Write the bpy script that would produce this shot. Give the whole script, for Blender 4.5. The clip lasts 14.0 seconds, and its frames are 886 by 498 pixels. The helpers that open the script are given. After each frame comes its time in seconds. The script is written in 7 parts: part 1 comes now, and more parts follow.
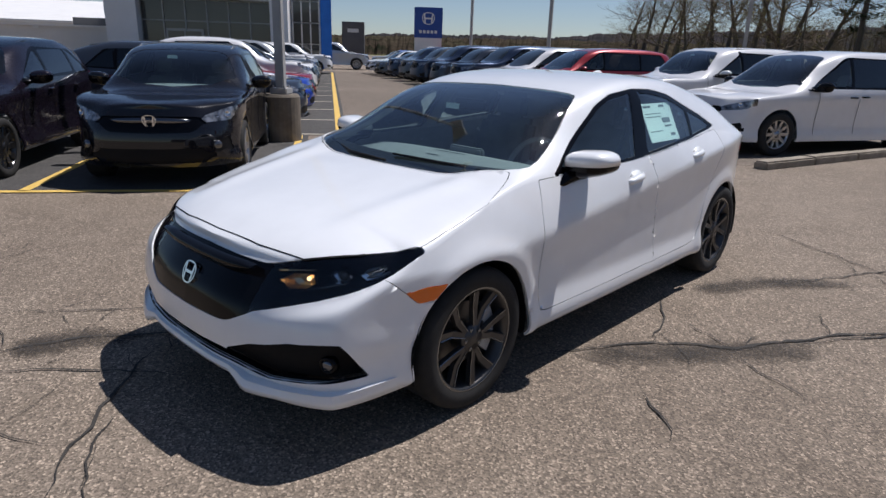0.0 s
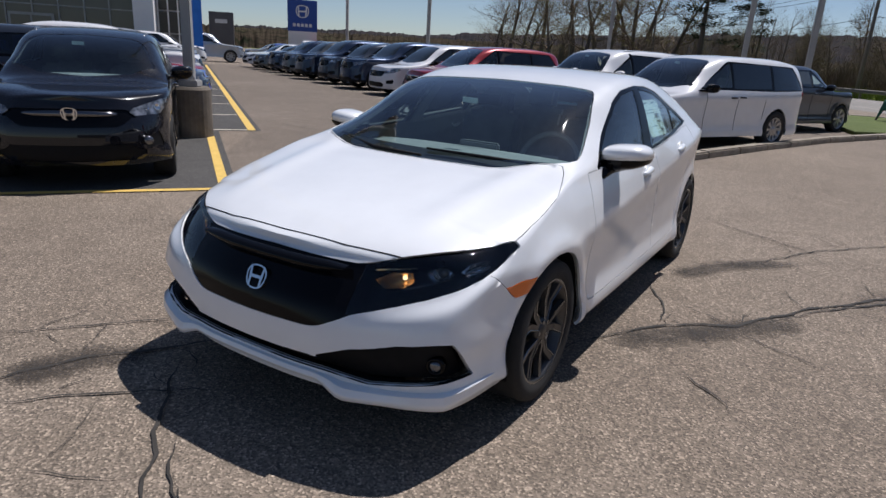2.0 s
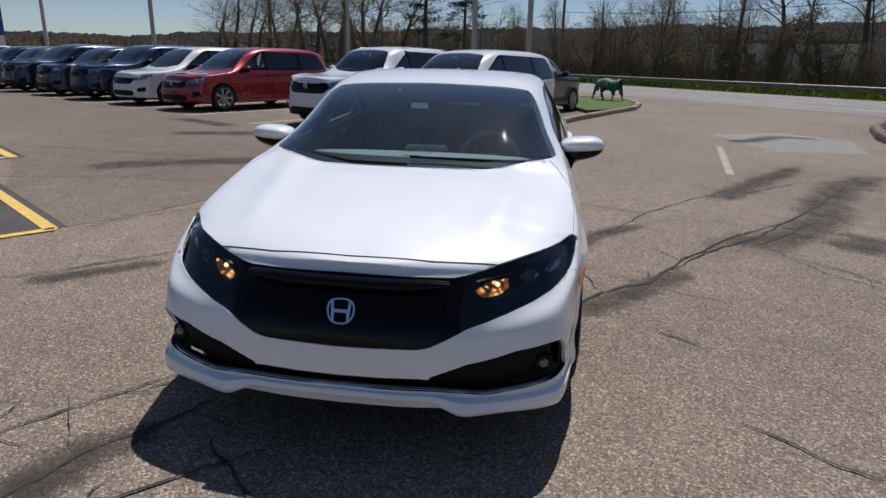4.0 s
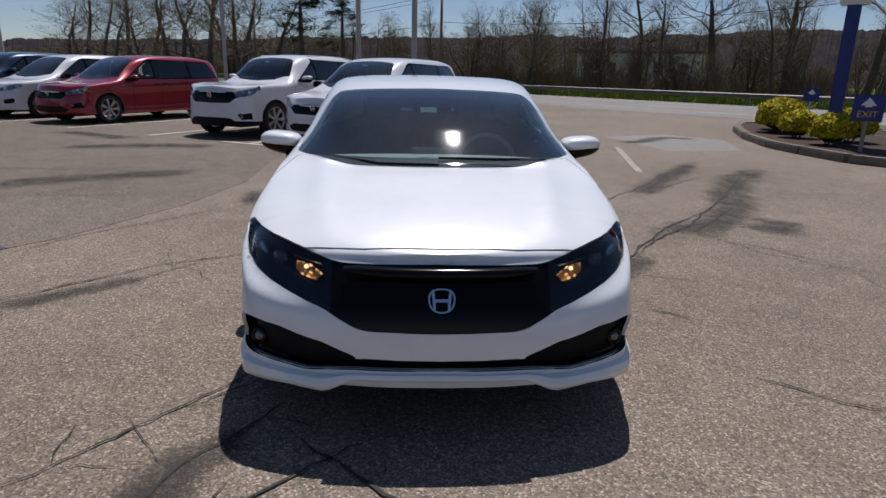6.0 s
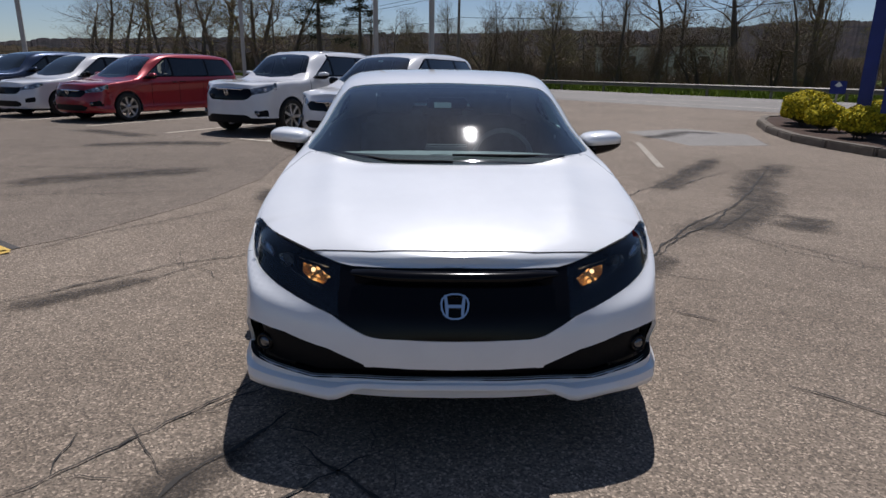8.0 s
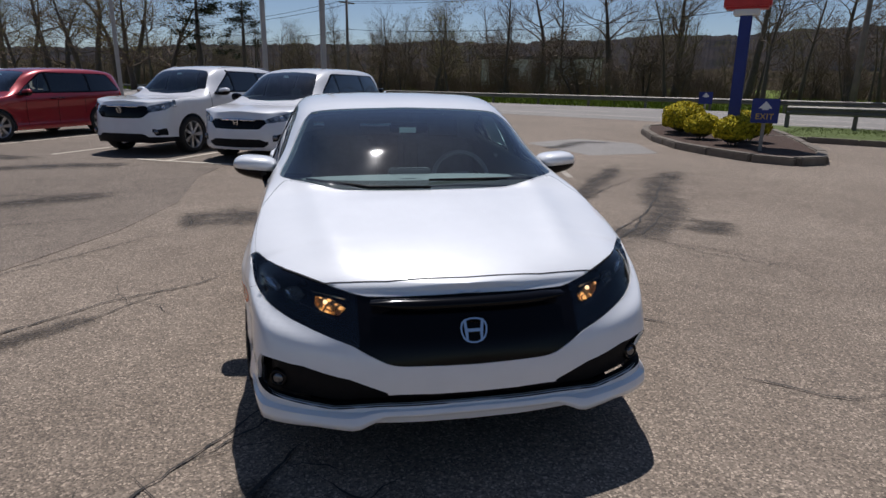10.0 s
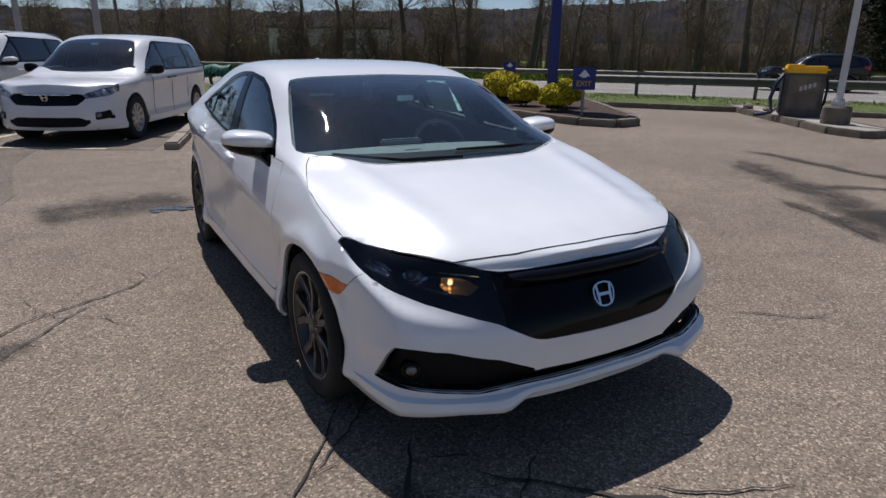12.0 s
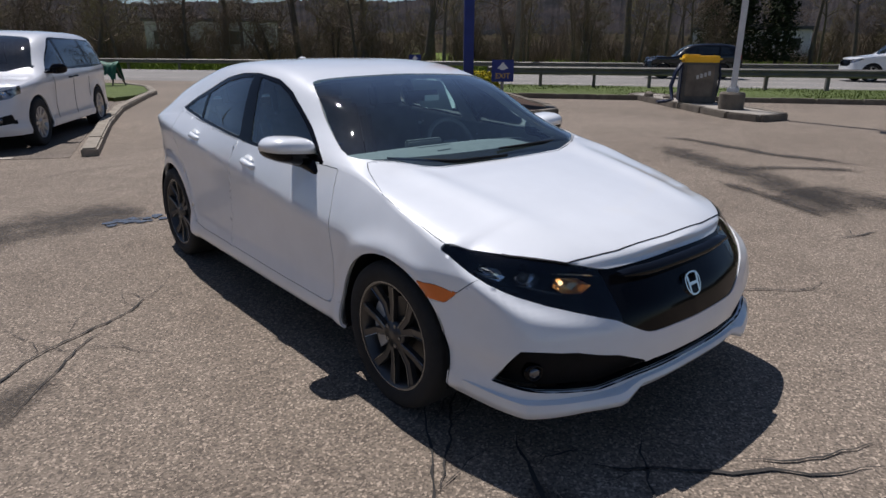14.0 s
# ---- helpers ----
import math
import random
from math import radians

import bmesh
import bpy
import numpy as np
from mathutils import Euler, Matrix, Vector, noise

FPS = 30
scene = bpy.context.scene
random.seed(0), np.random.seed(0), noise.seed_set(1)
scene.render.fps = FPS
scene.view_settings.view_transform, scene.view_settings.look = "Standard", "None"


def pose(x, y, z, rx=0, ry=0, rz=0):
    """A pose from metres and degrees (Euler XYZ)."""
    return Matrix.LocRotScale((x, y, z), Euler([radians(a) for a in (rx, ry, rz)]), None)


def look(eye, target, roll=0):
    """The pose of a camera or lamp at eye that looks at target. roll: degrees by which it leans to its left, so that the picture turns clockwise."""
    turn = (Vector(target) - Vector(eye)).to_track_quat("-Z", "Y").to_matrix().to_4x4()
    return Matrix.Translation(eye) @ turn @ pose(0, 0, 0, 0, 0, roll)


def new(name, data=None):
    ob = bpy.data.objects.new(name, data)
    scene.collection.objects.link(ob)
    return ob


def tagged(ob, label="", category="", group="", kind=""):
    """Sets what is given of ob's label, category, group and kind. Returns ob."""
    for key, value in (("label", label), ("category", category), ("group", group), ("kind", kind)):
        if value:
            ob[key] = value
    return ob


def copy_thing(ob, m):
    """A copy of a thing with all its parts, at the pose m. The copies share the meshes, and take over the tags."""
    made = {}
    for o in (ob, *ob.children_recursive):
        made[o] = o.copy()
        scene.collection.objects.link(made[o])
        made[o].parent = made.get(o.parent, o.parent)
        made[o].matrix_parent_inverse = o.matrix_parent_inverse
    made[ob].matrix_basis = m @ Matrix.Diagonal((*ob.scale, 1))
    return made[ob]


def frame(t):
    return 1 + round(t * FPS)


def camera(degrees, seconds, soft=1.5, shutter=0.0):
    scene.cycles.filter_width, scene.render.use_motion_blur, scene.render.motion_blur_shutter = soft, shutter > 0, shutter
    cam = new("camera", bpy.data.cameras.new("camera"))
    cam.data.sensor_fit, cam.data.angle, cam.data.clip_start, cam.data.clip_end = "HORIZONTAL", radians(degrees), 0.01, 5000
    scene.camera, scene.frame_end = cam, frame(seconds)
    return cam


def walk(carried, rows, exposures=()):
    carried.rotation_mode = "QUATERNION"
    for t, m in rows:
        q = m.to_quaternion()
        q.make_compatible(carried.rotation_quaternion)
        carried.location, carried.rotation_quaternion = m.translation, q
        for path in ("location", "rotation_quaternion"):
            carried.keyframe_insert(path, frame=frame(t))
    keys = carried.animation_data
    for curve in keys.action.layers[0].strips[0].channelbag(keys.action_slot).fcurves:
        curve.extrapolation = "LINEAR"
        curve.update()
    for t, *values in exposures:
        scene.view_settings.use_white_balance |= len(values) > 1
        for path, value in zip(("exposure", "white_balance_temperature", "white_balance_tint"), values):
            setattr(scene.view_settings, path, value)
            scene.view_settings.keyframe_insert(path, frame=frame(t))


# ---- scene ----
cam = camera(70.6, 14.0)
PATH = [
    (0, (2.514, -1.891, 1.521), (1.197, -0.513, 0.917), 1.87),
    (0.5, (2.461, -1.966, 1.527), (1.185, -0.547, 0.929), 2.86),
    (1, (2.338, -2.114, 1.495), (1.108, -0.650, 0.909), 4.05),
    (1.5, (2.099, -2.227, 1.457), (0.940, -0.711, 0.858), 3.94),
    (2, (1.843, -2.394, 1.469), (0.836, -0.772, 0.872), 3.43),
    (2.5, (1.559, -2.674, 1.493), (0.735, -0.947, 0.910), 3.14),
    (3, (1.274, -2.776, 1.464), (0.641, -0.972, 0.878), 2.25),
    (3.2, (1.148, -2.797, 1.482), (0.588, -0.969, 0.894), 1.96),
    (5.3, (0.139, -2.976, 1.439), (0.143, -1.055, 0.883), 1.20),
    (5.5, (0.056, -3.015, 1.437), (0.086, -1.094, 0.881), 1.21),
    (6, (-0.060, -3.083, 1.439), (0.017, -1.159, 0.897), 1.27),
    (6.5, (-0.072, -3.049, 1.425), (-0.010, -1.126, 0.879), 1.03),
    (7, (-0.040, -2.985, 1.415), (-0.014, -1.063, 0.864), 0.79),
    (7.2, (-0.032, -2.973, 1.411), (-0.019, -1.052, 0.855), 0.78),
    (9.3, (-0.131, -2.939, 1.462), (0.005, -1.018, 0.922), 0.02),
    (9.5, (-0.209, -2.935, 1.457), (-0.013, -1.016, 0.930), -0.00),
    (10, (-0.492, -2.981, 1.509), (-0.138, -1.083, 0.989), 0.56),
    (10.5, (-0.773, -2.883, 1.508), (-0.280, -1.024, 0.961), 1.03),
    (11, (-1.055, -2.771, 1.498), (-0.389, -0.974, 0.924), 0.80),
    (11.5, (-1.389, -2.643, 1.485), (-0.563, -0.917, 0.905), 0.96),
    (12, (-1.601, -2.468, 1.462), (-0.659, -0.807, 0.866), 0.77),
    (12.5, (-1.792, -2.294, 1.479), (-0.737, -0.702, 0.886), 0.78),
    (13, (-2.062, -2.217, 1.498), (-0.919, -0.687, 0.905), 0.39),
    (13.5, (-2.176, -2.083, 1.485), (-0.998, -0.584, 0.882), 0.30),
    (14, (-2.221, -2.010, 1.491), (-1.015, -0.538, 0.876), 0.21),
]
walk(cam, [(t, look(eye, target, roll)) for t, eye, target, roll in PATH], [(0.0, -0.04, 6330, 13.5), (3.0, -0.09, 6330, 13.5), (5.3, -0.21, 6330, 13.5), (10.0, -0.19, 6330, 13.5), (14.0, -0.15, 6330, 13.5)])


# ---- world ----
SUN = Vector((0.07, 0.50, 1.0)).normalized()
world = bpy.data.worlds.new("sky")
scene.world = world
world.use_nodes = True
wn = world.node_tree.nodes
sky = wn.new("ShaderNodeTexSky")
sky.sky_type = 'NISHITA'
sky.sun_disc = False
sky.sun_elevation = math.asin(SUN.z)
sky.sun_rotation = math.atan2(SUN.x, SUN.y)
sky.air_density, sky.dust_density, sky.ozone_density = 0.75, 0.25, 2.2
wn["Background"].inputs["Strength"].default_value = 0.076
world.node_tree.links.new(sky.outputs[0], wn["Background"].inputs["Color"])
sun = new("sun", bpy.data.lights.new("sun", 'SUN'))
sun.data.energy, sun.data.angle, sun.data.color = 4.7, radians(0.53), (1.0, 0.972, 0.94)
sun.matrix_world = look(SUN * 60, (0, 0, 0))


# ---- materials ----
def mat(name, base=(0.5, 0.5, 0.5), rough=0.5, metal=0.0, coat=0.0, emit=None, power=0.0, alpha=1.0, trans=0.0, ior=1.45, spec=0.5):
    m = bpy.data.materials.new(name)
    m.use_nodes = True
    b = m.node_tree.nodes["Principled BSDF"]
    b.inputs["Base Color"].default_value = (*base, 1)
    b.inputs["Roughness"].default_value = rough
    b.inputs["Metallic"].default_value = metal
    b.inputs["Coat Weight"].default_value = coat
    b.inputs["Coat Roughness"].default_value = 0.03
    b.inputs["IOR"].default_value = ior
    b.inputs["Specular IOR Level"].default_value = spec
    b.inputs["Transmission Weight"].default_value = trans
    b.inputs["Alpha"].default_value = alpha
    if emit:
        b.inputs["Emission Color"].default_value = (*emit, 1)
        b.inputs["Emission Strength"].default_value = power
    return m


def node(m, kind, **sets):
    n = m.node_tree.nodes.new(kind)
    for key, value in sets.items():
        n.inputs[key.replace("_", " ")].default_value = value
    return n


def wire(m, a, b):
    m.node_tree.links.new(a, b)


def ramp(m, fac, stops):
    r = m.node_tree.nodes.new("ShaderNodeValToRGB")
    el = r.color_ramp.elements
    while len(el) < len(stops):
        el.new(0.5)
    for e, (p, c) in zip(el, stops):
        e.position, e.color = p, (*c, 1) if len(c) == 3 else c
    wire(m, fac, r.inputs[0])
    return r.outputs[0]


def noise_tex(m, scale, detail=4.0, rough=0.55, coord=None, dist=0.0):
    n = node(m, "ShaderNodeTexNoise", Scale=scale, Detail=detail, Roughness=rough, Distortion=dist)
    if coord is None:
        c = m.node_tree.nodes.new("ShaderNodeNewGeometry")
        coord = c.outputs["Position"]
    wire(m, coord, n.inputs["Vector"])
    return n.outputs["Fac"]


def object_coord(m):
    return m.node_tree.nodes.new("ShaderNodeTexCoord").outputs["Object"]


def mix(m, fac, a, b, kind='MIX'):
    n = m.node_tree.nodes.new("ShaderNodeMix")
    n.data_type, n.blend_type = 'RGBA', kind
    for sock, v in ((n.inputs[0], fac), (n.inputs[6], a), (n.inputs[7], b)):
        if isinstance(v, (int, float)):
            sock.default_value = v
        elif isinstance(v, tuple):
            sock.default_value = (*v, 1)
        else:
            wire(m, v, sock)
    return n.outputs[2]


def bsdf(m):
    return m.node_tree.nodes["Principled BSDF"]


def bump(m, height, strength=0.3, distance=0.01):
    n = node(m, "ShaderNodeBump", Strength=strength, Distance=distance)
    wire(m, height, n.inputs["Height"])
    wire(m, n.outputs[0], bsdf(m).inputs["Normal"])


def mottled(name, dark, light, scale=6.0, fine=80.0, rough=0.8, depth=0.25, dist=0.006, metal=0.0, spec=0.5):
    """A matt surface with stains and grain at two scales."""
    m = mat(name, light, rough, metal, spec=spec)
    big, small = noise_tex(m, scale, 5), noise_tex(m, fine, 3)
    c = ramp(m, big, [(0.3, dark), (0.7, light)])
    c2 = mix(m, 0.35, c, ramp(m, small, [(0.3, tuple(v * 0.72 for v in light)), (0.7, tuple(min(1, v * 1.2) for v in light))]))
    wire(m, c2, bsdf(m).inputs["Base Color"])
    bump(m, small, depth, dist)
    return m


def car_paint(name, base, flake=0.0, rough=0.32):
    m = mat(name, base, rough, flake, coat=1.0, spec=0.5 if max(base) > 0.1 else 0.1)
    n = noise_tex(m, 5.0, 5, coord=object_coord(m))
    wire(m, ramp(m, n, [(0.35, tuple(v * 0.95 for v in base)), (0.7, base)]), bsdf(m).inputs["Base Color"])
    dust = noise_tex(m, 60.0, 4, coord=object_coord(m))
    wire(m, ramp(m, dust, [(0.4, (rough,) * 3), (0.8, (rough + 0.10,) * 3)]), bsdf(m).inputs["Roughness"])
    return m


def asphalt(name, tones, grit, scale_big=0.25, bumpy=0.5):
    m = mat(name, tones[1], 0.9)
    big = noise_tex(m, scale_big, 6, 0.6)
    mid = noise_tex(m, 3.0, 5, 0.6)
    stone = node(m, "ShaderNodeTexVoronoi", Scale=115.0)
    g = m.node_tree.nodes.new("ShaderNodeNewGeometry")
    wire(m, g.outputs["Position"], stone.inputs["Vector"])
    base = ramp(m, big, [(0.30, tones[0]), (0.55, tones[1]), (0.75, tones[2])])
    base = mix(m, 0.35, base, ramp(m, mid, [(0.3, tones[0]), (0.7, tones[2])]))
    sp = m.node_tree.nodes.new("ShaderNodeSeparateColor")
    wire(m, stone.outputs["Color"], sp.inputs[0])
    chips = ramp(m, sp.outputs[0], [(0.0, (0.35,) * 3), (0.5, (0.90,) * 3), (0.84, (1.25,) * 3), (1.0, (2.4,) * 3)])
    wire(m, mix(m, grit, base, chips, 'MULTIPLY'), bsdf(m).inputs["Base Color"])
    bump(m, stone.outputs["Distance"], bumpy, 0.006)
    return m


M = {}
M["asphalt"] = asphalt("worn_asphalt", ((0.147, 0.114, 0.085), (0.219, 0.175, 0.133), (0.271, 0.219, 0.171)), 0.85)
M["asphalt_dark"] = asphalt("sealed_asphalt", ((0.050, 0.047, 0.045), (0.072, 0.068, 0.064), (0.10, 0.094, 0.088)), 0.6)
M["road"] = asphalt("road_asphalt", ((0.19, 0.175, 0.16), (0.24, 0.225, 0.205), (0.29, 0.27, 0.25)), 0.5)
M["asphalt_mid"] = asphalt("lane_asphalt", ((0.115, 0.091, 0.070), (0.172, 0.138, 0.107), (0.228, 0.186, 0.148)), 0.8)
M["tar"] = mottled("crack_tar", (0.020, 0.018, 0.016), (0.05, 0.045, 0.04), 9, 150, 0.9)
M["stain"] = mottled("damp_stain", (0.045, 0.040, 0.034), (0.10, 0.088, 0.074), 4, 120, 0.75)
M["yellow"] = mottled("yellow_line_paint", (0.54, 0.34, 0.07), (0.76, 0.52, 0.14), 7, 90, 0.8)
M["white_line"] = mottled("worn_white_line", (0.36, 0.31, 0.24), (0.62, 0.56, 0.46), 5, 90, 0.8)
M["faint_line"] = mottled("rubbed_out_line", (0.24, 0.20, 0.16), (0.40, 0.36, 0.30), 5, 90, 0.85)
M["concrete"] = mottled("concrete", (0.22, 0.195, 0.16), (0.38, 0.34, 0.29), 3, 60, 0.9)
M["concrete_warm"] = mottled("dusty_kerb_concrete", (0.15, 0.125, 0.095), (0.34, 0.295, 0.235), 5, 60, 0.92)
M["concrete_dark"] = mottled("weathered_concrete", (0.075, 0.062, 0.048), (0.20, 0.17, 0.135), 4, 60, 0.92)
M["grass"] = mottled("grass_ground", (0.060, 0.080, 0.018), (0.11, 0.145, 0.034), 1.2, 50, 0.95, 0.6, 0.03)
M["field"] = mottled("meadow", (0.10, 0.115, 0.030), (0.16, 0.21, 0.05), 0.05, 2, 0.95, spec=0.05)
M["mulch"] = mottled("bark_mulch", (0.035, 0.022, 0.016), (0.085, 0.05, 0.034), 12, 70, 0.95, 0.8, 0.03)
M["white_paint"] = car_paint("pearl_white_paint", (0.855, 0.87, 0.885), 0.0, 0.30)
M["black_gloss"] = mat("gloss_black_plastic", (0.003, 0.003, 0.004), 0.10, spec=0.22)
M["fog_glass"] = mat("fog_lamp_glass", (0.16, 0.165, 0.18), 0.15, 0.8)
M["black_matt"] = mottled("black_plastic", (0.004, 0.004, 0.005), (0.008, 0.008, 0.009), 30, 300, 0.6, spec=0.2)
M["rubber"] = mottled("tyre_rubber", (0.012, 0.012, 0.012), (0.024, 0.023, 0.022), 25, 200, 0.85)
M["chrome"] = mat("chrome", (0.75, 0.76, 0.78), 0.08, 1.0)
M["dark_chrome"] = mat("smoked_chrome", (0.16, 0.16, 0.17), 0.16, 1.0)
M["alloy"] = mat("silver_alloy", (0.42, 0.42, 0.43), 0.30, 1.0)
M["alloy_dark"] = mat("machined_dark_alloy", (0.085, 0.082, 0.080), 0.34, 0.7)
M["rim_edge"] = mat("machined_rim_edge", (0.22, 0.225, 0.23), 0.24, 1.0)
M["wheel_black"] = mat("gloss_black_wheel", (0.012, 0.012, 0.013), 0.25, coat=0.5)
M["disc"] = mat("brake_steel", (0.18, 0.175, 0.17), 0.4, 1.0)
M["amber"] = mat("amber_lens", (0.80, 0.16, 0.008), 0.12, coat=0.6)
M["bulb"] = mat("amber_reflector", (0.80, 0.60, 0.36), 0.20, 0.9)
M["lit_bulb"] = mat("lit_amber_bulb", (0.9, 0.5, 0.15), 0.3, emit=(1.0, 0.66, 0.34), power=2.2)
M["lamp_dark"] = mat("smoked_lamp_bowl", (0.22, 0.21, 0.20), 0.16, 0.9)
M["lens_ball"] = mat("projector_glass", (0.10, 0.09, 0.08), 0.04, 0.4, coat=1.0)
M["red_lens"] = mat("red_lens", (0.35, 0.008, 0.010), 0.12, coat=0.6)
M["dash"] = mottled("grey_dashboard_top", (0.19, 0.20, 0.20), (0.27, 0.28, 0.28), 20, 200, 0.7)
M["headliner"] = mottled("pale_grey_headliner", (0.36, 0.36, 0.35), (0.46, 0.46, 0.45), 20, 200, 0.9)
M["interior"] = mottled("grey_cabin_trim", (0.24, 0.25, 0.25), (0.34, 0.35, 0.35), 20, 200, 0.75)
M["seat"] = mottled("dark_seat_cloth", (0.15, 0.16, 0.165), (0.23, 0.24, 0.245), 12, 250, 0.9)
M["paper"] = mat("white_paper", (0.72, 0.86, 0.82), 0.7)
M["ink"] = mat("printed_grey", (0.16, 0.19, 0.20), 0.8)
M["steel"] = mottled("galvanised_steel", (0.34, 0.34, 0.34), (0.50, 0.50, 0.49), 3, 60, 0.55, metal=0.4)
M["rail"] = mottled("weathered_guard_rail", (0.10, 0.09, 0.08), (0.20, 0.185, 0.165), 2, 40, 0.6, metal=0.3)
M["pole"] = mottled("grey_pole_paint", (0.30, 0.295, 0.29), (0.42, 0.415, 0.40), 2, 60, 0.6)
M["white_metal"] = mottled("white_pole_paint", (0.52, 0.51, 0.50), (0.72, 0.71, 0.70), 2, 60, 0.5)
M["wood_pole"] = mottled("weathered_timber_pole", (0.10, 0.085, 0.07), (0.20, 0.17, 0.14), 3, 60, 0.9)
M["sign_blue"] = mottled("blue_sign_paint", (0.006, 0.016, 0.13), (0.012, 0.028, 0.20), 3, 60, 0.4)
M["sky_blue"] = mottled("bright_blue_cladding", (0.01, 0.12, 0.50), (0.02, 0.17, 0.62), 2, 40, 0.4)
M["sign_red"] = mottled("red_sign_paint", (0.38, 0.02, 0.02), (0.52, 0.035, 0.03), 3, 60, 0.4)
M["sign_yellow"] = mat("yellow_sign_letters", (0.62, 0.40, 0.06), 0.6)
M["sign_white"] = mat("white_sign_face", (0.70, 0.70, 0.68), 0.5)
M["vac_yellow"] = mottled("yellow_plastic_cover", (0.72, 0.40, 0.01), (0.85, 0.52, 0.02), 4, 60, 0.45)
M["vac_grey"] = mottled("grimy_grey_cabinet", (0.055, 0.05, 0.045), (0.13, 0.12, 0.105), 4, 60, 0.7)
M["hose"] = mat("dark_blue_hose", (0.010, 0.016, 0.045), 0.5)
M["wall_grey"] = mottled("light_grey_cladding", (0.70, 0.69, 0.67), (0.80, 0.79, 0.775), 0.6, 30, 0.6)
M["wall_tan"] = mottled("beige_block_wall", (0.62, 0.60, 0.57), (0.72, 0.70, 0.66), 0.8, 30, 0.8)
M["wall_dark"] = mottled("dark_metal_roof_band", (0.07, 0.07, 0.075), (0.11, 0.11, 0.115), 1, 30, 0.6)
M["shop_glass"] = mat("dark_shopfront_glass", (0.085, 0.085, 0.075), 0.04, 0.0, coat=0.3)
M["mullion"] = mat("aluminium_mullion", (0.32, 0.32, 0.31), 0.4, 0.6)
M["bark"] = mottled("grey_brown_bark", (0.055, 0.042, 0.033), (0.13, 0.105, 0.085), 6, 60, 0.95, 0.6, 0.02)
M["twig"] = mottled("brown_twigs", (0.10, 0.075, 0.056), (0.19, 0.145, 0.11), 0.6, 20, 0.95, spec=0.1)


def woods(name, stops, size):
    """Far woodland: patches of bare, budding and evergreen trees broken by upright stems."""
    m = mat(name, stops[1], 1.0, spec=0.0)
    g = m.node_tree.nodes.new("ShaderNodeNewGeometry")
    v = m.node_tree.nodes.new("ShaderNodeVectorMath")
    v.operation = 'MULTIPLY'
    v.inputs[1].default_value = (1.0, 1.0, 0.16)
    wire(m, g.outputs["Position"], v.inputs[0])
    patch = noise_tex(m, 0.09 * size, 4, 0.6)
    stems = noise_tex(m, 2.2 * size, 4, 0.7, v.outputs[0])
    base = ramp(m, patch, [(0.32, stops[0]), (0.48, stops[1]), (0.58, stops[2]), (0.70, stops[3])])
    wire(m, mix(m, 0.9, base, ramp(m, stems, [(0.36, (0.35,) * 3), (0.52, (1.0,) * 3), (0.68, (1.8,) * 3)]), 'MULTIPLY'), bsdf(m).inputs["Base Color"])
    return m


M["hill"] = woods("distant_wooded_hill", [(0.022, 0.024, 0.026), (0.040, 0.037, 0.040), (0.052, 0.046, 0.046), (0.036, 0.040, 0.032)], 0.35)
M["far_woods"] = woods("hazy_brown_woods", [(0.016, 0.020, 0.012), (0.046, 0.036, 0.027), (0.062, 0.050, 0.036), (0.045, 0.052, 0.024)], 1.0)
M["tarp"] = mottled("dark_green_tarpaulin", (0.010, 0.060, 0.034), (0.03, 0.14, 0.085), 5, 60, 0.6)


def soaked(name, tone, low, high, strong=0.6):
    """A thin dark film that breaks up towards its edge."""
    m = mat(name, tone, 0.85)
    nt = m.node_tree
    att = nt.nodes.new("ShaderNodeAttribute")
    att.attribute_name = "body"
    n1, n2 = noise_tex(m, 2.6, 8, 0.72), noise_tex(m, 70.0, 4, 0.7)
    add = nt.nodes.new("ShaderNodeMath")
    add.operation = 'ADD'
    wire(m, n1, add.inputs[0])
    mul = nt.nodes.new("ShaderNodeMath")
    mul.operation = 'MULTIPLY'
    mul.inputs[1].default_value = 0.85
    wire(m, n2, mul.inputs[0])
    wire(m, mul.outputs[0], add.inputs[1])
    add2 = nt.nodes.new("ShaderNodeMath")
    add2.operation = 'ADD'
    wire(m, add.outputs[0], add2.inputs[0])
    wire(m, att.outputs["Fac"], add2.inputs[1])
    third = nt.nodes.new("ShaderNodeMath")
    third.operation = 'MULTIPLY'
    third.inputs[1].default_value = 0.4
    wire(m, add2.outputs[0], third.inputs[0])
    wire(m, ramp(m, third.outputs[0], [(low, (0, 0, 0)), (high, (strong,) * 3)]), bsdf(m).inputs["Alpha"])
    return m


def leaf_mat(name, a, b):
    m = mat(name, a, 0.8, spec=0.15)
    info = m.node_tree.nodes.new("ShaderNodeNewGeometry")
    wire(m, ramp(m, info.outputs["Random Per Island"], [(0.0, a), (1.0, b)]), bsdf(m).inputs["Base Color"])
    return m


M["bush"] = leaf_mat("golden_shrub_leaves", (0.17, 0.17, 0.010), (0.72, 0.56, 0.030))
M["green_leaf"] = leaf_mat("fresh_green_leaves", (0.10, 0.135, 0.02), (0.23, 0.28, 0.05))
M["bud"] = leaf_mat("olive_spring_buds", (0.14, 0.12, 0.045), (0.27, 0.23, 0.08))
M["conifer"] = leaf_mat("dark_conifer_needles", (0.010, 0.016, 0.008), (0.035, 0.045, 0.020))
M["brush"] = leaf_mat("dry_brush", (0.085, 0.062, 0.045), (0.20, 0.15, 0.105))
M["blades"] = leaf_mat("grass_blades", (0.06, 0.085, 0.018), (0.14, 0.18, 0.04))


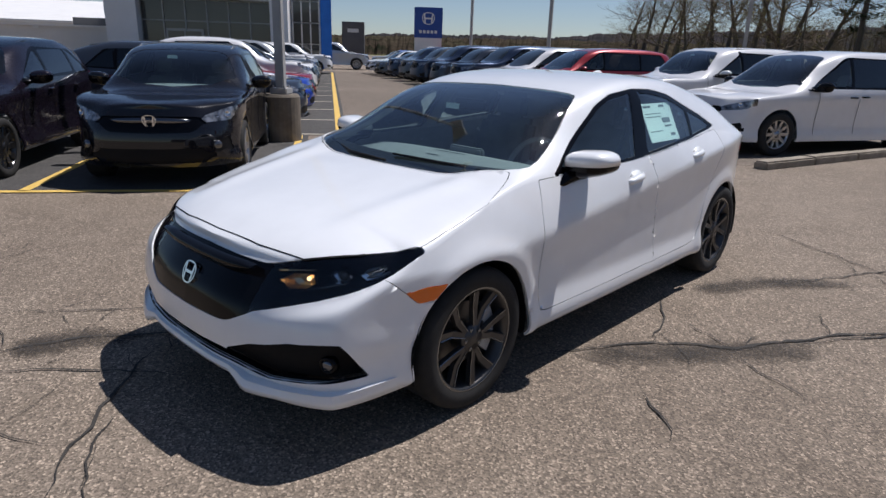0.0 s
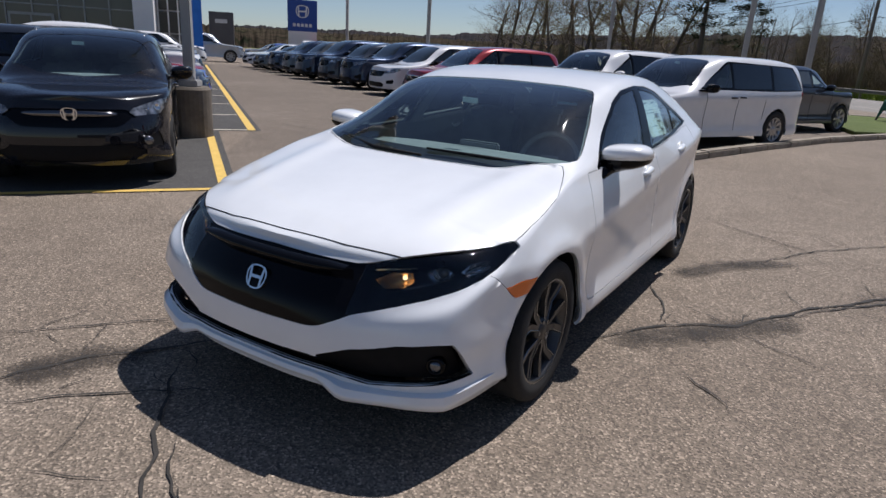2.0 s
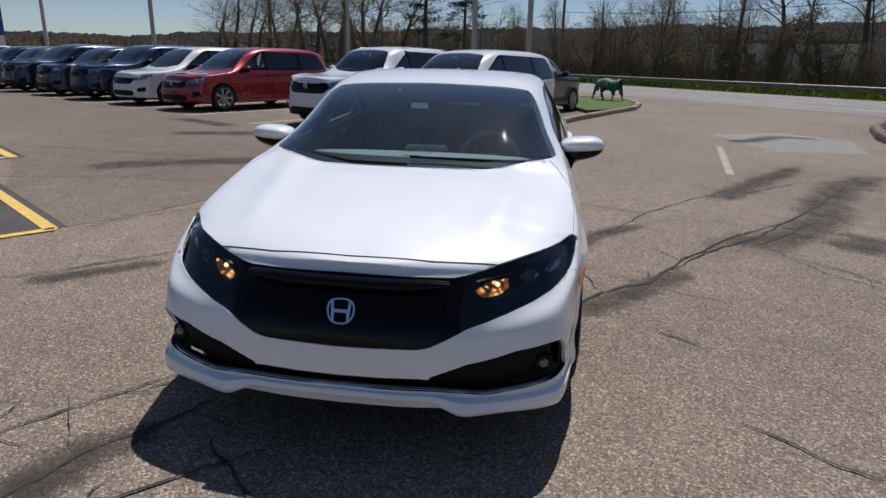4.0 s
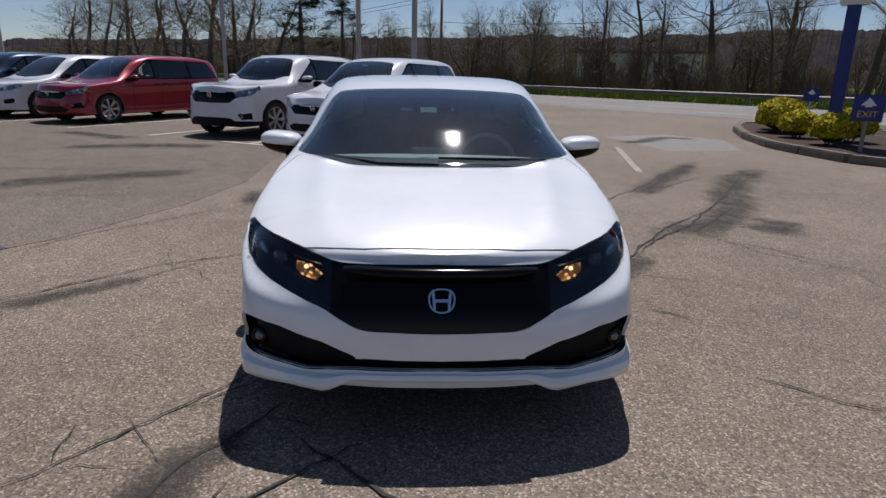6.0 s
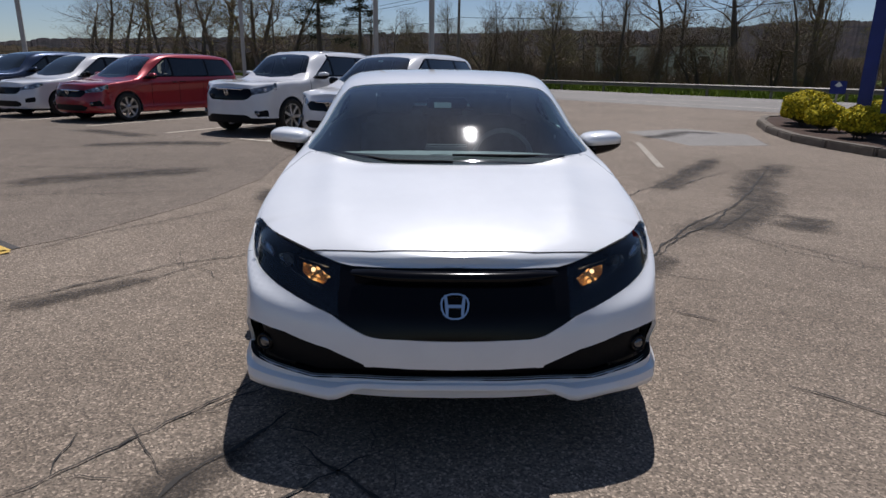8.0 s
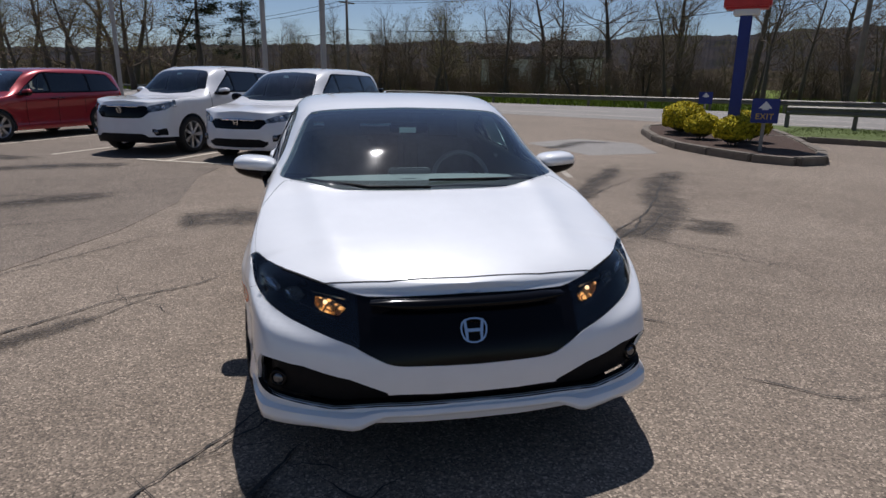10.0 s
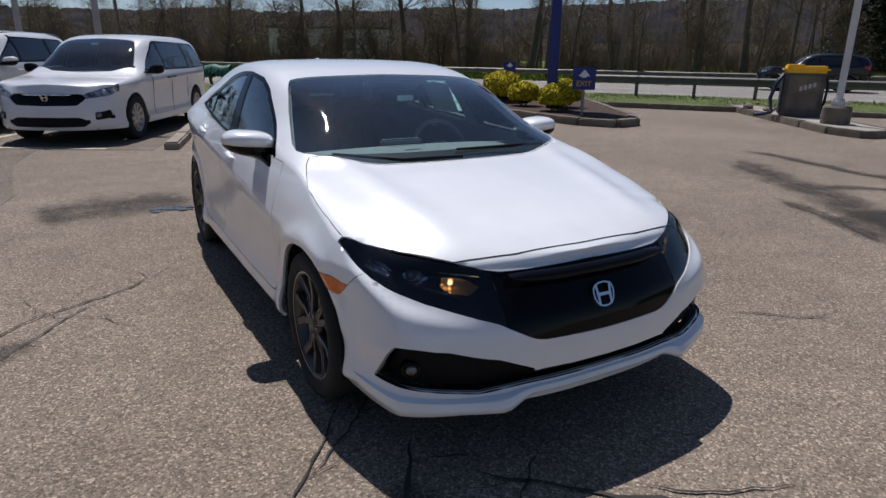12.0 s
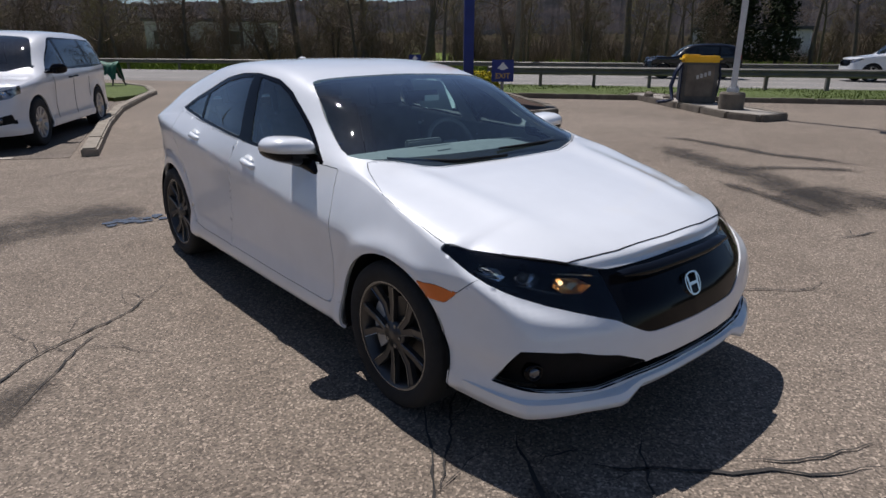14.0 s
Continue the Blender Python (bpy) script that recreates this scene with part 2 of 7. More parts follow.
# ---- mesh helpers ----
def link(name, bm, material=None, parent=None, label="", smooth=False):
    me = bpy.data.meshes.new(name)
    bm.to_mesh(me)
    bm.free()
    if smooth:
        for p in me.polygons:
            p.use_smooth = True
    if material is not None:
        me.materials.append(material)
    ob = new(name, me)
    if parent is not None:
        ob.parent = parent
    if label:
        ob["label"] = label
    return ob


def part(name, bm, material, parent, label="", smooth=False):
    return link(name, bm, material, parent, label, smooth)


def thing(name, m=None, label="", category="", group="", kind=""):
    ob = new(name)
    if m is not None:
        ob.matrix_world = m
    return tagged(ob, label, category, group, kind)


def add_box(bm, x0, x1, y0, y1, z0, z1, bevel=0.0, m=None):
    vs = bmesh.ops.create_cube(bm, size=1)["verts"]
    for v in vs:
        v.co = Vector((x0 + (v.co.x + 0.5) * (x1 - x0), y0 + (v.co.y + 0.5) * (y1 - y0), z0 + (v.co.z + 0.5) * (z1 - z0)))
    out = vs
    if bevel > 0:
        es = list({e for v in vs for e in v.link_edges})
        r = bmesh.ops.bevel(bm, geom=es, offset=bevel, segments=2, affect='EDGES', clamp_overlap=True)
        out = list({v for f in r["faces"] for v in f.verts} | {v for v in vs if v.is_valid})
    if m is not None:
        bmesh.ops.transform(bm, matrix=m, verts=[v for v in out if v.is_valid])
    return out


def box(x0, x1, y0, y1, z0, z1, bevel=0.0):
    bm = bmesh.new()
    add_box(bm, x0, x1, y0, y1, z0, z1, bevel)
    return bm


def lathe(profile, n=32, axis='Z', bm=None, at=(0, 0, 0)):
    """Turns (radius, height) pairs about an axis."""
    bm = bm or bmesh.new()
    rings = []
    for r, h in profile:
        ring = []
        for i in range(n):
            a = 2 * math.pi * i / n
            c = (r * math.cos(a), r * math.sin(a), h)
            if axis == 'X':
                c = (h, r * math.cos(a), r * math.sin(a))
            ring.append(bm.verts.new(Vector(c) + Vector(at)))
        rings.append(ring)
    for a, b in zip(rings, rings[1:]):
        for i in range(n):
            bm.faces.new((a[i], a[(i + 1) % n], b[(i + 1) % n], b[i]))
    for ring, flip in ((rings[0], True), (rings[-1], False)):
        if (ring[0].co - ring[n // 2].co).length > 1e-5:
            bm.faces.new(ring[::-1] if flip else ring)
    bmesh.ops.recalc_face_normals(bm, faces=bm.faces[:])
    return bm


def tube(bm, pts, radii, n=6, cap=True):
    """A tapered tube along points."""
    rings = []
    for i, p in enumerate(pts):
        a = pts[max(0, i - 1)]
        b = pts[min(len(pts) - 1, i + 1)]
        d = (Vector(b) - Vector(a)).normalized()
        u = d.orthogonal().normalized() if i == 0 else (u - d * u.dot(d)).normalized()
        w = d.cross(u)
        rings.append([bm.verts.new(Vector(p) + (u * math.cos(2 * math.pi * k / n) + w * math.sin(2 * math.pi * k / n)) * radii[i]) for k in range(n)])
    for a, b in zip(rings, rings[1:]):
        for k in range(n):
            bm.faces.new((a[k], a[(k + 1) % n], b[(k + 1) % n], b[k]))
    if cap:
        bm.faces.new(rings[0][::-1])
        bm.faces.new(rings[-1])
    return bm


def prism(poly, z0, z1, bm=None):
    """An upright prism over a plan polygon."""
    bm = bm or bmesh.new()
    lo = [bm.verts.new((x, y, z0)) for x, y in poly]
    hi = [bm.verts.new((x, y, z1)) for x, y in poly]
    n = len(poly)
    bm.faces.new(lo[::-1])
    bm.faces.new(hi)
    for i in range(n):
        bm.faces.new((lo[i], lo[(i + 1) % n], hi[(i + 1) % n], hi[i]))
    bmesh.ops.recalc_face_normals(bm, faces=bm.faces[:])
    return bm


def curve(points):
    """A smooth function through (x, y) pairs."""
    xs = [p[0] for p in points]
    ys = [p[1] for p in points]
    n = len(xs)
    ms = []
    for i in range(n):
        a, b = max(0, i - 1), min(n - 1, i + 1)
        ms.append((ys[b] - ys[a]) / (xs[b] - xs[a]))
    for i in range(n):
        if 0 < i < n - 1 and (ys[i] - ys[i - 1]) * (ys[i + 1] - ys[i]) <= 0:
            ms[i] = 0.0

    def f(x):
        if x <= xs[0]:
            return ys[0]
        if x >= xs[-1]:
            return ys[-1]
        i = 0
        while xs[i + 1] < x:
            i += 1
        h = xs[i + 1] - xs[i]
        t = (x - xs[i]) / h
        return ((2 * t**3 - 3 * t**2 + 1) * ys[i] + (t**3 - 2 * t**2 + t) * h * ms[i]
                + (-2 * t**3 + 3 * t**2) * ys[i + 1] + (t**3 - t**2) * h * ms[i + 1])
    return f


def step(a, b, x):
    t = min(1.0, max(0.0, (x - a) / (b - a)))
    return t * t * (3 - 2 * t)


def rounded(poly, times=2, keep=0.2):
    """Cuts a polygon's corners."""
    for _ in range(times):
        out = []
        for i, (x, y) in enumerate(poly):
            u, v = poly[(i + 1) % len(poly)]
            out += [(x + (u - x) * keep, y + (v - y) * keep), (u + (x - u) * keep, v + (y - v) * keep)]
        poly = out
    return poly


def poly_distance(poly):
    """Signed distance to a polygon, negative inside."""
    segs = [(*poly[i], *poly[(i + 1) % len(poly)]) for i in range(len(poly))]
    lo = (min(p[0] for p in poly) - 0.06, min(p[1] for p in poly) - 0.06)
    hi = (max(p[0] for p in poly) + 0.06, max(p[1] for p in poly) + 0.06)

    def f(x, y):
        if not (lo[0] < x < hi[0] and lo[1] < y < hi[1]):
            return 1.0
        best, inside = 9.0, False
        for x0, y0, x1, y1 in segs:
            dx, dy = x1 - x0, y1 - y0
            t = min(1.0, max(0.0, ((x - x0) * dx + (y - y0) * dy) / (dx * dx + dy * dy + 1e-12)))
            best = min(best, (x - x0 - t * dx) ** 2 + (y - y0 - t * dy) ** 2)
            if (y0 > y) != (y1 > y) and x < x0 + (y - y0) * dx / dy:
                inside = not inside
        return -math.sqrt(best) if inside else math.sqrt(best)
    return f


# ---- car bodies ----
def window_glass(name, tint, gloss_rough=0.01, both=1.7):
    m = bpy.data.materials.new(name)
    m.use_nodes = True
    nt = m.node_tree
    nt.nodes.remove(nt.nodes["Principled BSDF"])
    out = nt.nodes["Material Output"]
    clear = nt.nodes.new("ShaderNodeBsdfTransparent")
    clear.inputs[0].default_value = (*tint, 1)
    gloss = nt.nodes.new("ShaderNodeBsdfGlossy")
    gloss.inputs["Roughness"].default_value = gloss_rough
    fres = nt.nodes.new("ShaderNodeFresnel")
    fres.inputs[0].default_value = 1.55
    mx = nt.nodes.new("ShaderNodeMixShader")
    two = nt.nodes.new("ShaderNodeMath")
    two.operation, two.use_clamp = 'MULTIPLY', True
    two.inputs[1].default_value = both
    nt.links.new(fres.outputs[0], two.inputs[0])
    nt.links.new(two.outputs[0], mx.inputs[0])
    nt.links.new(clear.outputs[0], mx.inputs[1])
    nt.links.new(gloss.outputs[0], mx.inputs[2])
    nt.links.new(mx.outputs[0], out.inputs[0])
    return m


M["glass"] = window_glass("window_glass", (0.60, 0.84, 0.86), 0.02, 2.1)
M["side_glass"] = window_glass("side_window_glass", (0.72, 0.92, 0.92), 0.01, 2.0)
M["glass_dark"] = window_glass("privacy_glass", (0.10, 0.11, 0.115))
M["lens"] = window_glass("lamp_lens", (0.92, 0.94, 0.95), 0.01, 1.3)


def plan_points(s):
    if "plan" in s:
        return s["plan"]
    w, a, b = s["half"], -s["front"], s["base"] + s["rear"]
    q = s.get("corner", 1.0)
    return [(0, a), (0.34 * w, a + 0.021 * q), (0.62 * w, a + 0.088 * q), (0.81 * w, a + 0.215 * q), ((0.942 if s.get("corner_lean") else 0.925) * w, a + 0.42 * q), ((0.984 if s.get("corner_lean") else 0.972) * w, -0.13),
            (0.992 * w, 0.45), (w, 0.5 * s["base"]), (w, s["base"] - 0.15), (0.985 * w, s["base"] + 0.25), (0.935 * w, b - 0.42), (0.80 * w, b - 0.15),
            (0.5 * w, b - 0.03), (0, b)]


def plan_path(s, n):
    pts = plan_points(s)
    d = [0.0]
    for p, q in zip(pts, pts[1:]):
        d.append(d[-1] + math.dist(p, q))
    fx, fy = curve(list(zip(d, [p[0] for p in pts]))), curve(list(zip(d, [p[1] for p in pts])))
    out = []
    for i in range(n + 1):
        t = d[-1] * i / n
        x, y = fx(t), fy(t)
        e = 1e-3
        tx, ty = fx(min(d[-1], t + e)) - fx(max(0, t - e)), fy(min(d[-1], t + e)) - fy(max(0, t - e))
        if i in (0, n):
            tx, ty, x = (1, 0, 0.0) if i == 0 else (-1, 0, 0.0)
        ln = math.hypot(tx, ty)
        out.append((x, y, ty / ln, -tx / ln))
    return out


CABIN = ((0, 1, 0), (0.1, 0.985, 0.06), (0.25, 0.93, 0.33), (0.45, 0.835, 0.70), (0.58, 0.745, 0.90), (0.7, 0.59, 0.965), (0.85, 0.3, 0.992), (1, 0, 1))
HOOD = ((0, 1, 0), (0.1, 0.955, 0.26), (0.25, 0.86, 0.52), (0.45, 0.68, 0.78), (0.58, 0.55, 0.89), (0.7, 0.42, 0.95), (0.85, 0.22, 0.99), (1, 0, 1))
SECTIONS = [curve([(p[0], p[j]) for p in t]) for t in (CABIN, HOOD) for j in (1, 2)]


def body_half(s, nc, nr, nt):
    """The right half of a car's skin: the band round the body and the sections over it. Nose towards -y, front axle at y = 0."""
    bm = bmesh.new()
    zs, zc, zb = curve(s["shoulder"]), curve(s["centre"]), s.get("floor", 0.22)
    front_in, side_in, rear_in = curve(s["front_in"]), s["side_in"], curve(s["rear_in"])
    c0, c1, r0, r1 = s["cabin"]
    rows = []
    for x, y, nx, ny in plan_path(s, nc):
        col = []
        top = zs(y)
        fw = max(0.0, -ny) ** 2 * (1 if y < 1 else 0)
        rw = max(0.0, ny) ** 2
        cw = fw + s.get("corner_lean", 0.0) * 4 * (nx * ny) ** 2 * min(1.0, 1.6 * math.sqrt(fw)) * (1 if y < 0.2 else 0)
        sw = max(0.0, 1 - fw - rw)
        for j in range(nr + 1):
            z = zb + (top - zb) * j / nr
            nose = s.get("nose_shape")
            d = (0.0 if nose else cw * front_in(z)) + rw * rear_in(z) + sw * side_in(y, z, top)
            px, py = x - nx * d, y - ny * d
            if nose and y < 0.3:
                lean, fade, pinch, hold, amount, line = nose
                led = amount(y) * step(line(y) - 0.034, line(y) + 0.022, z)
                py += fade(y) * lean(z) + 0.7 * led
                px -= x / 0.85 * (pinch(z) * hold(y) + 0.6 * led)
            if sw > 0.3:
                for wy in (0, s["base"]):
                    r = math.hypot(y - wy, z - s["tyre"])
                    px += s.get("flare", 0.014) * math.exp(-((r - s["arch"] - 0.03) / 0.05) ** 2) * min(1, sw * 1.3)
            if x == 0:
                px = 0.0
            col.append(bm.verts.new((max(0.0, px), py, z)))
        ex, ey = col[-1].co.x, col[-1].co.y
        h = zc(ey) - top
        w = step(c0, c1, ey) * (1 - step(r0, r1, ey))
        for k in range(1, nt + 1):
            f = k / nt
            a, b, c, e = (g(f) for g in SECTIONS)
            sx, sz = w * a + (1 - w) * c, w * b + (1 - w) * e
            z = top + h * sz
            for amp, xr, width in s.get("ridges", ()):
                z += amp * math.exp(-((ex * sx - xr(ey)) / width) ** 2) * step(-0.70, -0.3, ey) * (1 - step(0.25, 0.55, ey))
            col.append(bm.verts.new((ex * sx if k < nt else 0.0, ey, z)))
        rows.append(col)
    for a, b in zip(rows, rows[1:]):
        for j in range(nr + nt):
            bm.faces.new((a[j], b[j], b[j + 1], a[j + 1]))
    bmesh.ops.remove_doubles(bm, verts=bm.verts[:], dist=2e-4)
    bmesh.ops.dissolve_degenerate(bm, dist=1e-5, edges=bm.edges[:])
    bmesh.ops.recalc_face_normals(bm, faces=bm.faces[:])
    probe = max(bm.faces, key=lambda f: f.calc_center_median().x)
    if probe.normal.x < 0:
        bmesh.ops.reverse_faces(bm, faces=bm.faces[:])
    return bm


def slice_by(bm, fn):
    """Cuts faces along fn = 0. fn gives None where it does not apply."""
    val = {}
    for v in bm.verts:
        val[v] = fn(v.co)
    fresh = set()
    for e in list(bm.edges):
        a, b = e.verts
        fa, fb = val[a], val[b]
        if fa is None or fb is None or fa * fb >= 0 or max(fa, fb) >= 1.0 and min(fa, fb) <= -1.0:
            continue
        lo, hi, flo, fhi = a.co.copy(), b.co.copy(), fa, fb
        t0, t1 = 0.0, 1.0
        for _ in range(7):
            tm = 0.5 * (t0 + t1)
            fm = fn(a.co.lerp(b.co, tm))
            if fm is None:
                break
            if fm * fa > 0:
                t0 = tm
            else:
                t1 = tm
        t = min(0.98, max(0.02, 0.5 * (t0 + t1)))
        _, v = bmesh.utils.edge_split(e, a, t)
        val[v] = 0.0
        fresh.add(v)
    for f in {f for v in fresh for f in v.link_faces}:
        hit = [v for v in f.verts if v in fresh]
        if len(hit) == 2:
            a, b = hit
            if not any(b in e.verts for e in a.link_edges):
                bmesh.utils.face_split(f, a, b)
        elif len(hit) == 4:
            a, b, c, d = hit
            try:
                g, _ = bmesh.utils.face_split(f, a, b)
                for h in (f, g):
                    if c in h.verts and d in h.verts:
                        bmesh.utils.face_split(h, c, d)
                        break
            except ValueError:
                pass


def view_side(poly, lo=0.3, top=2.0):
    f = poly_distance(poly)
    return lambda c: f(c.y, c.z) if c.x > lo and c.z < top else None


def view_front(poly, y=0.1):
    f = poly_distance(poly)
    return lambda c: f(abs(c.x), c.z) if c.y < y else None


def view_top(poly, z=0.5):
    f = poly_distance(poly)
    return lambda c: f(abs(c.x), c.y) if c.z > z else None


def view_arch(y, z, r):
    def f(c):
        return math.hypot(c.y - y, c.z - z) - r if c.x > 0.45 and abs(c.y - y) < 0.7 else None
    return f


def skin_regions(bm, cuts):
    """Cuts the skin by each (name, function) and names the faces inside; the first name that holds wins."""
    for _, fn in cuts:
        slice_by(bm, fn)
    out = {}
    for f in bm.faces:
        c = f.calc_center_median()
        for name, fn in cuts:
            d = fn(c)
            if d is not None and d < 0:
                break
        else:
            name = "body"
        out.setdefault(name, []).append(f)
    bm.normal_update()
    return out


def skin_part(faces, sides, gap=0.0025, skirt=0.014, push=0.0):
    """A panel of its own from faces of the half skin: 'both' joined over the middle, or 'left' (+x), 'right' (-x)."""
    bm = bmesh.new()
    vmap = {}
    edge_count = {}
    for f in faces:
        for e in f.edges:
            edge_count[e] = edge_count.get(e, 0) + 1
    rim = {}
    for e, n in edge_count.items():
        if n == 1 and not (abs(e.verts[0].co.x) < 1e-4 and abs(e.verts[1].co.x) < 1e-4):
            for v in e.verts:
                rim.setdefault(v, []).append(e)
    near = {}
    for f in faces:
        for v in f.verts:
            near.setdefault(v, []).append(f)
    places = {}
    for v, fs in near.items():
        co = v.co.copy()
        n = sum((f.normal for f in fs), Vector()).normalized()
        if v in rim and gap:
            d = sum((f.calc_center_median() for f in fs), Vector()) / len(fs) - co
            d -= n * d.dot(n)
            if d.length > 1e-6:
                co += d.normalized() * min(gap, d.length * 0.5)
        if abs(v.co.x) < 1e-4:
            co.x = 0.0
        places[v] = (co + n * push, n)
    for mirror in ((1, -1) if sides == 'both' else (1,) if sides == 'left' else (-1,)):
        k = Vector((mirror, 1, 1))
        vm = {}
        for v, (co, n) in places.items():
            vm[v] = bm.verts.new(co * k)
        for f in faces:
            vs = [vm[v] for v in f.verts]
            bm.faces.new(vs if mirror > 0 else vs[::-1]).smooth = True
        if skirt:
            top = {v: bm.verts.new(places[v][0] * k) for v in rim}
            low = {v: bm.verts.new((places[v][0] - places[v][1] * skirt) * k) for v in rim}
            for e, n in edge_count.items():
                if n == 1 and e.verts[0] in rim and e.verts[1] in rim and not (abs(e.verts[0].co.x) < 1e-4 and abs(e.verts[1].co.x) < 1e-4):
                    a, b = e.verts
                    try:
                        bm.faces.new((top[a], top[b], low[b], low[a]))
                    except ValueError:
                        pass
    if sides == 'both':
        bmesh.ops.remove_doubles(bm, verts=[v for v in bm.verts if abs(v.co.x) < 1e-5], dist=1e-4)
    return bm


def wheel_parts(parent, at, R, width, style, inside):
    """A wheel with tyre, rim and disc. inside: +1 when its outer face looks to +x."""
    k = inside
    w = thing("wheel")
    w.parent = parent
    w.matrix_local = Matrix.Translation(at)
    r = R * (0.75 if style != "steel" else 0.68)
    h = width / 2
    prof = [(r - 0.012, -h * 0.86), (r + 0.006, -h * 0.98), (R * 0.90, -h), (R * 0.972, -h * 0.90), (R, -h * 0.66), (R, h * 0.66), (R * 0.972, h * 0.90),
            (R * 0.90, h), (r + 0.006, h * 0.98), (r - 0.012, h * 0.86)]
    hero = style == "hero"
    n = 56 if hero else 28
    bm = bmesh.new()
    rings = []
    for rr, x in prof:
        rings.append([bm.verts.new((x, rr * math.cos(2 * math.pi * i / n), rr * math.sin(2 * math.pi * i / n))) for i in range(n)])
    for a, b in zip(rings, rings[1:]):
        for i in range(n):
            bm.faces.new((a[i], a[(i + 1) % n], b[(i + 1) % n], b[i]))
    bmesh.ops.recalc_face_normals(bm, faces=bm.faces[:])
    part("tyre", bm, M["rubber"], w, "black rubber tyre", smooth=True)
    edge, face = {"hero": (M["rim_edge"], M["alloy_dark"]), "alloy": (M["alloy"], M["alloy"]), "black": (M["wheel_black"], M["wheel_black"]),
                  "steel": (M["alloy"], M["alloy"])}[style]
    bm = bmesh.new()
    o = h * 0.90 * k
    for (r0, x0), (r1, x1) in zip([(r, 0.96), (r - 0.010, 1.0), (r - 0.020, 0.93), (r - 0.035, 0.35)], [(r - 0.010, 1.0), (r - 0.020, 0.93), (r - 0.035, 0.35), (r - 0.04, -0.7)]):
        a = [bm.verts.new((x0 * o, r0 * math.cos(2 * math.pi * i / n), r0 * math.sin(2 * math.pi * i / n))) for i in range(n)]
        b = [bm.verts.new((x1 * o, r1 * math.cos(2 * math.pi * i / n), r1 * math.sin(2 * math.pi * i / n))) for i in range(n)]
        for i in range(n):
            bm.faces.new((a[i], a[(i + 1) % n], b[(i + 1) % n], b[i]))
    bmesh.ops.remove_doubles(bm, verts=bm.verts[:], dist=1e-5)
    rim = part("rim", bm, face, w, "alloy rim", smooth=True)
    if hero:
        ring = lathe([(r - 0.013, 0.0), (r - 0.009, 0.003 * k), (r - 0.003, 0.001 * k)], n, 'X', None, (o, 0, 0))
        bmesh.ops.delete(ring, geom=[f for f in ring.faces if len(f.verts) > 4], context='FACES_ONLY')
        part("rim_lip", ring, edge, w, "thin machined rim lip", smooth=True)
    count = 10 if hero or style != "alloy" else 7
    for i in range(count):
        bm = bmesh.new()
        if hero:
            pair = i // 2
            a0 = 2 * math.pi * pair / 5 + (0.10 if i % 2 else -0.10)
            a1 = 2 * math.pi * pair / 5 + (0.30 if i % 2 else -0.30)
            w0, w1 = 0.011, 0.017
        else:
            a0 = a1 = 2 * math.pi * i / count
            w0, w1 = (0.030, 0.022) if style == "steel" else (0.024, 0.034)
        for s0, s1, thick in ((0.055, r - 0.022, 0.022),):
            vs = []
            for rad, ang, wd, xo in ((s0, a0, w0, 0.86), (0.5 * (s0 + s1), 0.5 * (a0 + a1), 0.5 * (w0 + w1), 0.80), (s1, a1, w1, 0.93)):
                cy, cz = math.cos(ang), math.sin(ang)
                for sd in (-1, 1):
                    vs.append(bm.verts.new((o * xo, rad * cy - sd * wd * cz, rad * cz + sd * wd * cy)))
                    vs.append(bm.verts.new((o * xo - thick * k, rad * cy - sd * wd * 1.25 * cz, rad * cz + sd * wd * 1.25 * cy)))
            for q in (0, 4):
                a = vs[q:q + 4]
                b = vs[q + 4:q + 8]
                bm.faces.new((a[0], a[2], b[2], b[0]))
                bm.faces.new((a[0], b[0], b[1], a[1]))
                bm.faces.new((a[2], a[3], b[3], b[2]))
        bmesh.ops.recalc_face_normals(bm, faces=bm.faces[:])
        spoke = part("spoke", bm, face, w)
        if hero:
            bm = bmesh.new()
            sd = 1 if i % 2 else -1
            line = [Vector((o * xo + 0.0015 * k, rad * math.cos(ang) - sd * wd * math.sin(ang), rad * math.sin(ang) + sd * wd * math.cos(ang)))
                    for rad, ang, wd, xo in ((s0, a0, w0, 0.86), (0.5 * (s0 + s1), 0.5 * (a0 + a1), 0.5 * (w0 + w1), 0.80), (s1, a1, w1, 0.93))]
            tube(bm, line, [0.0022, 0.0030, 0.0036], 5, False)
            part("spoke_edge", bm, edge, spoke, "bright machined edge")
    bm = lathe([(0.001, o * 0.92), (0.030, o * 0.92), (0.034, o * 0.88), (0.062, o * 0.86), (0.066, o * 0.70), (0.066, o * 0.2)], 20, 'X')
    part("hub_cap", bm, face, w, smooth=True)
    if hero:
        for i in range(5):
            a = 2 * math.pi * (i + 0.5) / 5
            bm = lathe([(0.010, o * 0.78), (0.010, o * 0.90), (0.004, o * 0.92)], 8, 'X', None, (0, 0.047 * math.cos(a), 0.047 * math.sin(a)))
            part("wheel_nut", bm, M["rim_edge"], w)
    bm = lathe([(0.07, o * 0.15), (r * 0.62, o * 0.15), (r * 0.62, o * 0.02), (0.07, o * 0.02)], 28, 'X')
    part("brake_disc", bm, M["disc"], w)
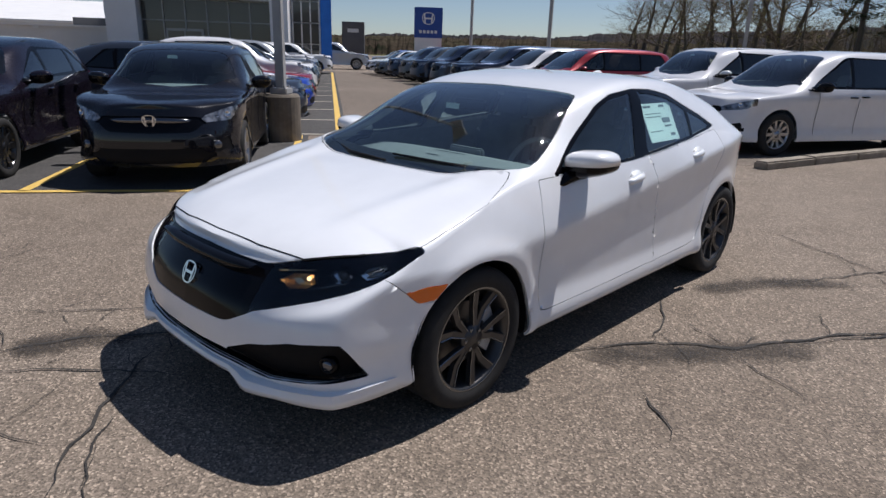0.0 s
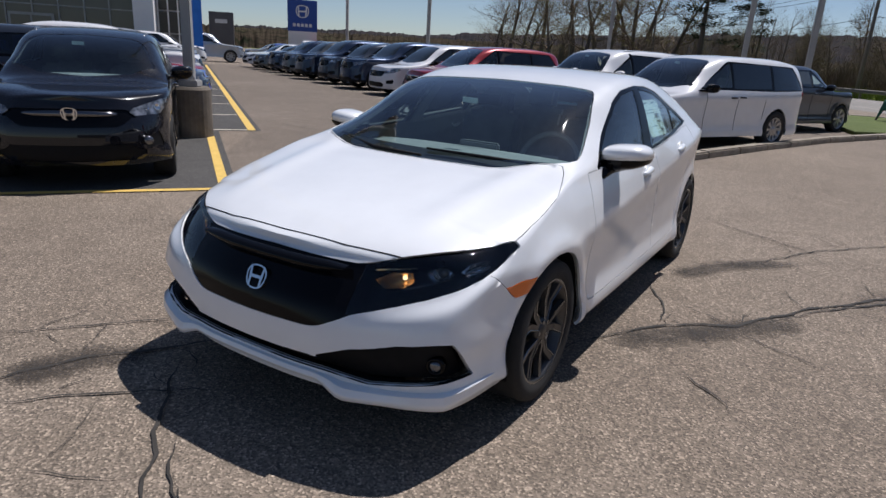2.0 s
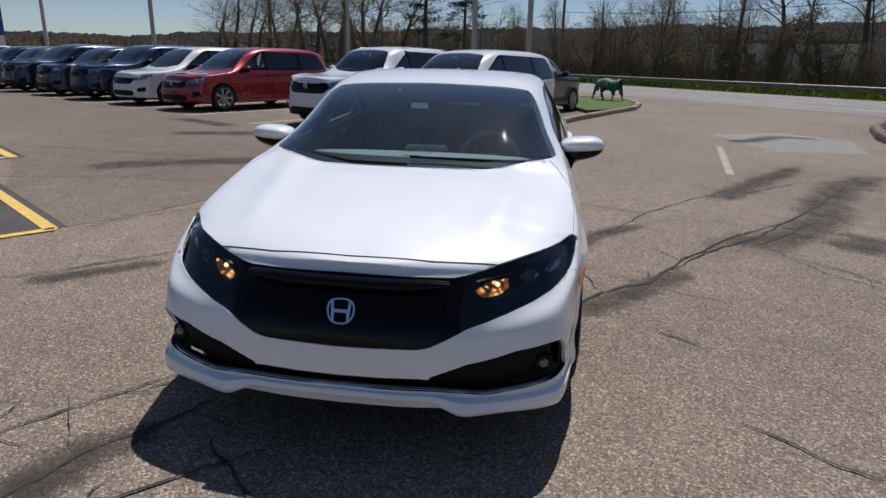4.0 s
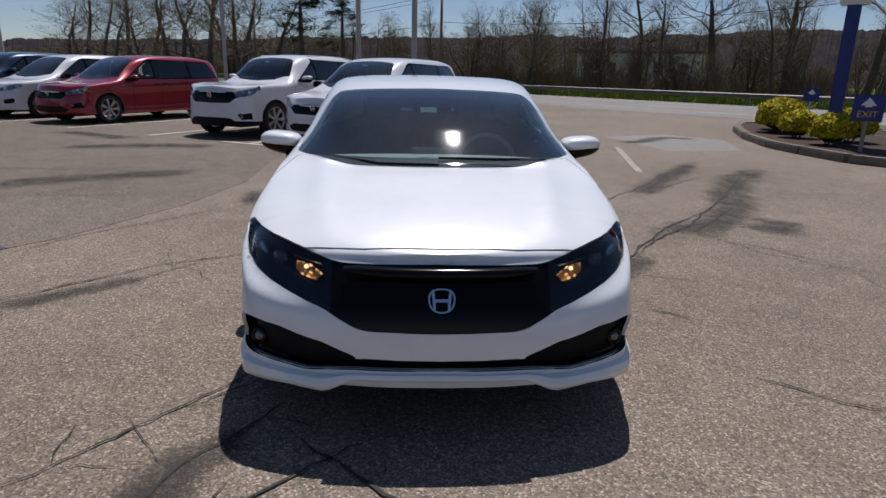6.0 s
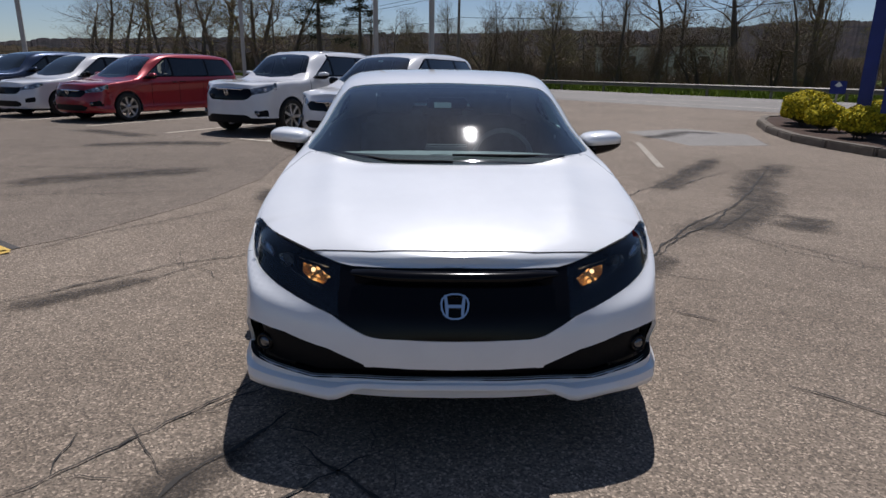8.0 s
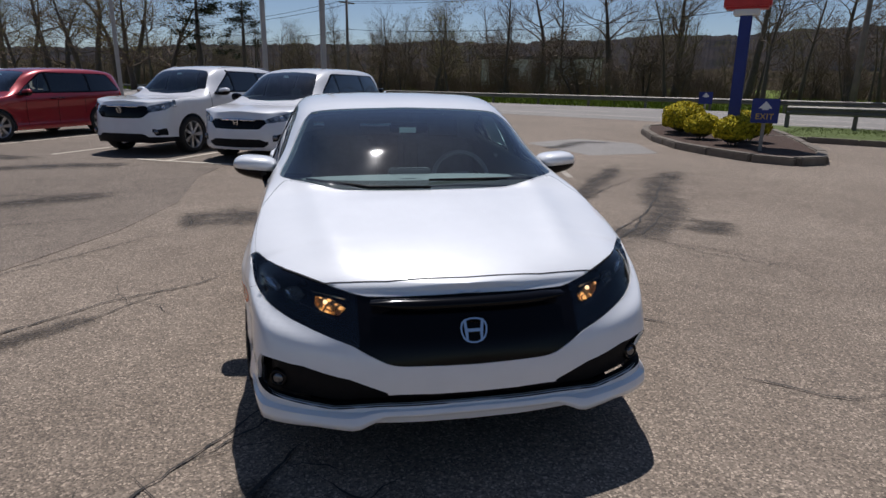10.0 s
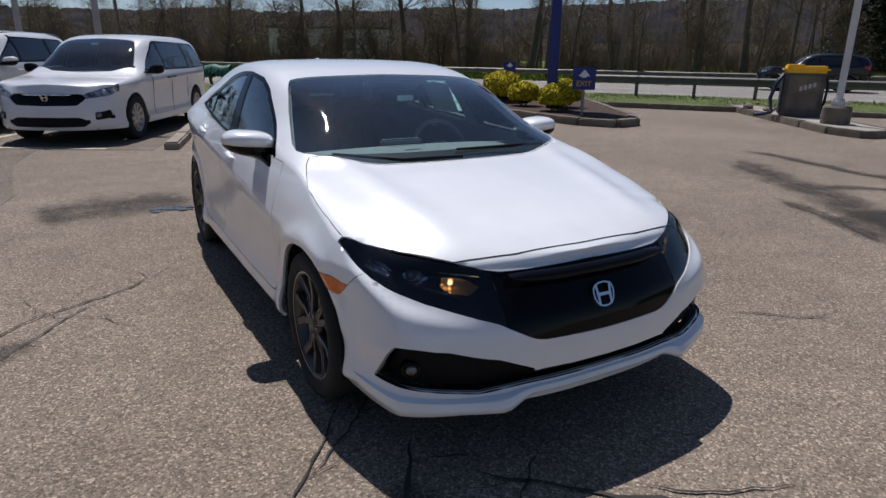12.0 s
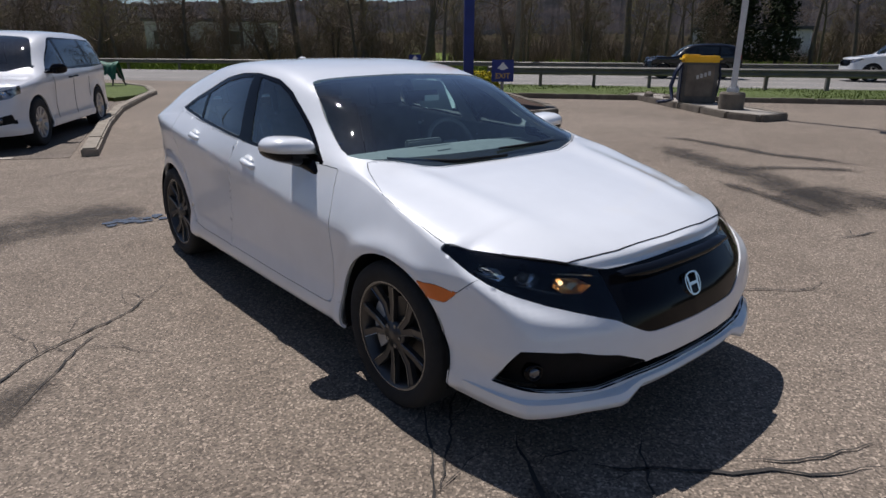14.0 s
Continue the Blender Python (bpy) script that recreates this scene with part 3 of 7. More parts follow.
    if hero:
        bm = bmesh.new()
        arc = [radians(-40 + 10 * q) for q in range(9)]
        rows = [[bm.verts.new((o * 0.30 + dx, (r * 0.60 + dr) * math.cos(a), (r * 0.60 + dr) * math.sin(a))) for dx, dr in ((-0.03, -0.034), (0.026, -0.034), (0.03, 0.0), (0.026, 0.034), (-0.03, 0.034))] for a in arc]
        for a, b in zip(rows, rows[1:]):
            for q in range(5):
                bm.faces.new((a[q], a[(q + 1) % 5], b[(q + 1) % 5], b[q]))
        bm.faces.new(rows[0])
        bm.faces.new(rows[-1][::-1])
        bmesh.ops.recalc_face_normals(bm, faces=bm.faces[:])
        part("brake_caliper", bm, M["steel"], w, "cast metal brake caliper")
    return w


def inner_shell(bm, regions, skip, inset=0.02):
    """Dark backing behind the panels, so that the joints read dark."""
    faces = [f for name, fs in regions.items() if name not in skip for f in fs]
    return skin_part(faces, 'both', 0, 0, -inset)


def mirror_parts(car, at, paint, k, size=1.0, detail=False):
    """A door mirror: painted cap, black foot and glass. k: +1 on the +x side."""
    hold = thing("door_mirror")
    hold.parent = car
    hold.matrix_local = Matrix.Translation(at)

    def blob(zl, zh, shrink):
        bm = bmesh.new()
        bmesh.ops.create_uvsphere(bm, u_segments=20, v_segments=12, radius=1)
        for v in bm.verts:
            u = v.co.copy()
            x = (0.5 + 0.5 * math.copysign(abs(u.x) ** 0.6, u.x)) * 0.238
            out = x / 0.238
            if detail:      # flat-topped cap, underside rising to a blunt outer end
                taper = 1.0 - 0.22 * max(0.0, u.x) ** 2 if u.z > 0 else 1.0 - 0.50 * max(0.0, out) ** 1.4
                z = (zh if u.z > 0 else -zl) * abs(u.z) ** (0.50 if u.z > 0 else 0.72) * taper
            else:
                z = (zh if u.z > 0 else -zl) * abs(u.z) ** 0.62 * (1.0 - 0.25 * max(0.0, u.x) ** 2 - 0.12 * max(0.0, -u.x))
            y = math.copysign(abs(u.y) ** 0.75, u.y) * ((0.085 if u.y < 0 else 0.045) + (0.035 if detail else 0.0))
            v.co = Vector((k * x * shrink, y * shrink + 0.09 * x, z + 0.019 * out)) * size
        if k < 0:
            bmesh.ops.reverse_faces(bm, faces=bm.faces[:])
        return bm
    part("mirror_cap", blob(-0.012 if detail else -0.028, 0.068 if detail else 0.080, 1.0), paint, hold, smooth=True)
    part("mirror_housing", blob(0.074, 0.034, 0.99), M["black_gloss"], hold, "gloss black lower housing", smooth=True)
    bm = bmesh.new()
    if detail:
        tube(bm, [Vector((k * x, y, z)) * size for x, y, z in ((0.11, 0.01, -0.024), (0.062, -0.035, -0.034), (0.047, -0.095, -0.052), (0.042, -0.16, -0.082), (0.040, -0.20, -0.104))], [0.030, 0.036, 0.034, 0.022, 0.006], 10)
    else:
        rings = [(0.07, 0.010, -0.030, 0.030, 0.040), (0.02, -0.010, -0.030, 0.030, 0.055), (-0.03, -0.07, -0.035, 0.022, 0.085), (-0.05, -0.19, -0.055, 0.012, 0.012)]
        loops = [[bm.verts.new(Vector((k * x, y + dy * hw * 1.6, z + dz * hh)) * size) for dy, dz in ((-1, -0.6), (0, -1), (1, -0.6), (1, 0.5), (0, 0.8), (-1, 0.5))] for x, y, z, hh, hw in rings]
        for a, b in zip(loops, loops[1:]):
            for i in range(6):
                bm.faces.new((a[i], a[(i + 1) % 6], b[(i + 1) % 6], b[i]))
        bm.faces.new(loops[-1])
    bmesh.ops.recalc_face_normals(bm, faces=bm.faces[:])
    part("mirror_foot", bm, M["black_gloss"], hold, smooth=True)
    return hold


def emblem_parts(parent, m, size, label="chrome badge"):
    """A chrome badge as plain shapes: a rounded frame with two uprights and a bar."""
    bm = bmesh.new()
    w0, w1, h = 0.62 * size, 0.50 * size, 0.52 * size
    outer = rounded([(-w0, h), (w0, h), (w1, -h), (-w1, -h)], 2, 0.25)
    inner = [(x * 0.87, z * 0.87) for x, z in outer]
    n = len(outer)

    def add_frame(o, i, y0, y1):
        v = [[bm.verts.new((x, y, z)) for x, z in ring] for y, ring in ((y1, o), (y0, o), (y0, i), (y1, i))]
        for a, b in zip(v, v[1:]):
            for q in range(n):
                bm.faces.new((a[q], a[(q + 1) % n], b[(q + 1) % n], b[q]))
    add_frame(outer, inner, -0.010, 0.004)

    def add_bar(pts):
        f = [bm.verts.new((x, -0.011, z)) for x, z in pts]
        b = [bm.verts.new((x, 0.004, z)) for x, z in pts]
        bm.faces.new(f)
        for q in range(len(pts)):
            bm.faces.new((f[q], b[q], b[(q + 1) % len(pts)], f[(q + 1) % len(pts)]))
    s = size
    for k in (-1, 1):
        add_bar([(k * 0.43 * s, 0.45 * s), (k * 0.32 * s, 0.45 * s), (k * 0.27 * s, 0.08 * s), (k * 0.25 * s, -0.10 * s), (k * 0.255 * s, -0.45 * s), (k * 0.345 * s, -0.45 * s)])
    add_bar([(-0.272 * s, 0.07 * s), (0.272 * s, 0.07 * s), (0.252 * s, -0.06 * s), (-0.252 * s, -0.06 * s)])
    bmesh.ops.recalc_face_normals(bm, faces=bm.faces[:])
    ob = part("badge", bm, M["chrome"], parent, label)
    ob.matrix_local = m
    return ob


def cabin_parts(car, s, detailed=True):
    """Floor tub, dashboard, wheel and seats seen through the glass."""
    c0 = s["cabin"][0]
    w = s["half"] - 0.13
    zd = s["belt"]
    yr = s["seats"]
    bm = bmesh.new()
    prof = [(c0 + 0.16, zd - 0.07), (c0 + 0.34, zd - 0.035), (c0 + 0.52, zd - 0.015), (c0 + 0.66, zd - 0.03), (c0 + 0.71, zd - 0.08), (c0 + 0.66, zd - 0.30), (c0 + 0.2, zd - 0.35)]
    ends = [[bm.verts.new((x, y + 0.10 * (x / w) ** 2, z - 0.03 * (x / w) ** 2)) for y, z in prof] for x in (-w + 0.05, -0.45, -0.25, 0.0, 0.25, 0.45, w - 0.05)]
    for a, b in zip(ends, ends[1:]):
        for i in range(len(prof)):
            bm.faces.new((a[i], b[i], b[(i + 1) % len(prof)], a[(i + 1) % len(prof)])).smooth = i < 4
    bm.faces.new(ends[0])
    bm.faces.new(ends[-1][::-1])
    bmesh.ops.recalc_face_normals(bm, faces=bm.faces[:])
    part("dashboard", bm, M["dash"], car, "mid grey dashboard top")
    part("centre_screen", box(-0.13, 0.13, c0 + 0.665, c0 + 0.70, zd - 0.12, zd + 0.005, 0.01), M["seat"], car)
    part("cabin_floor", box(-w - 0.09, w + 0.09, c0 + 0.28, s["base"] - 0.42, 0.27, 0.34), M["interior"], car)
    part("underbody", box(-w + 0.17, w - 0.17, -s["front"] + 0.16, s["base"] + s["rear"] - 0.3, 0.25, 0.30), M["black_matt"], car)
    for y0 in yr:
        for k in ((-1, 1) if y0 == yr[0] or not detailed else (-1, 1)):
            x = k * 0.37
            bm = bmesh.new()
            add_box(bm, x - 0.25, x + 0.25, y0 - 0.45, y0 + 0.05, 0.36, 0.56, 0.04)
            add_box(bm, x - 0.24, x + 0.24, -0.06, 0.06, 0, 0.60, 0.045, pose(0, y0, 0.50, -16))
            part("seat", bm, M["seat"], car)
            bm = bmesh.new()
            add_box(bm, x - 0.13, x + 0.13, -0.045, 0.045, 0, 0.19, 0.035, pose(0, y0 + 0.175, min(zd + 0.09, 1.12), -14))
            part("headrest", bm, M["seat"], car)
    if detailed:
        bm = bmesh.new()
        n = 28
        pts = [Vector((0.185 * math.cos(2 * math.pi * i / n), 0, 0.185 * math.sin(2 * math.pi * i / n))) for i in range(n)]
        for i in range(n):
            tube(bm, [pts[i], pts[(i + 1) % n]], [0.016, 0.016], 6, False)
        add_box(bm, -0.07, 0.07, -0.02, 0.02, -0.06, 0.05, 0.015)
        add_box(bm, -0.17, 0.17, -0.012, 0.012, -0.015, 0.015)
        bmesh.ops.transform(bm, matrix=pose(0.37, c0 + 0.86, zd - 0.10, -22), verts=bm.verts[:])
        part("steering_wheel", bm, M["interior"], car, "black steering wheel")


def side_profile(crease, slope=0.34, waist=0.028, rocker=0.03, tuck=0.0):
    def f(y, z, top):
        zk = crease(y)
        if z > zk:
            return (slope + tuck * step(1.5, 2.6, y)) * (z - zk) * (0.75 + 1.5 * (z - zk))
        return waist * (1 - math.exp(-((z - zk) / 0.13) ** 2)) - rocker * step(0.43, 0.29, z) + 0.05 * step(0.27, 0.20, z)
    return f


# ---- ground ----
def sheet_grid(x0, x1, y0, y1, n, z=0.0):
    bm = bmesh.new()
    vs = [[bm.verts.new((x0 + (x1 - x0) * i / n, y0 + (y1 - y0) * j / n, z)) for j in range(n + 1)] for i in range(n + 1)]
    for i in range(n):
        for j in range(n):
            bm.faces.new((vs[i][j], vs[i + 1][j], vs[i + 1][j + 1], vs[i][j + 1]))
    return bm


tagged(link("ground", sheet_grid(-1500, 1500, -1500, 1500, 30, -0.10), M["field"]), "green and brown meadow reaching the wooded hills", "ground", kind="structure")


def slab(name, poly, z, material, label, kind="structure", category="pavement", thick=0.02):
    return tagged(link(name, prism(poly, z - thick, z), material), label, category, kind=kind)


F2, L2 = Vector((0.81, -0.586)), Vector((0.586, 0.81))      # the black cars' nose direction, and along their row
N2, D2 = Vector((0.785, 0.62)), Vector((0.62, -0.785))     # across and along the main road


def at_fl(f, l):
    v = F2 * f + L2 * l
    return v.x, v.y


def at_nd(n, d):
    v = N2 * n + D2 * d
    return v.x, v.y


def in_row0(k, back):
    v = Vector((-1.66, 9.97)) + Vector((-0.88, 0.475)) * 2.77 * k - Vector((-0.455, -0.89)) * back
    return v.x, v.y


slab("pavement", [at_nd(-160, -150), at_nd(22.6, -150), at_nd(22.6, -5.0), at_nd(16.9, -3.2), at_nd(16.9, 90), at_nd(-160, 90)], 0.0, M["asphalt"], "worn cracked grey-brown asphalt car park", thick=0.15)
slab("road", [at_nd(22.6, -500), at_nd(34.8, -500), at_nd(34.8, 400), at_nd(22.6, 400)], 0.003, M["road"], "pale grey asphalt main road", category="road", thick=0.2)
slab("parking_surface", [at_fl(-3.70, -14), at_fl(-3.84, -0.45), at_fl(-8.4, -0.45), at_fl(-8.4, 0.25), at_fl(-40, 0.25), at_fl(-40, -14)], 0.0065, M["asphalt_dark"], "darker sealed asphalt of the parking bays")
slab("lane_surface", [at_fl(-3.84, -1.0), at_fl(-3.86, 0.0), (-2.6, 3.7), (-2.35, 5.2), (-2.5, 7.4), (-2.2, 9.4), in_row0(9.5, -1.4), at_fl(-40, 8.0), at_fl(-40, 0.2), at_fl(-8, 0.0)], 0.004, M["asphalt_mid"], "darker patched asphalt of the driving lane")
slab("stall_surface", [(-0.75, 8.0), (0.2, 11.4), (1.2, 14.6), (2.2, 18.2), (0.9, 21.0), (-26, 34), (-31, 24.5), (-4.0, 9.6)], 0.005, M["asphalt_mid"], "darker brownish asphalt under the parked row")
verge = slab("verge", [at_nd(16.95, -3.0), at_nd(22.3, -4.8), at_nd(22.3, 90), at_nd(16.95, 90)], 0.10, M["grass"], "mown green grass strip beside the road", category="grass", thick=0.2)


def ribbon(name, pts, width, z, material, label, category, parent=None, jag=0.0, kind="structure", seed=1, taper=False, thick=0.0):
    """A flat strip along a line, with an uneven edge where jag is set."""
    rnd = random.Random(seed)
    fine = []
    for (x0, y0), (x1, y1) in zip(pts, pts[1:]):
        n = max(1, int(math.hypot(x1 - x0, y1 - y0) / 0.05)) if jag else 1
        for i in range(n):
            fine.append((x0 + (x1 - x0) * i / n, y0 + (y1 - y0) * i / n))
    fine.append(pts[-1])
    bm = bmesh.new()
    prev = None
    off = 0.0
    for i, (x, y) in enumerate(fine):
        a, b = fine[max(0, i - 1)], fine[min(len(fine) - 1, i + 1)]
        d = Vector((b[0] - a[0], b[1] - a[1])).normalized()
        nrm = Vector((-d.y, d.x))
        w = width
        if jag:
            off = 0.75 * off + rnd.uniform(-1, 1) * jag
            w = width * rnd.uniform(0.45, 1.35)
        if taper:
            w *= max(0.12, min(1.0, 4.0 * min(i, len(fine) - 1 - i) / len(fine)))
        cur = [bm.verts.new((x + nrm.x * (off + s * w), y + nrm.y * (off + s * w), z)) for s in (0.5, -0.5)]
        if prev:
            bm.faces.new((prev[0], prev[1], cur[1], cur[0]))
        prev = cur
    for f in bm.faces:
        if f.normal.z < 0:
            f.normal_flip()
    bm.normal_update()
    if bm.faces and sum(f.normal.z for f in bm.faces) < 0:
        bmesh.ops.reverse_faces(bm, faces=bm.faces[:])
    return tagged(link(name, bm, material, parent), label, category, kind=kind)


# painted lines
BAY = "faded yellow painted parking line"
for pts, w in (([at_fl(-3.78, -13), at_fl(-3.80, -0.55)], 0.10), ([at_fl(-3.80, -0.58), at_fl(-8.3, -0.60)], 0.11), ([at_fl(-3.80, -3.2), at_fl(-8.3, -3.2)], 0.11),
               ([at_fl(-3.80, -5.8), at_fl(-8.3, -5.8)], 0.11), ([at_fl(-8.45, 0.10), at_fl(-38, 0.10)], 0.13)):
    ribbon("marking", pts, w, 0.011, M["yellow"], BAY, "marking")
for k in range(12):
    ribbon("marking", [at_fl(-8.5 - 2.4 * k, 0.02), at_fl(-8.5 - 2.4 * k, -5.0)], 0.09, 0.010, M["white_line"], "thin pale painted bay line", "marking")
ROW_H, ROW_A = Vector((-0.455, -0.89)), Vector((-0.88, 0.475))


def in_row(k, back, lift=0.0):
    v = Vector((-1.66, 9.97)) + ROW_A * 2.77 * k - ROW_H * back
    return v.x, v.y


for k in range(10):
    ribbon("marking", [in_row(k + 0.5, -1.3), in_row(k + 0.5, 3.6)], 0.10, 0.010, M["white_line"], "worn pale painted bay line", "marking")
ribbon("marking", [in_row(-0.35, -1.25), in_row(0.75, -1.25)], 0.10, 0.011, M["white_line"], "worn pale painted bay line", "marking")
ribbon("marking", [(3.39, 6.6), (4.1, 10.1)], 0.11, 0.006, M["faint_line"], "faded short white lane stripe", "marking")
for n in (25.2, 28.6, 32.0):
    for d in range(-90, 70, 12):
        ribbon("marking", [at_nd(n, d), at_nd(n, d + (11.9 if n != 28.6 else 4.5))], 0.14, 0.010, M["white_line"], "white painted road line", "marking")

# cracks and stains
CRACKS = [([(0.70, 0.40), (0.99, 0.91), (1.15, 1.19), (1.36, 1.39), (1.54, 1.50), (1.86, 2.11), (2.45, 2.95), (3.26, 3.81)], 0.055),
          ([(1.39, 0.70), (1.53, 0.57), (1.63, 0.48), (1.67, 0.40)], 0.030), ([(1.56, 1.39), (1.75, 1.29), (2.01, 1.19)], 0.022),
          ([(0.88, 1.93), (1.08, 1.58), (1.14, 1.21)], 0.026), ([(0.89, 2.11), (1.12, 2.62), (1.46, 3.05), (1.89, 3.90), (2.63, 4.85), (3.98, 6.62)], 0.030),
          ([(0.48, 4.34), (0.91, 4.28), (1.46, 3.92), (2.3, 3.4)], 0.022), ([(1.17, 1.66), (1.38, 1.56), (1.54, 1.49)], 0.02),
          ([(-1.64, -1.27), (-1.41, -1.04), (-1.23, -0.79), (-1.0, -0.45), (-0.6, 0.1)], 0.026), ([(-1.05, -1.50), (-1.03, -1.23), (-0.92, -0.97), (-0.6, -0.5)], 0.045),
          ([(-0.87, -1.50), (-0.74, -1.31), (-0.55, -1.08), (-0.2, -0.8)], 0.026), ([(0.36, -1.56), (0.09, -1.42), (-0.05, -1.28), (-0.28, -1.08), (-0.60, -0.77)], 0.036),
          ([(-2.69, -1.04), (-2.73, -0.90), (-2.79, -0.75)], 0.024), ([(-3.05, 0.36), (-2.81, 0.59), (-2.54, 0.86), (-2.31, 1.15), (-2.03, 1.45), (-1.51, 1.75), (-1.10, 2.24)], 0.035),
          ([(1.62, -0.30), (1.73, -0.36), (1.84, -0.44), (1.93, -0.55), (2.02, -0.60), (2.1, -0.60)], 0.034), ([(1.58, 1.56), (2.13, 2.44), (2.69, 3.02), (3.79, 4.58), (5.14, 6.80)], 0.06),
          ([(2.65, 2.56), (3.08, 2.09), (3.45, 1.45)], 0.02), ([(-2.21, 0.82), (-2.06, 1.12), (-1.85, 1.42), (-1.62, 1.62)], 0.024),
          ([(-1.06, -0.60), (-0.88, -0.42), (-0.5, 0.0)], 0.028), ([(-0.05, -1.17), (0.09, -1.31), (0.29, -1.39), (0.45, -1.47)], 0.03),
          ([(-1.72, 6.48), (-1.40, 6.42), (-0.86, 6.87), (0.3, 6.9)], 0.025), ([(-6.0, 2.6 + 5), (-4.0, 7.2), (-2.0, 7.0)], 0.03), ([(-1.5, 9.0), (-3.0, 9.3), (-6, 10.4)], 0.03),
          ([(-3.3, 1.68), (-2.98, 2.4), (-2.51, 2.99), (-2.12, 3.54)], 0.03), ([(-7.5, 3.2), (-5.2, 3.9), (-3.4, 4.2), (-2.4, 4.6)], 0.035), ([(-9.0, 6.4), (-6.0, 6.0), (-3.8, 5.9), (-2.4, 6.2)], 0.04), ([(-4.4, 4.0), (-4.0, 5.2), (-4.2, 6.0)], 0.025),
          ([(4.5, 6.5), (3.4, 5.4), (2.6, 4.4)], 0.03), ([(7.48, 4.29), (7.77, 3.71), (7.55, 2.8), (7.31, 1.99), (7.38, 1.33), (7.27, 0.4)], 0.07), ([(5.76, 1.8), (6.3, 1.47), (6.63, 1.11), (7.04, 0.54)], 0.05),
          ([(4.95, 1.74), (4.65, 1.17), (4.44, 0.65), (4.14, 0.21), (3.91, -0.16)], 0.045), ([(3.37, -0.26), (3.6, -0.35), (3.94, -0.41)], 0.04), ([(3.57, 1.04), (3.77, 0.74), (4.02, 0.47)], 0.015),
          ([(2.4, 4.34), (3.04, 5.16), (3.66, 6.17), (4.3, 7.1), (5.16, 8.41)], 0.035), ([(5.11, 7.0), (5.44, 6.92), (5.86, 6.67), (6.09, 6.14), (6.55, 5.69)], 0.03), ([(7.0, 3.9), (6.5, 3.0), (6.0, 2.3), (5.5, 1.3), (4.8, 0.53)], 0.05),
          ([(2.17, 2.88), (2.36, 2.78), (2.65, 2.79), (3.11, 3.31), (3.6, 3.92)], 0.05), ([(2.66, 2.68), (2.78, 2.37), (2.91, 2.01), (3.08, 1.79), (3.29, 1.54), (3.45, 1.3)], 0.022)]
for i, (pts, w) in enumerate(CRACKS):
    ribbon("crack", pts, w * 0.42, 0.0085, M["tar"], "dark jagged crack in the asphalt", "crack", jag=0.013, seed=i + 3, taper=True)
rnd = random.Random(5)
for i, (pts, w) in enumerate(CRACKS):
    for (x0, y0), (x1, y1) in zip(pts, pts[1:]):
        ln = math.hypot(x1 - x0, y1 - y0)
        for _ in range(min(4, int(ln * 2.0 + rnd.random()))):
            u = rnd.random()
            x, y = x0 + (x1 - x0) * u, y0 + (y1 - y0) * u
            a = math.atan2(y1 - y0, x1 - x0) + rnd.choice((-1, 1)) * rnd.uniform(0.5, 1.4)
            line = [(x, y)]
            for _ in range(rnd.randint(2, 5)):
                a += rnd.uniform(-0.5, 0.5)
                x, y = x + math.cos(a) * 0.11, y + math.sin(a) * 0.11
                line.append((x, y))
            ribbon("crack", line, rnd.uniform(0.003, 0.007), 0.0081, M["tar"], "fine branching crack in the asphalt", "crack", jag=0.008, seed=rnd.randint(0, 999), taper=True)

def stain(name, pts, width, seed, material, z=0.0024):
    """A ragged dark patch along a line."""
    bm = bmesh.new()
    lay = bm.verts.layers.float.new("body")
    fx = curve([(i, p[0]) for i, p in enumerate(pts)])
    fy = curve([(i, p[1]) for i, p in enumerate(pts)])
    n = (len(pts) - 1) * 8
    prev = None
    for i in range(n + 1):
        t = (len(pts) - 1) * i / n
        x, y = fx(t), fy(t)
        dx, dy = fx(t + 0.02) - fx(t - 0.02), fy(t + 0.02) - fy(t - 0.02)
        ln = math.hypot(dx, dy) + 1e-9
        end = min(1.0, 5.0 * min(i, n - i) / n)
        row = []
        for s in (-1, -0.6, -0.25, 0.25, 0.6, 1):
            v = bm.verts.new((x - dy / ln * s * width, y + dx / ln * s * width, z))
            v[lay] = (1 - abs(s)) * 0.62 * end - 0.12 - 0.3 * (1 - end)
            row.append(v)
        if prev:
            for k in range(5):
                bm.faces.new((prev[k], row[k], row[k + 1], prev[k + 1]))
        prev = row
    bm.normal_update()
    if sum(f.normal.z for f in bm.faces) < 0:
        bmesh.ops.reverse_faces(bm, faces=bm.faces[:])
    return tagged(link(name, bm, material), "dark damp stain soaked into the asphalt", "stain", kind="stuff")


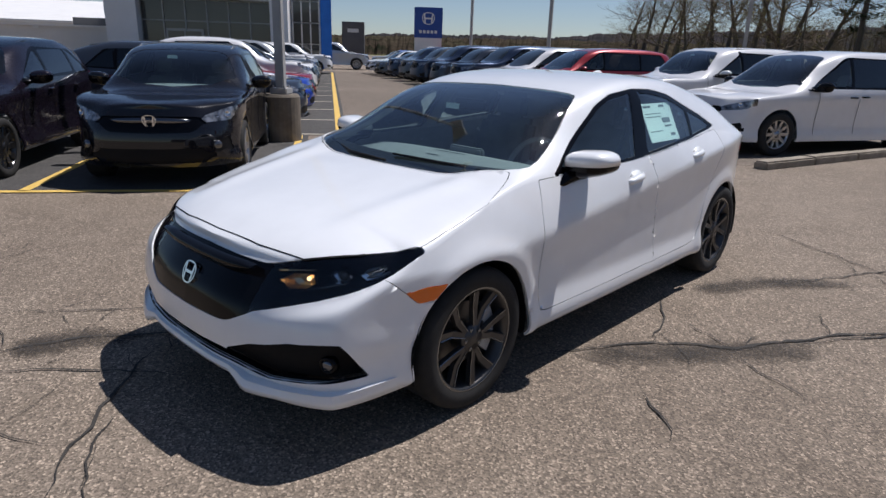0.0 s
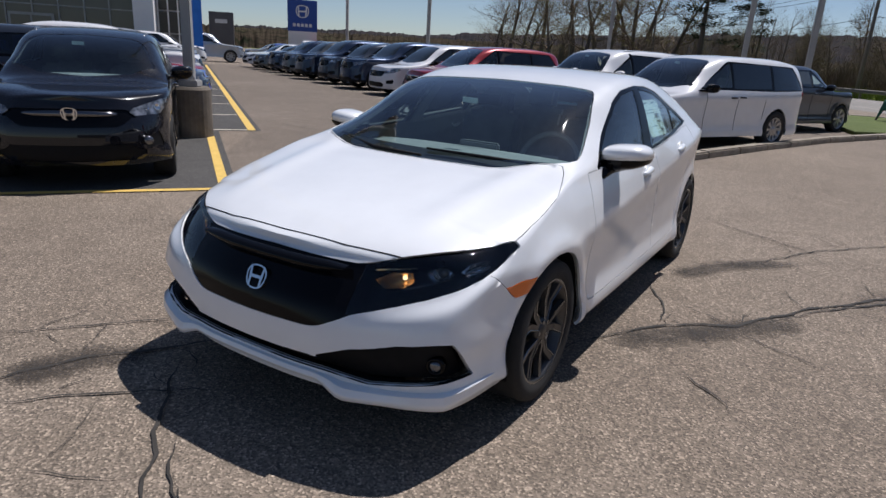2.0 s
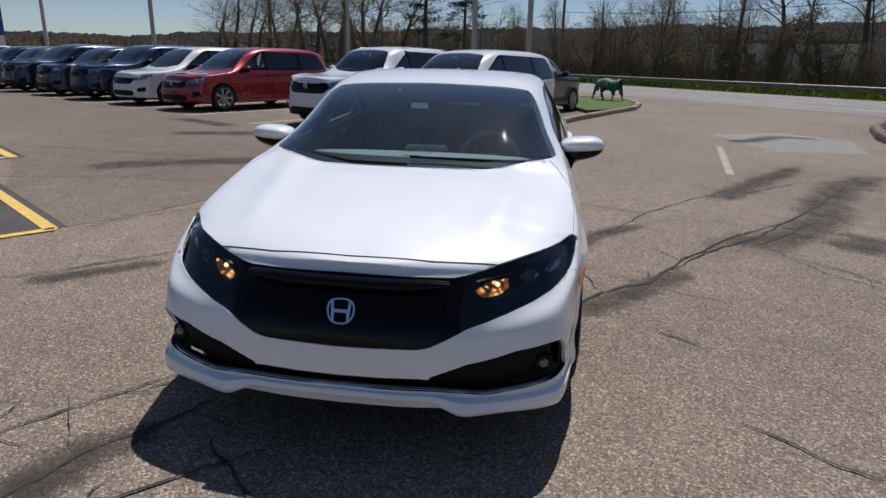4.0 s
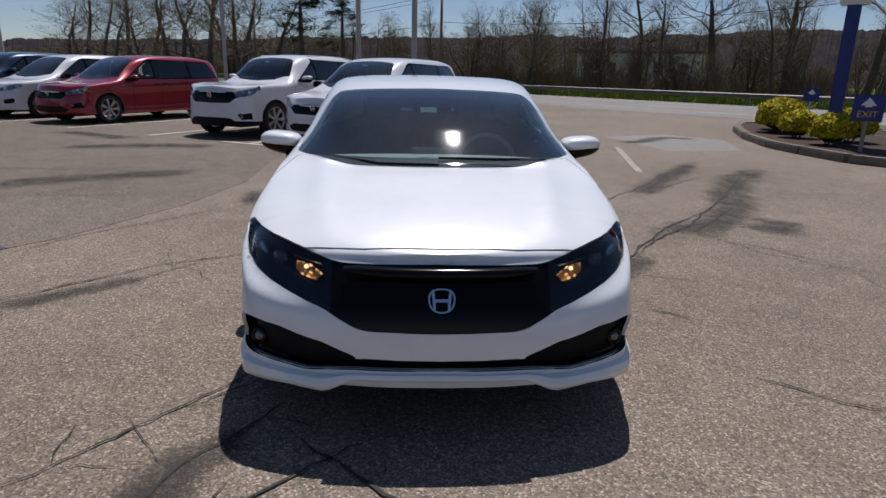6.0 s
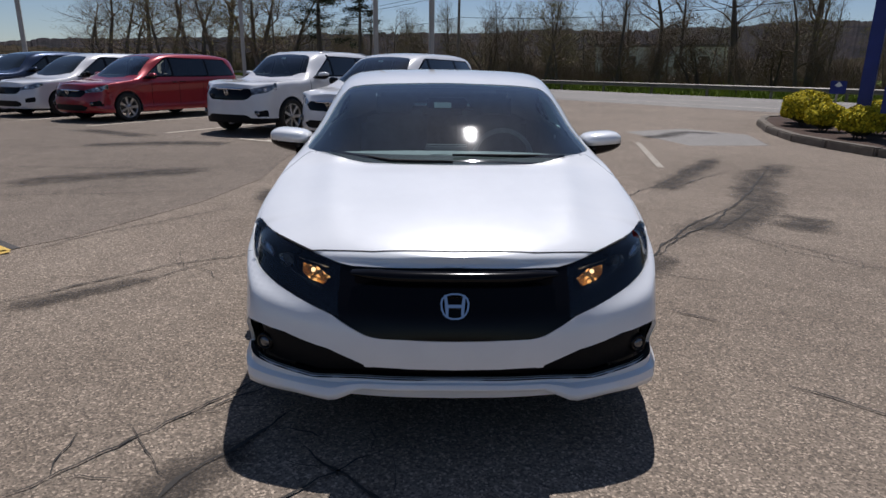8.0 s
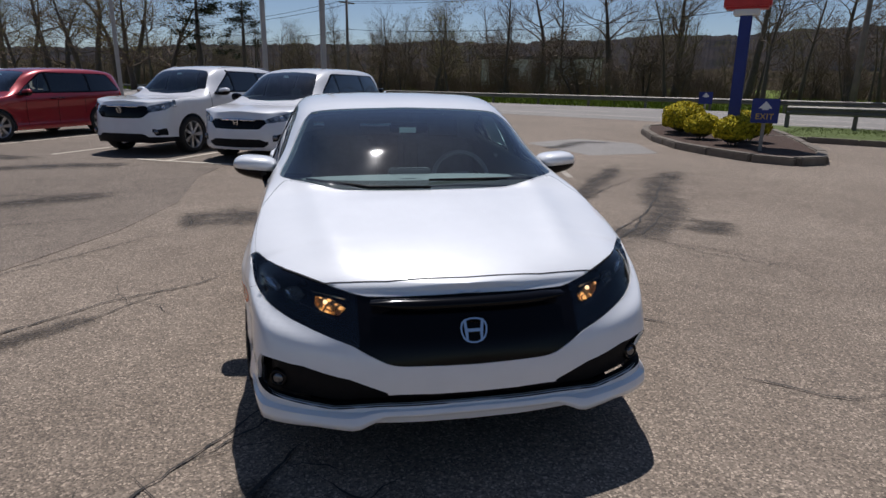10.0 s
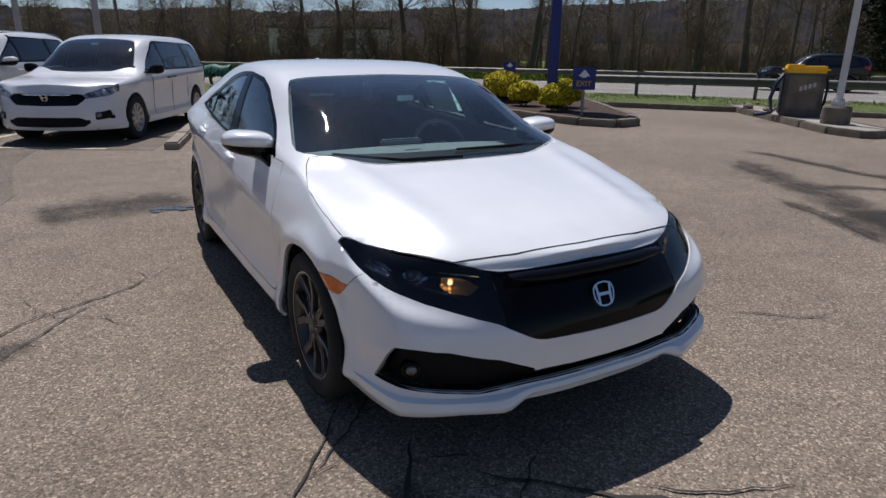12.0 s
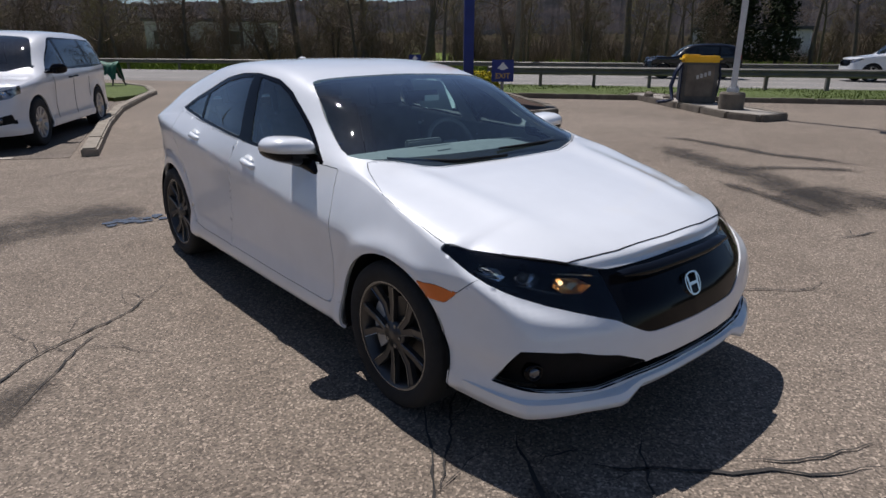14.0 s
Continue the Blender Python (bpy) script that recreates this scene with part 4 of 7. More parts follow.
M["soaked"] = soaked("soaked_stain", (0.036, 0.030, 0.025), 0.38, 0.58, 0.80)
for i, (pts, w) in enumerate([([(1.72, 1.71), (2.43, 2.67), (2.93, 3.05), (3.68, 4.09), (4.17, 5.26), (5.35, 6.91), (5.86, 7.61)], 0.36), ([(0.85, 0.62), (1.1, 0.95), (1.44, 1.34), (1.74, 1.71), (2.0, 2.1)], 0.17),
                              ([(2.4, 4.34), (3.04, 5.16), (3.66, 6.17), (4.3, 7.1), (5.16, 8.41)], 0.26), ([(3.2, 2.6), (3.94, 3.36)], 0.34), ([(7.28, 4.27), (6.6, 3.21), (6.0, 2.4), (5.6, 1.5), (4.8, 0.53), (4.43, 0.07), (4.4, -0.6)], 0.42),
                              ([(5.3, 1.0), (5.1, 0.2), (5.3, -0.8)], 0.62), ([(7.6, 4.3), (7.77, 3.71), (7.5, 2.6), (7.31, 1.99), (7.38, 1.33), (7.27, 0.2)], 0.20), ([(5.76, 1.8), (6.3, 1.47), (6.63, 1.11), (7.04, 0.54)], 0.18), ([(4.95, 1.74), (4.44, 0.65), (3.91, -0.16)], 0.16),
                              ([(-2.3, 4.0), (-1.78, 4.14), (-1.2, 4.3), (-0.5, 4.5)], 0.62), ([(4.2, 10.9), (4.97, 11.3), (6.1, 12.4), (7.0, 11.6)], 0.35), ([(-1.1, -1.45), (-0.92, -1.05), (-0.7, -0.7)], 0.17), ([(-2.75, 0.5), (-2.3, 0.88), (-1.9, 1.3)], 0.15),
                              ([(-7, 8.2), (-5, 9.0), (-3.6, 9.0)], 0.5), ([(-5.5, 9.8), (-8.5, 11.6)], 0.4), ([(-5.6, 4.4), (-4.4, 5.3), (-2.9, 6.1)], 0.4), ([(0.9, 2.0), (1.3, 2.8), (1.9, 3.4)], 0.14)]):
    stain("stain", pts, w * 1.15, 30 + i, M["soaked"], 0.0070 + 0.0001 * i)
M["puddle"] = mat("wet_film", (0.09, 0.09, 0.095), 0.16)
rnd = random.Random(19)
wet = bmesh.new()
for i in range(24):
    x, y, r = -0.70 - 0.46 * rnd.random(), 3.80 + 0.22 * rnd.random(), rnd.uniform(0.015, 0.05)
    blob = [(x + 1.5 * r * rnd.uniform(0.6, 1.3) * math.cos(a * math.pi / 4), y + r * rnd.uniform(0.6, 1.3) * math.sin(a * math.pi / 4)) for a in range(8)]
    prism(rounded(blob, 1, 0.25), 0.0090, 0.0094 + 0.00005 * i, wet)
tagged(link("puddle", wet, M["puddle"]), "small shining puddles on the damp asphalt", "puddle", kind="stuff")
slab("concrete_patch", [(4.5, 12.4), (6.3, 13.4), (7.3, 12.0), (6.7, 9.8), (5.0, 9.6)], 0.0018, M["road"], "pale worn concrete patch in the asphalt", category="patch", thick=0.01)


def kerb(name, pts, width, h, material, label, closed=False, z0=-0.02):
    """Kerb stones with rounded top, one after another along a line."""
    hold = thing(name, None, label, "kerb", kind="structure")
    dense = []
    seq = pts + [pts[0]] if closed else pts
    for (x0, y0), (x1, y1) in zip(seq, seq[1:]):
        n = max(1, round(math.hypot(x1 - x0, y1 - y0) / 1.2))
        for i in range(n):
            dense.append(((x0 + (x1 - x0) * i / n, y0 + (y1 - y0) * i / n), (x0 + (x1 - x0) * (i + 1) / n, y0 + (y1 - y0) * (i + 1) / n)))
    rnd = random.Random(len(dense))
    for (x0, y0), (x1, y1) in dense:
        ln = math.hypot(x1 - x0, y1 - y0)
        bm = bmesh.new()
        add_box(bm, 0.004, ln - 0.004, -width / 2, width / 2, z0, h + rnd.uniform(-0.008, 0.008), 0.025)
        ob = part("kerb_stone", bm, material, hold)
        ob.matrix_local = pose(x0, y0, 0, 0, 0, math.degrees(math.atan2(y1 - y0, x1 - x0)))
    return hold


kerb("kerb_row", [(-0.50, 7.95), (0.48, 11.6), (1.45, 14.7), (2.9, 18.2), (3.7, 20.0), (4.2, 22.4), (4.1, 24.6), (3.2, 26.6), (1.8, 26.4)], 0.22, 0.125, M["concrete_warm"], "long low concrete kerb with dusty worn edges")
slab("grass_island", [(2.0, 17.6), (2.75, 18.3), (3.55, 20.0), (4.05, 22.4), (3.95, 24.6), (3.1, 26.4), (1.8, 26.2), (0.9, 22.2)], 0.11, M["grass"], "small grass island inside the kerb", category="grass", thick=0.13)
ISLAND = [(8.3, 7.55), (7.85, 8.2), (7.70, 9.4), (7.68, 10.6), (8.15, 12.6), (9.0, 14.8), (10.0, 16.5), (11.5, 17.2), (13.0, 16.5), (13.2, 14.6), (11.5, 11.5), (9.75, 8.6), (8.95, 7.65)]
kerb("kerb_island", ISLAND, 0.22, 0.16, M["concrete_dark"], "dark weathered concrete kerb round a planted island", True)
slab("planting_bed", ISLAND, 0.13, M["mulch"], "dark bark mulch bed", category="mulch", thick=0.12)
kerb("kerb_verge", [at_nd(16.9, -3.0), at_nd(16.9, 40)], 0.2, 0.14, M["concrete_dark"], "low concrete kerb along the grass strip")
PUMP = [(11.45, 4.15), (12.3, 4.0), (15.3, 8.6), (15.5, 9.6), (14.8, 9.7), (11.6, 4.9)]
kerb("kerb_service", PUMP, 0.18, 0.15, M["concrete_dark"], "chipped concrete kerb of a narrow service island", True)
slab("service_island", PUMP, 0.14, M["concrete"], "stained concrete top of the service island", category="concrete", thick=0.13)


# ---- the white sedan ----
CIVIC = dict(front=0.884, base=2.70, rear=1.03, half=0.92, tyre=0.325, arch=0.362, flare=0.014, corner_lean=0.52, floor=0.235, belt=0.975, seats=(1.62, 2.45),
             plan=[(0, -0.884), (0.20, -0.878), (0.34, -0.862), (0.50, -0.832), (0.65, -0.785), (0.750, -0.738), (0.814, -0.685), (0.852, -0.60), (0.878, -0.46), (0.894, -0.30), (0.906, 0.0), (0.915, 0.45),
                   (0.922, 1.35), (0.920, 2.45), (0.890, 2.90), (0.79, 3.28), (0.65, 3.57), (0.455, 3.70), (0, 3.73)],
             shoulder=[(-0.884, 0.725), (-0.72, 0.730), (-0.62, 0.746), (-0.45, 0.768), (-0.29, 0.794), (0.0, 0.875), (0.25, 0.948), (0.45, 0.974), (0.70, 0.982), (1.0, 0.992), (1.42, 1.013), (2.0, 1.042), (2.4, 1.050), (2.8, 1.022), (3.1, 0.975), (3.3, 0.935), (3.6, 0.89), (3.73, 0.86)],
             centre=[(-0.884, 0.730), (-0.76, 0.740), (-0.70, 0.760), (-0.56, 0.808), (-0.40, 0.848), (-0.15, 0.896), (0.08, 0.934), (0.24, 0.958), (0.30, 0.990), (0.45, 1.074), (0.60, 1.156), (0.75, 1.226), (0.90, 1.278), (1.02, 1.311), (1.14, 1.340), (1.32, 1.382), (1.55, 1.412), (1.80, 1.420), (2.25, 1.385), (2.7, 1.262), (3.05, 1.125), (3.3, 1.050), (3.6, 0.99), (3.73, 0.92)],
             front_in=[(0.2, 0.0), (0.86, 0.0)],
             nose_shape=(curve([(0.2, 0.060), (0.235, 0.036), (0.30, 0.014), (0.40, 0.0), (0.485, 0.010), (0.57, 0.036), (0.64, 0.088), (0.70, 0.140), (0.75, 0.174), (0.80, 0.188), (0.90, 0.20)]),
                   curve([(-0.884, 1.0), (-0.80, 0.97), (-0.60, 0.80), (-0.45, 0.52), (-0.30, 0.22), (-0.10, 0.0), (0.3, 0.0)]),
                   curve([(0.2, 0.020), (0.33, 0.028), (0.46, 0.004), (0.58, 0.014), (0.70, 0.018), (0.75, 0.020), (0.82, 0.026)]),
                   curve([(-0.884, 0.6), (-0.70, 1.0), (-0.45, 0.9), (-0.25, 0.3), (0.05, 0.0), (0.3, 0.0)]),
                   curve([(-0.884, 0.0), (-0.82, 0.008), (-0.72, 0.034), (-0.62, 0.040), (-0.50, 0.034), (-0.38, 0.014), (-0.27, 0.004), (-0.1, 0.0), (0.3, 0.0)]),
                   curve([(-0.884, 0.50), (-0.82, 0.560), (-0.76, 0.604), (-0.70, 0.636), (-0.62, 0.684), (-0.54, 0.724), (-0.45, 0.770), (-0.34, 0.81), (0.3, 0.9)])),
             rear_in=[(0.2, 0.05), (0.3, 0.0), (0.55, 0.0), (0.75, 0.03), (0.88, 0.10), (1.05, 0.20)],
             side_in=side_profile(curve([(-0.9, 0.72), (-0.3, 0.695), (0.0, 0.695), (0.3, 0.71), (0.6, 0.737), (1.43, 0.83), (2.2, 0.918), (3.8, 1.1)]), 0.34, 0.021, 0.022, 0.45),
             cabin=(0.22, 1.10, 2.75, 3.35),
             ridges=((0.013, curve([(-0.9, 0.44), (0.5, 0.62)]), 0.075),))


def lamp_area(poly):
    f = poly_distance(poly)
    return lambda c: max(f(abs(c.x), c.z), c.y + 0.288) if c.y < -0.1 else None


def intake_area(poly):
    f = poly_distance(poly)
    return lambda c: max(f(abs(c.x), c.z), c.y + 0.665 - (0.487 - c.z) * 0.76) if c.y < -0.30 else None


def bent(points):
    """Straight runs through (x, y) pairs."""
    return lambda x: float(np.interp(x, [p[0] for p in points], [p[1] for p in points]))


def build_sedan():
    car = thing("sedan", pose(0.022, 0.000, 0, 0, 0, 0.55), "clean pearl white four-door sedan with black grille on cracked asphalt", "car")
    bm = body_half(CIVIC, 190, 40, 30)
    grille = [(-0.1, 0.713), (0.0, 0.713), (0.30, 0.709), (0.389, 0.709), (0.43, 0.716), (0.43, 0.545), (0.40, 0.526), (0.335, 0.494), (0.29, 0.482), (0.0, 0.478), (-0.1, 0.478)]
    lamp = [(0.389, 0.708), (0.43, 0.716), (0.47, 0.726), (0.55, 0.750), (0.60, 0.760), (0.69, 0.776), (0.78, 0.787), (0.84, 0.797), (0.87, 0.797), (0.85, 0.765), (0.838, 0.735), (0.826, 0.710), (0.808, 0.687), (0.768, 0.660), (0.69, 0.630), (0.583, 0.596), (0.52, 0.576), (0.463, 0.559), (0.40, 0.526)]
    intake = [(-0.1, 0.368), (0.0, 0.368), (0.318, 0.371), (0.35, 0.386), (0.461, 0.430), (0.547, 0.449), (0.639, 0.474), (0.70, 0.481), (0.76, 0.488), (0.80, 0.487), (0.87, 0.485), (0.87, 0.338), (0.803, 0.334), (0.637, 0.314), (0.53, 0.300), (0.45, 0.310), (0.35, 0.318), (0.0, 0.322), (-0.1, 0.322)]
    hood = [(-0.1, -0.691), (0.0, -0.691), (0.308, -0.680), (0.45, -0.656), (0.549, -0.635), (0.60, -0.597), (0.65, -0.552), (0.70, -0.502), (0.745, -0.436), (0.785, -0.366), (0.834, -0.286), (0.840, -0.20), (0.842, -0.05), (0.834, 0.10), (0.815, 0.17), (0.79, 0.25), (0.765, 0.32), (0.735, 0.372), (0.70, 0.365), (0.588, 0.284), (0.42, 0.238), (0.19, 0.226), (0.0, 0.220), (-0.1, 0.220)]
    screen = [(-0.1, 0.227), (0.0, 0.227), (0.19, 0.233), (0.42, 0.245), (0.588, 0.291), (0.70, 0.372), (0.745, 0.425), (0.764, 0.48), (0.755, 0.56), (0.687, 0.82), (0.625, 1.01), (0.592, 1.095), (0.570, 1.114), (0.40, 1.122), (0.0, 1.135), (-0.1, 1.135)]
    back = [(-0.1, 2.38), (0.0, 2.38), (0.42, 2.41), (0.50, 2.44), (0.585, 2.75), (0.60, 3.02), (0.45, 3.09), (0.0, 3.13), (-0.1, 3.13)]
    front_win = [(0.68, 1.000), (0.86, 1.095), (1.0, 1.170), (1.155, 1.246), (1.30, 1.296), (1.50, 1.322), (1.43, 1.18), (1.345, 0.995), (0.94, 0.985)]
    rear_win = [(1.60, 1.322), (1.75, 1.314), (1.92, 1.286), (2.05, 1.245), (2.15, 1.203), (2.125, 1.056), (1.49, 1.006)]
    fixed_win = [(2.185, 1.198), (2.33, 1.152), (2.45, 1.096), (2.155, 1.058)]
    frame = [(0.60, 0.972), (0.85, 1.112), (1.0, 1.192), (1.15, 1.266), (1.32, 1.320), (1.55, 1.344), (1.75, 1.338), (1.95, 1.308), (2.18, 1.226), (2.36, 1.163), (2.50, 1.094), (2.42, 1.076), (2.1, 1.038), (1.5, 0.992), (1.3, 0.978), (0.9, 0.967)]
    door_f = [(0.475, 0.96), (0.445, 0.82), (0.432, 0.70), (0.44, 0.45), (0.45, 0.345), (0.50, 0.330), (1.0, 0.330), (1.62, 0.335), (1.645, 0.37), (1.61, 0.60), (1.555, 0.82), (1.49, 0.988), (0.9, 0.963), (0.62, 0.964)]
    door_r = [(1.62, 0.335), (2.10, 0.338), (2.24, 0.355), (2.30, 0.45), (2.345, 0.60), (2.45, 0.78), (2.52, 0.92), (2.50, 1.07), (2.1, 1.034), (1.49, 0.988), (1.555, 0.82), (1.61, 0.60), (1.645, 0.37)]
    bumper_edge = [(-1.2, 0.1), (-1.2, 0.70), (-0.60, 0.70), (-0.50, 0.716), (-0.475, 0.708), (-0.385, 0.630), (-0.335, 0.586), (-0.20, 0.57), (-0.20, 0.1)]
    marker = [(-0.390, 0.633), (-0.340, 0.585), (-0.258, 0.587), (-0.196, 0.640), (-0.30, 0.645)]
    tail = [(3.14, 0.865), (3.20, 0.93), (3.30, 0.95), (3.80, 0.95), (3.80, 0.76), (3.40, 0.80)]
    cuts = [("gone", view_arch(0, 0.325, 0.362)), ("gone", view_arch(2.70, 0.325, 0.362)),
            ("marker", view_side(marker, 0.6)), ("grille", view_front(grille, -0.55)), ("hood", view_top(hood, 0.70)), ("lamp", lamp_area(lamp)), ("intake", intake_area(intake)),
            ("screen", view_top(screen, 0.88)), ("back", view_top(back, 1.0)),
            ("front_win", view_side(front_win, 0.60)), ("rear_win", view_side(rear_win, 0.60)), ("fixed_win", view_side(fixed_win, 0.60)),
            ("frame", view_side(frame, 0.60)), ("door_f", view_side(door_f, 0.6)), ("door_r", view_side(door_r, 0.6)), ("tail", view_side(tail, 0.3)),
            ("bumper", view_side(bumper_edge, -1.0, 0.74))]
    reg = skin_regions(bm, cuts)
    paint = M["white_paint"]
    part("body_shell", skin_part(reg["body"], 'both'), paint, car)
    part("hood", skin_part(reg["hood"], 'both', 0.009, 0.003), paint, car)
    # added black strip on the skin, standing in for shade inside the hood joint
    part("hood_seal", gap_strip(reg["hood"], 0.0032, 0.0012, -0.45), M["black_matt"], car, "black strip drawn as the shaded gap at the hood's front edge")
    part("front_bumper", skin_part(reg["bumper"], 'both', 0.0015), paint, car)
    part("windshield", skin_part(reg["screen"], 'both', 0.004, 0.006, -0.004), M["glass"], car, "clear windshield glass")
    part("rear_window", skin_part(reg["back"], 'both', 0.004, 0.006, -0.004), M["glass"], car)
    part("grille", skin_part(reg["grille"], 'both', 0.0, 0.0, -0.004), M["black_gloss"], car, "gloss black front grille")
    part("lower_intake", skin_part(reg["intake"], 'both', 0.001, 0.0, -0.055), M["black_matt"], car, "matt black lower air intake")
    part("intake_edge", intake_rim(reg["intake"]), M["black_matt"], car)
    for side, k in (("left", 1), ("right", -1)):
        for name, label in (("door_f", "front door"), ("door_r", "rear door")):
            door = part("door", skin_part(reg[name], side, 0.0036), paint, car)
            y0, z0 = (1.305, 0.878) if name == "door_f" else (2.115, 0.940)
            handle_parts(door, k, y0, z0, paint)
        for name in ("front_win", "rear_win", "fixed_win"):
            part("side_window", skin_part(reg[name], side, 0.001, 0.004, -0.006), M["side_glass"], car, "lightly tinted side glass")
        part("window_frame", skin_part(reg["frame"], side, 0.001, 0.01, -0.003), M["black_gloss"], car, "black window surround")
        lamp_parts(car, skin_part(reg["lamp"], side, 0.0, 0.0, -0.005), skin_part(reg["lamp"], side, 0.0, -0.088, -0.095), k)
        part("side_marker", skin_part(reg["marker"], side, 0.001, 0.01, 0.002), M["amber"], car, "orange side marker lamp")
        part("tail_lamp", skin_part(reg["tail"], side, 0.001, 0.01, 0.002), M["red_lens"], car, "red tail lamp")
        mirror_parts(car, (k * 0.79, 0.795, 1.002), paint, k, 1.04, True)
        for y in (0, 2.70):
            liner = bmesh.new()
            rows = [[liner.verts.new((k * x, y + 0.374 * math.cos(a), 0.325 + 0.374 * math.sin(a))) for x in (0.46, 0.885)] for a in [radians(-14 + 13 * q) for q in range(17)]]
            for a, b in zip(rows, rows[1:]):
                liner.faces.new((a[0], a[1], b[1], b[0])).smooth = True
            liner.faces.new([r[0] for r in rows])
            part("wheel_arch_liner", liner, M["black_matt"], car, "black wheel arch liner")
            wheel_parts(car, (k * 0.783, y, 0.325), 0.325, 0.235, "hero", k)
    roof = [f for n in ("body", "frame") for f in reg[n] if f.calc_center_median().z > 0.99 and 0.5 < f.calc_center_median().y < 3.1]
    part("headliner", skin_part(roof, 'both', 0, 0, -0.032), M["headliner"], car, "pale grey headliner and pillar trim")
    part("inner_panel", inner_shell(bm, reg, ("gone", "screen", "back", "front_win", "rear_win", "fixed_win", "intake", "lamp", "grille"), 0.022), M["interior"], car, "grey inner door and body trim")
    bm.free()
    # lip under the bumper
    lip = bmesh.new()
    rows = []
    for x, y, nx, ny in plan_path(CIVIC, 190):
        if y > -0.36:
            break
        u = abs(x)
        zt = bent([(0, 0.311), (0.345, 0.305), (0.40, 0.298), (0.45, 0.282), (0.60, 0.284), (0.80, 0.292), (0.9, 0.30)])(u)
        zl = bent([(0, 0.284), (0.345, 0.279), (0.445, 0.236), (0.60, 0.242), (0.80, 0.236), (0.9, 0.236)])(u)
        out = bent([(0, 0.008), (0.345, 0.006), (0.44, 0.028), (0.60, 0.014), (0.80, 0.002), (0.84, -0.015), (0.9, -0.03)])(u)
        rows.append([(x + nx * (out - 0.050), y + ny * (out - 0.050), zt + (0.010 if u > 0.44 else 0.002)), (x + nx * out * 0.7, y + ny * out * 0.7, zt), (x + nx * (out + 0.004), y + ny * (out + 0.004), 0.5 * (zt + zl)),
                     (x + nx * out, y + ny * out, zl), (x + nx * (out - 0.05), y + ny * (out - 0.05), zl - 0.004)])
    full = [[Vector((-a, b, c)) for a, b, c in r] for r in rows[:0:-1]] + [[Vector(p) for p in r] for r in rows]
    vs = [[lip.verts.new(p) for p in r] for r in full]
    for a, b in zip(vs, vs[1:]):
        for j in range(4):
            lip.faces.new((a[j], a[j + 1], b[j + 1], b[j])).smooth = j != 1
    bmesh.ops.recalc_face_normals(lip, faces=lip.faces[:])
    part("front_lip", lip, paint, car)
    # wing across the grille
    bar = bmesh.new()
    rows = []
    for x, y, nx, ny in plan_path(CIVIC, 190):
        if x > 0.40:
            break
        zc = curve([(0, 0.688), (0.25, 0.690), (0.40, 0.700)])(x)
        hgt = curve([(0, 0.020), (0.30, 0.018), (0.40, 0.006)])(x)
        d = 0.092
        rows.append([(x - nx * (d + 0.03), y - ny * (d + 0.03), zc + hgt), (x - nx * d, y - ny * d, zc + hgt * 0.8), (x - nx * (d - 0.012), y - ny * (d - 0.012), zc), (x - nx * d, y - ny * d, zc - hgt), (x - nx * (d + 0.03), y - ny * (d + 0.03), zc - hgt)])
    full = [[Vector((-a, b, c)) for a, b, c in r] for r in rows[:0:-1]] + [[Vector(p) for p in r] for r in rows]
    vs = [[bar.verts.new(p) for p in r] for r in full]
    for a, b in zip(vs, vs[1:]):
        for j in range(4):
            bar.faces.new((a[j], a[j + 1], b[j + 1], b[j])).smooth = True
    bmesh.ops.recalc_face_normals(bar, faces=bar.faces[:])
    part("grille_wing", bar, M["black_gloss"], car, "gloss black bar across the grille")
    emblem_parts(car, pose(0, -0.829, 0.596, -24), 0.092)
    # fog lamps
    for k in (-1, 1):
        fog = thing("fog_lamp")
        fog.parent = car
        fog.matrix_local = pose(k * 0.738, -0.672, 0.385, 90, 0, k * 22)
        bm = lathe([(0.001, 0.012), (0.014, 0.011), (0.022, 0.006), (0.025, -0.01)], 20)
        part("fog_lens", bm, M["fog_glass"], fog, "round clear fog lens", smooth=True)
        bm = lathe([(0.025, -0.02), (0.025, 0.008), (0.034, 0.008), (0.040, -0.02)], 20)
        part("fog_ring", bm, M["black_gloss"], fog, smooth=True)
    # wipers and cowl
    part("cowl", cowl_mesh(), M["black_matt"], car, "black cowl panel under the windshield")
    for pts in ([(0.62, 0.385), (0.38, 0.345), (0.02, 0.325)], [(0.02, 0.268), (-0.30, 0.295), (-0.62, 0.41)]):
        bm = bmesh.new()
        zc = curve(CIVIC["centre"])
        p3 = [Vector((x, y - 0.03, zc(y - 0.03) - 0.055 * (x / 0.7) ** 2 - 0.01 + 0.02)) for x, y in pts]
        tube(bm, p3, [0.008, 0.010, 0.006], 6)
        part("wiper", bm, M["black_matt"], car, smooth=True)
    cabin_parts(car, CIVIC)
    part("rear_mirror", box(-0.12, 0.12, 0.90, 0.925, 1.195, 1.255, 0.01), M["black_matt"], car, "inside mirror")
    part("mirror_tag", box(-0.075, 0.025, 0.790, 0.793, 1.206, 1.236), M["paper"], car, "white paper tag at the windshield")
    # price sheet in the rear side window
    sheet = new("window_sticker")
    sheet.parent = car
    sheet.matrix_local = Matrix(((0.45, 0, 0.893, 0.775), (0.0, 1, 0, 1.79), (-0.893, 0, 0.45, 1.145), (0, 0, 0, 1)))
    bm = bmesh.new()
    add_box(bm, -0.125, 0.115, -0.19, 0.19, -0.001, 0.001)
    part("sheet", bm, M["paper"], sheet, "pale green printed price sheet")
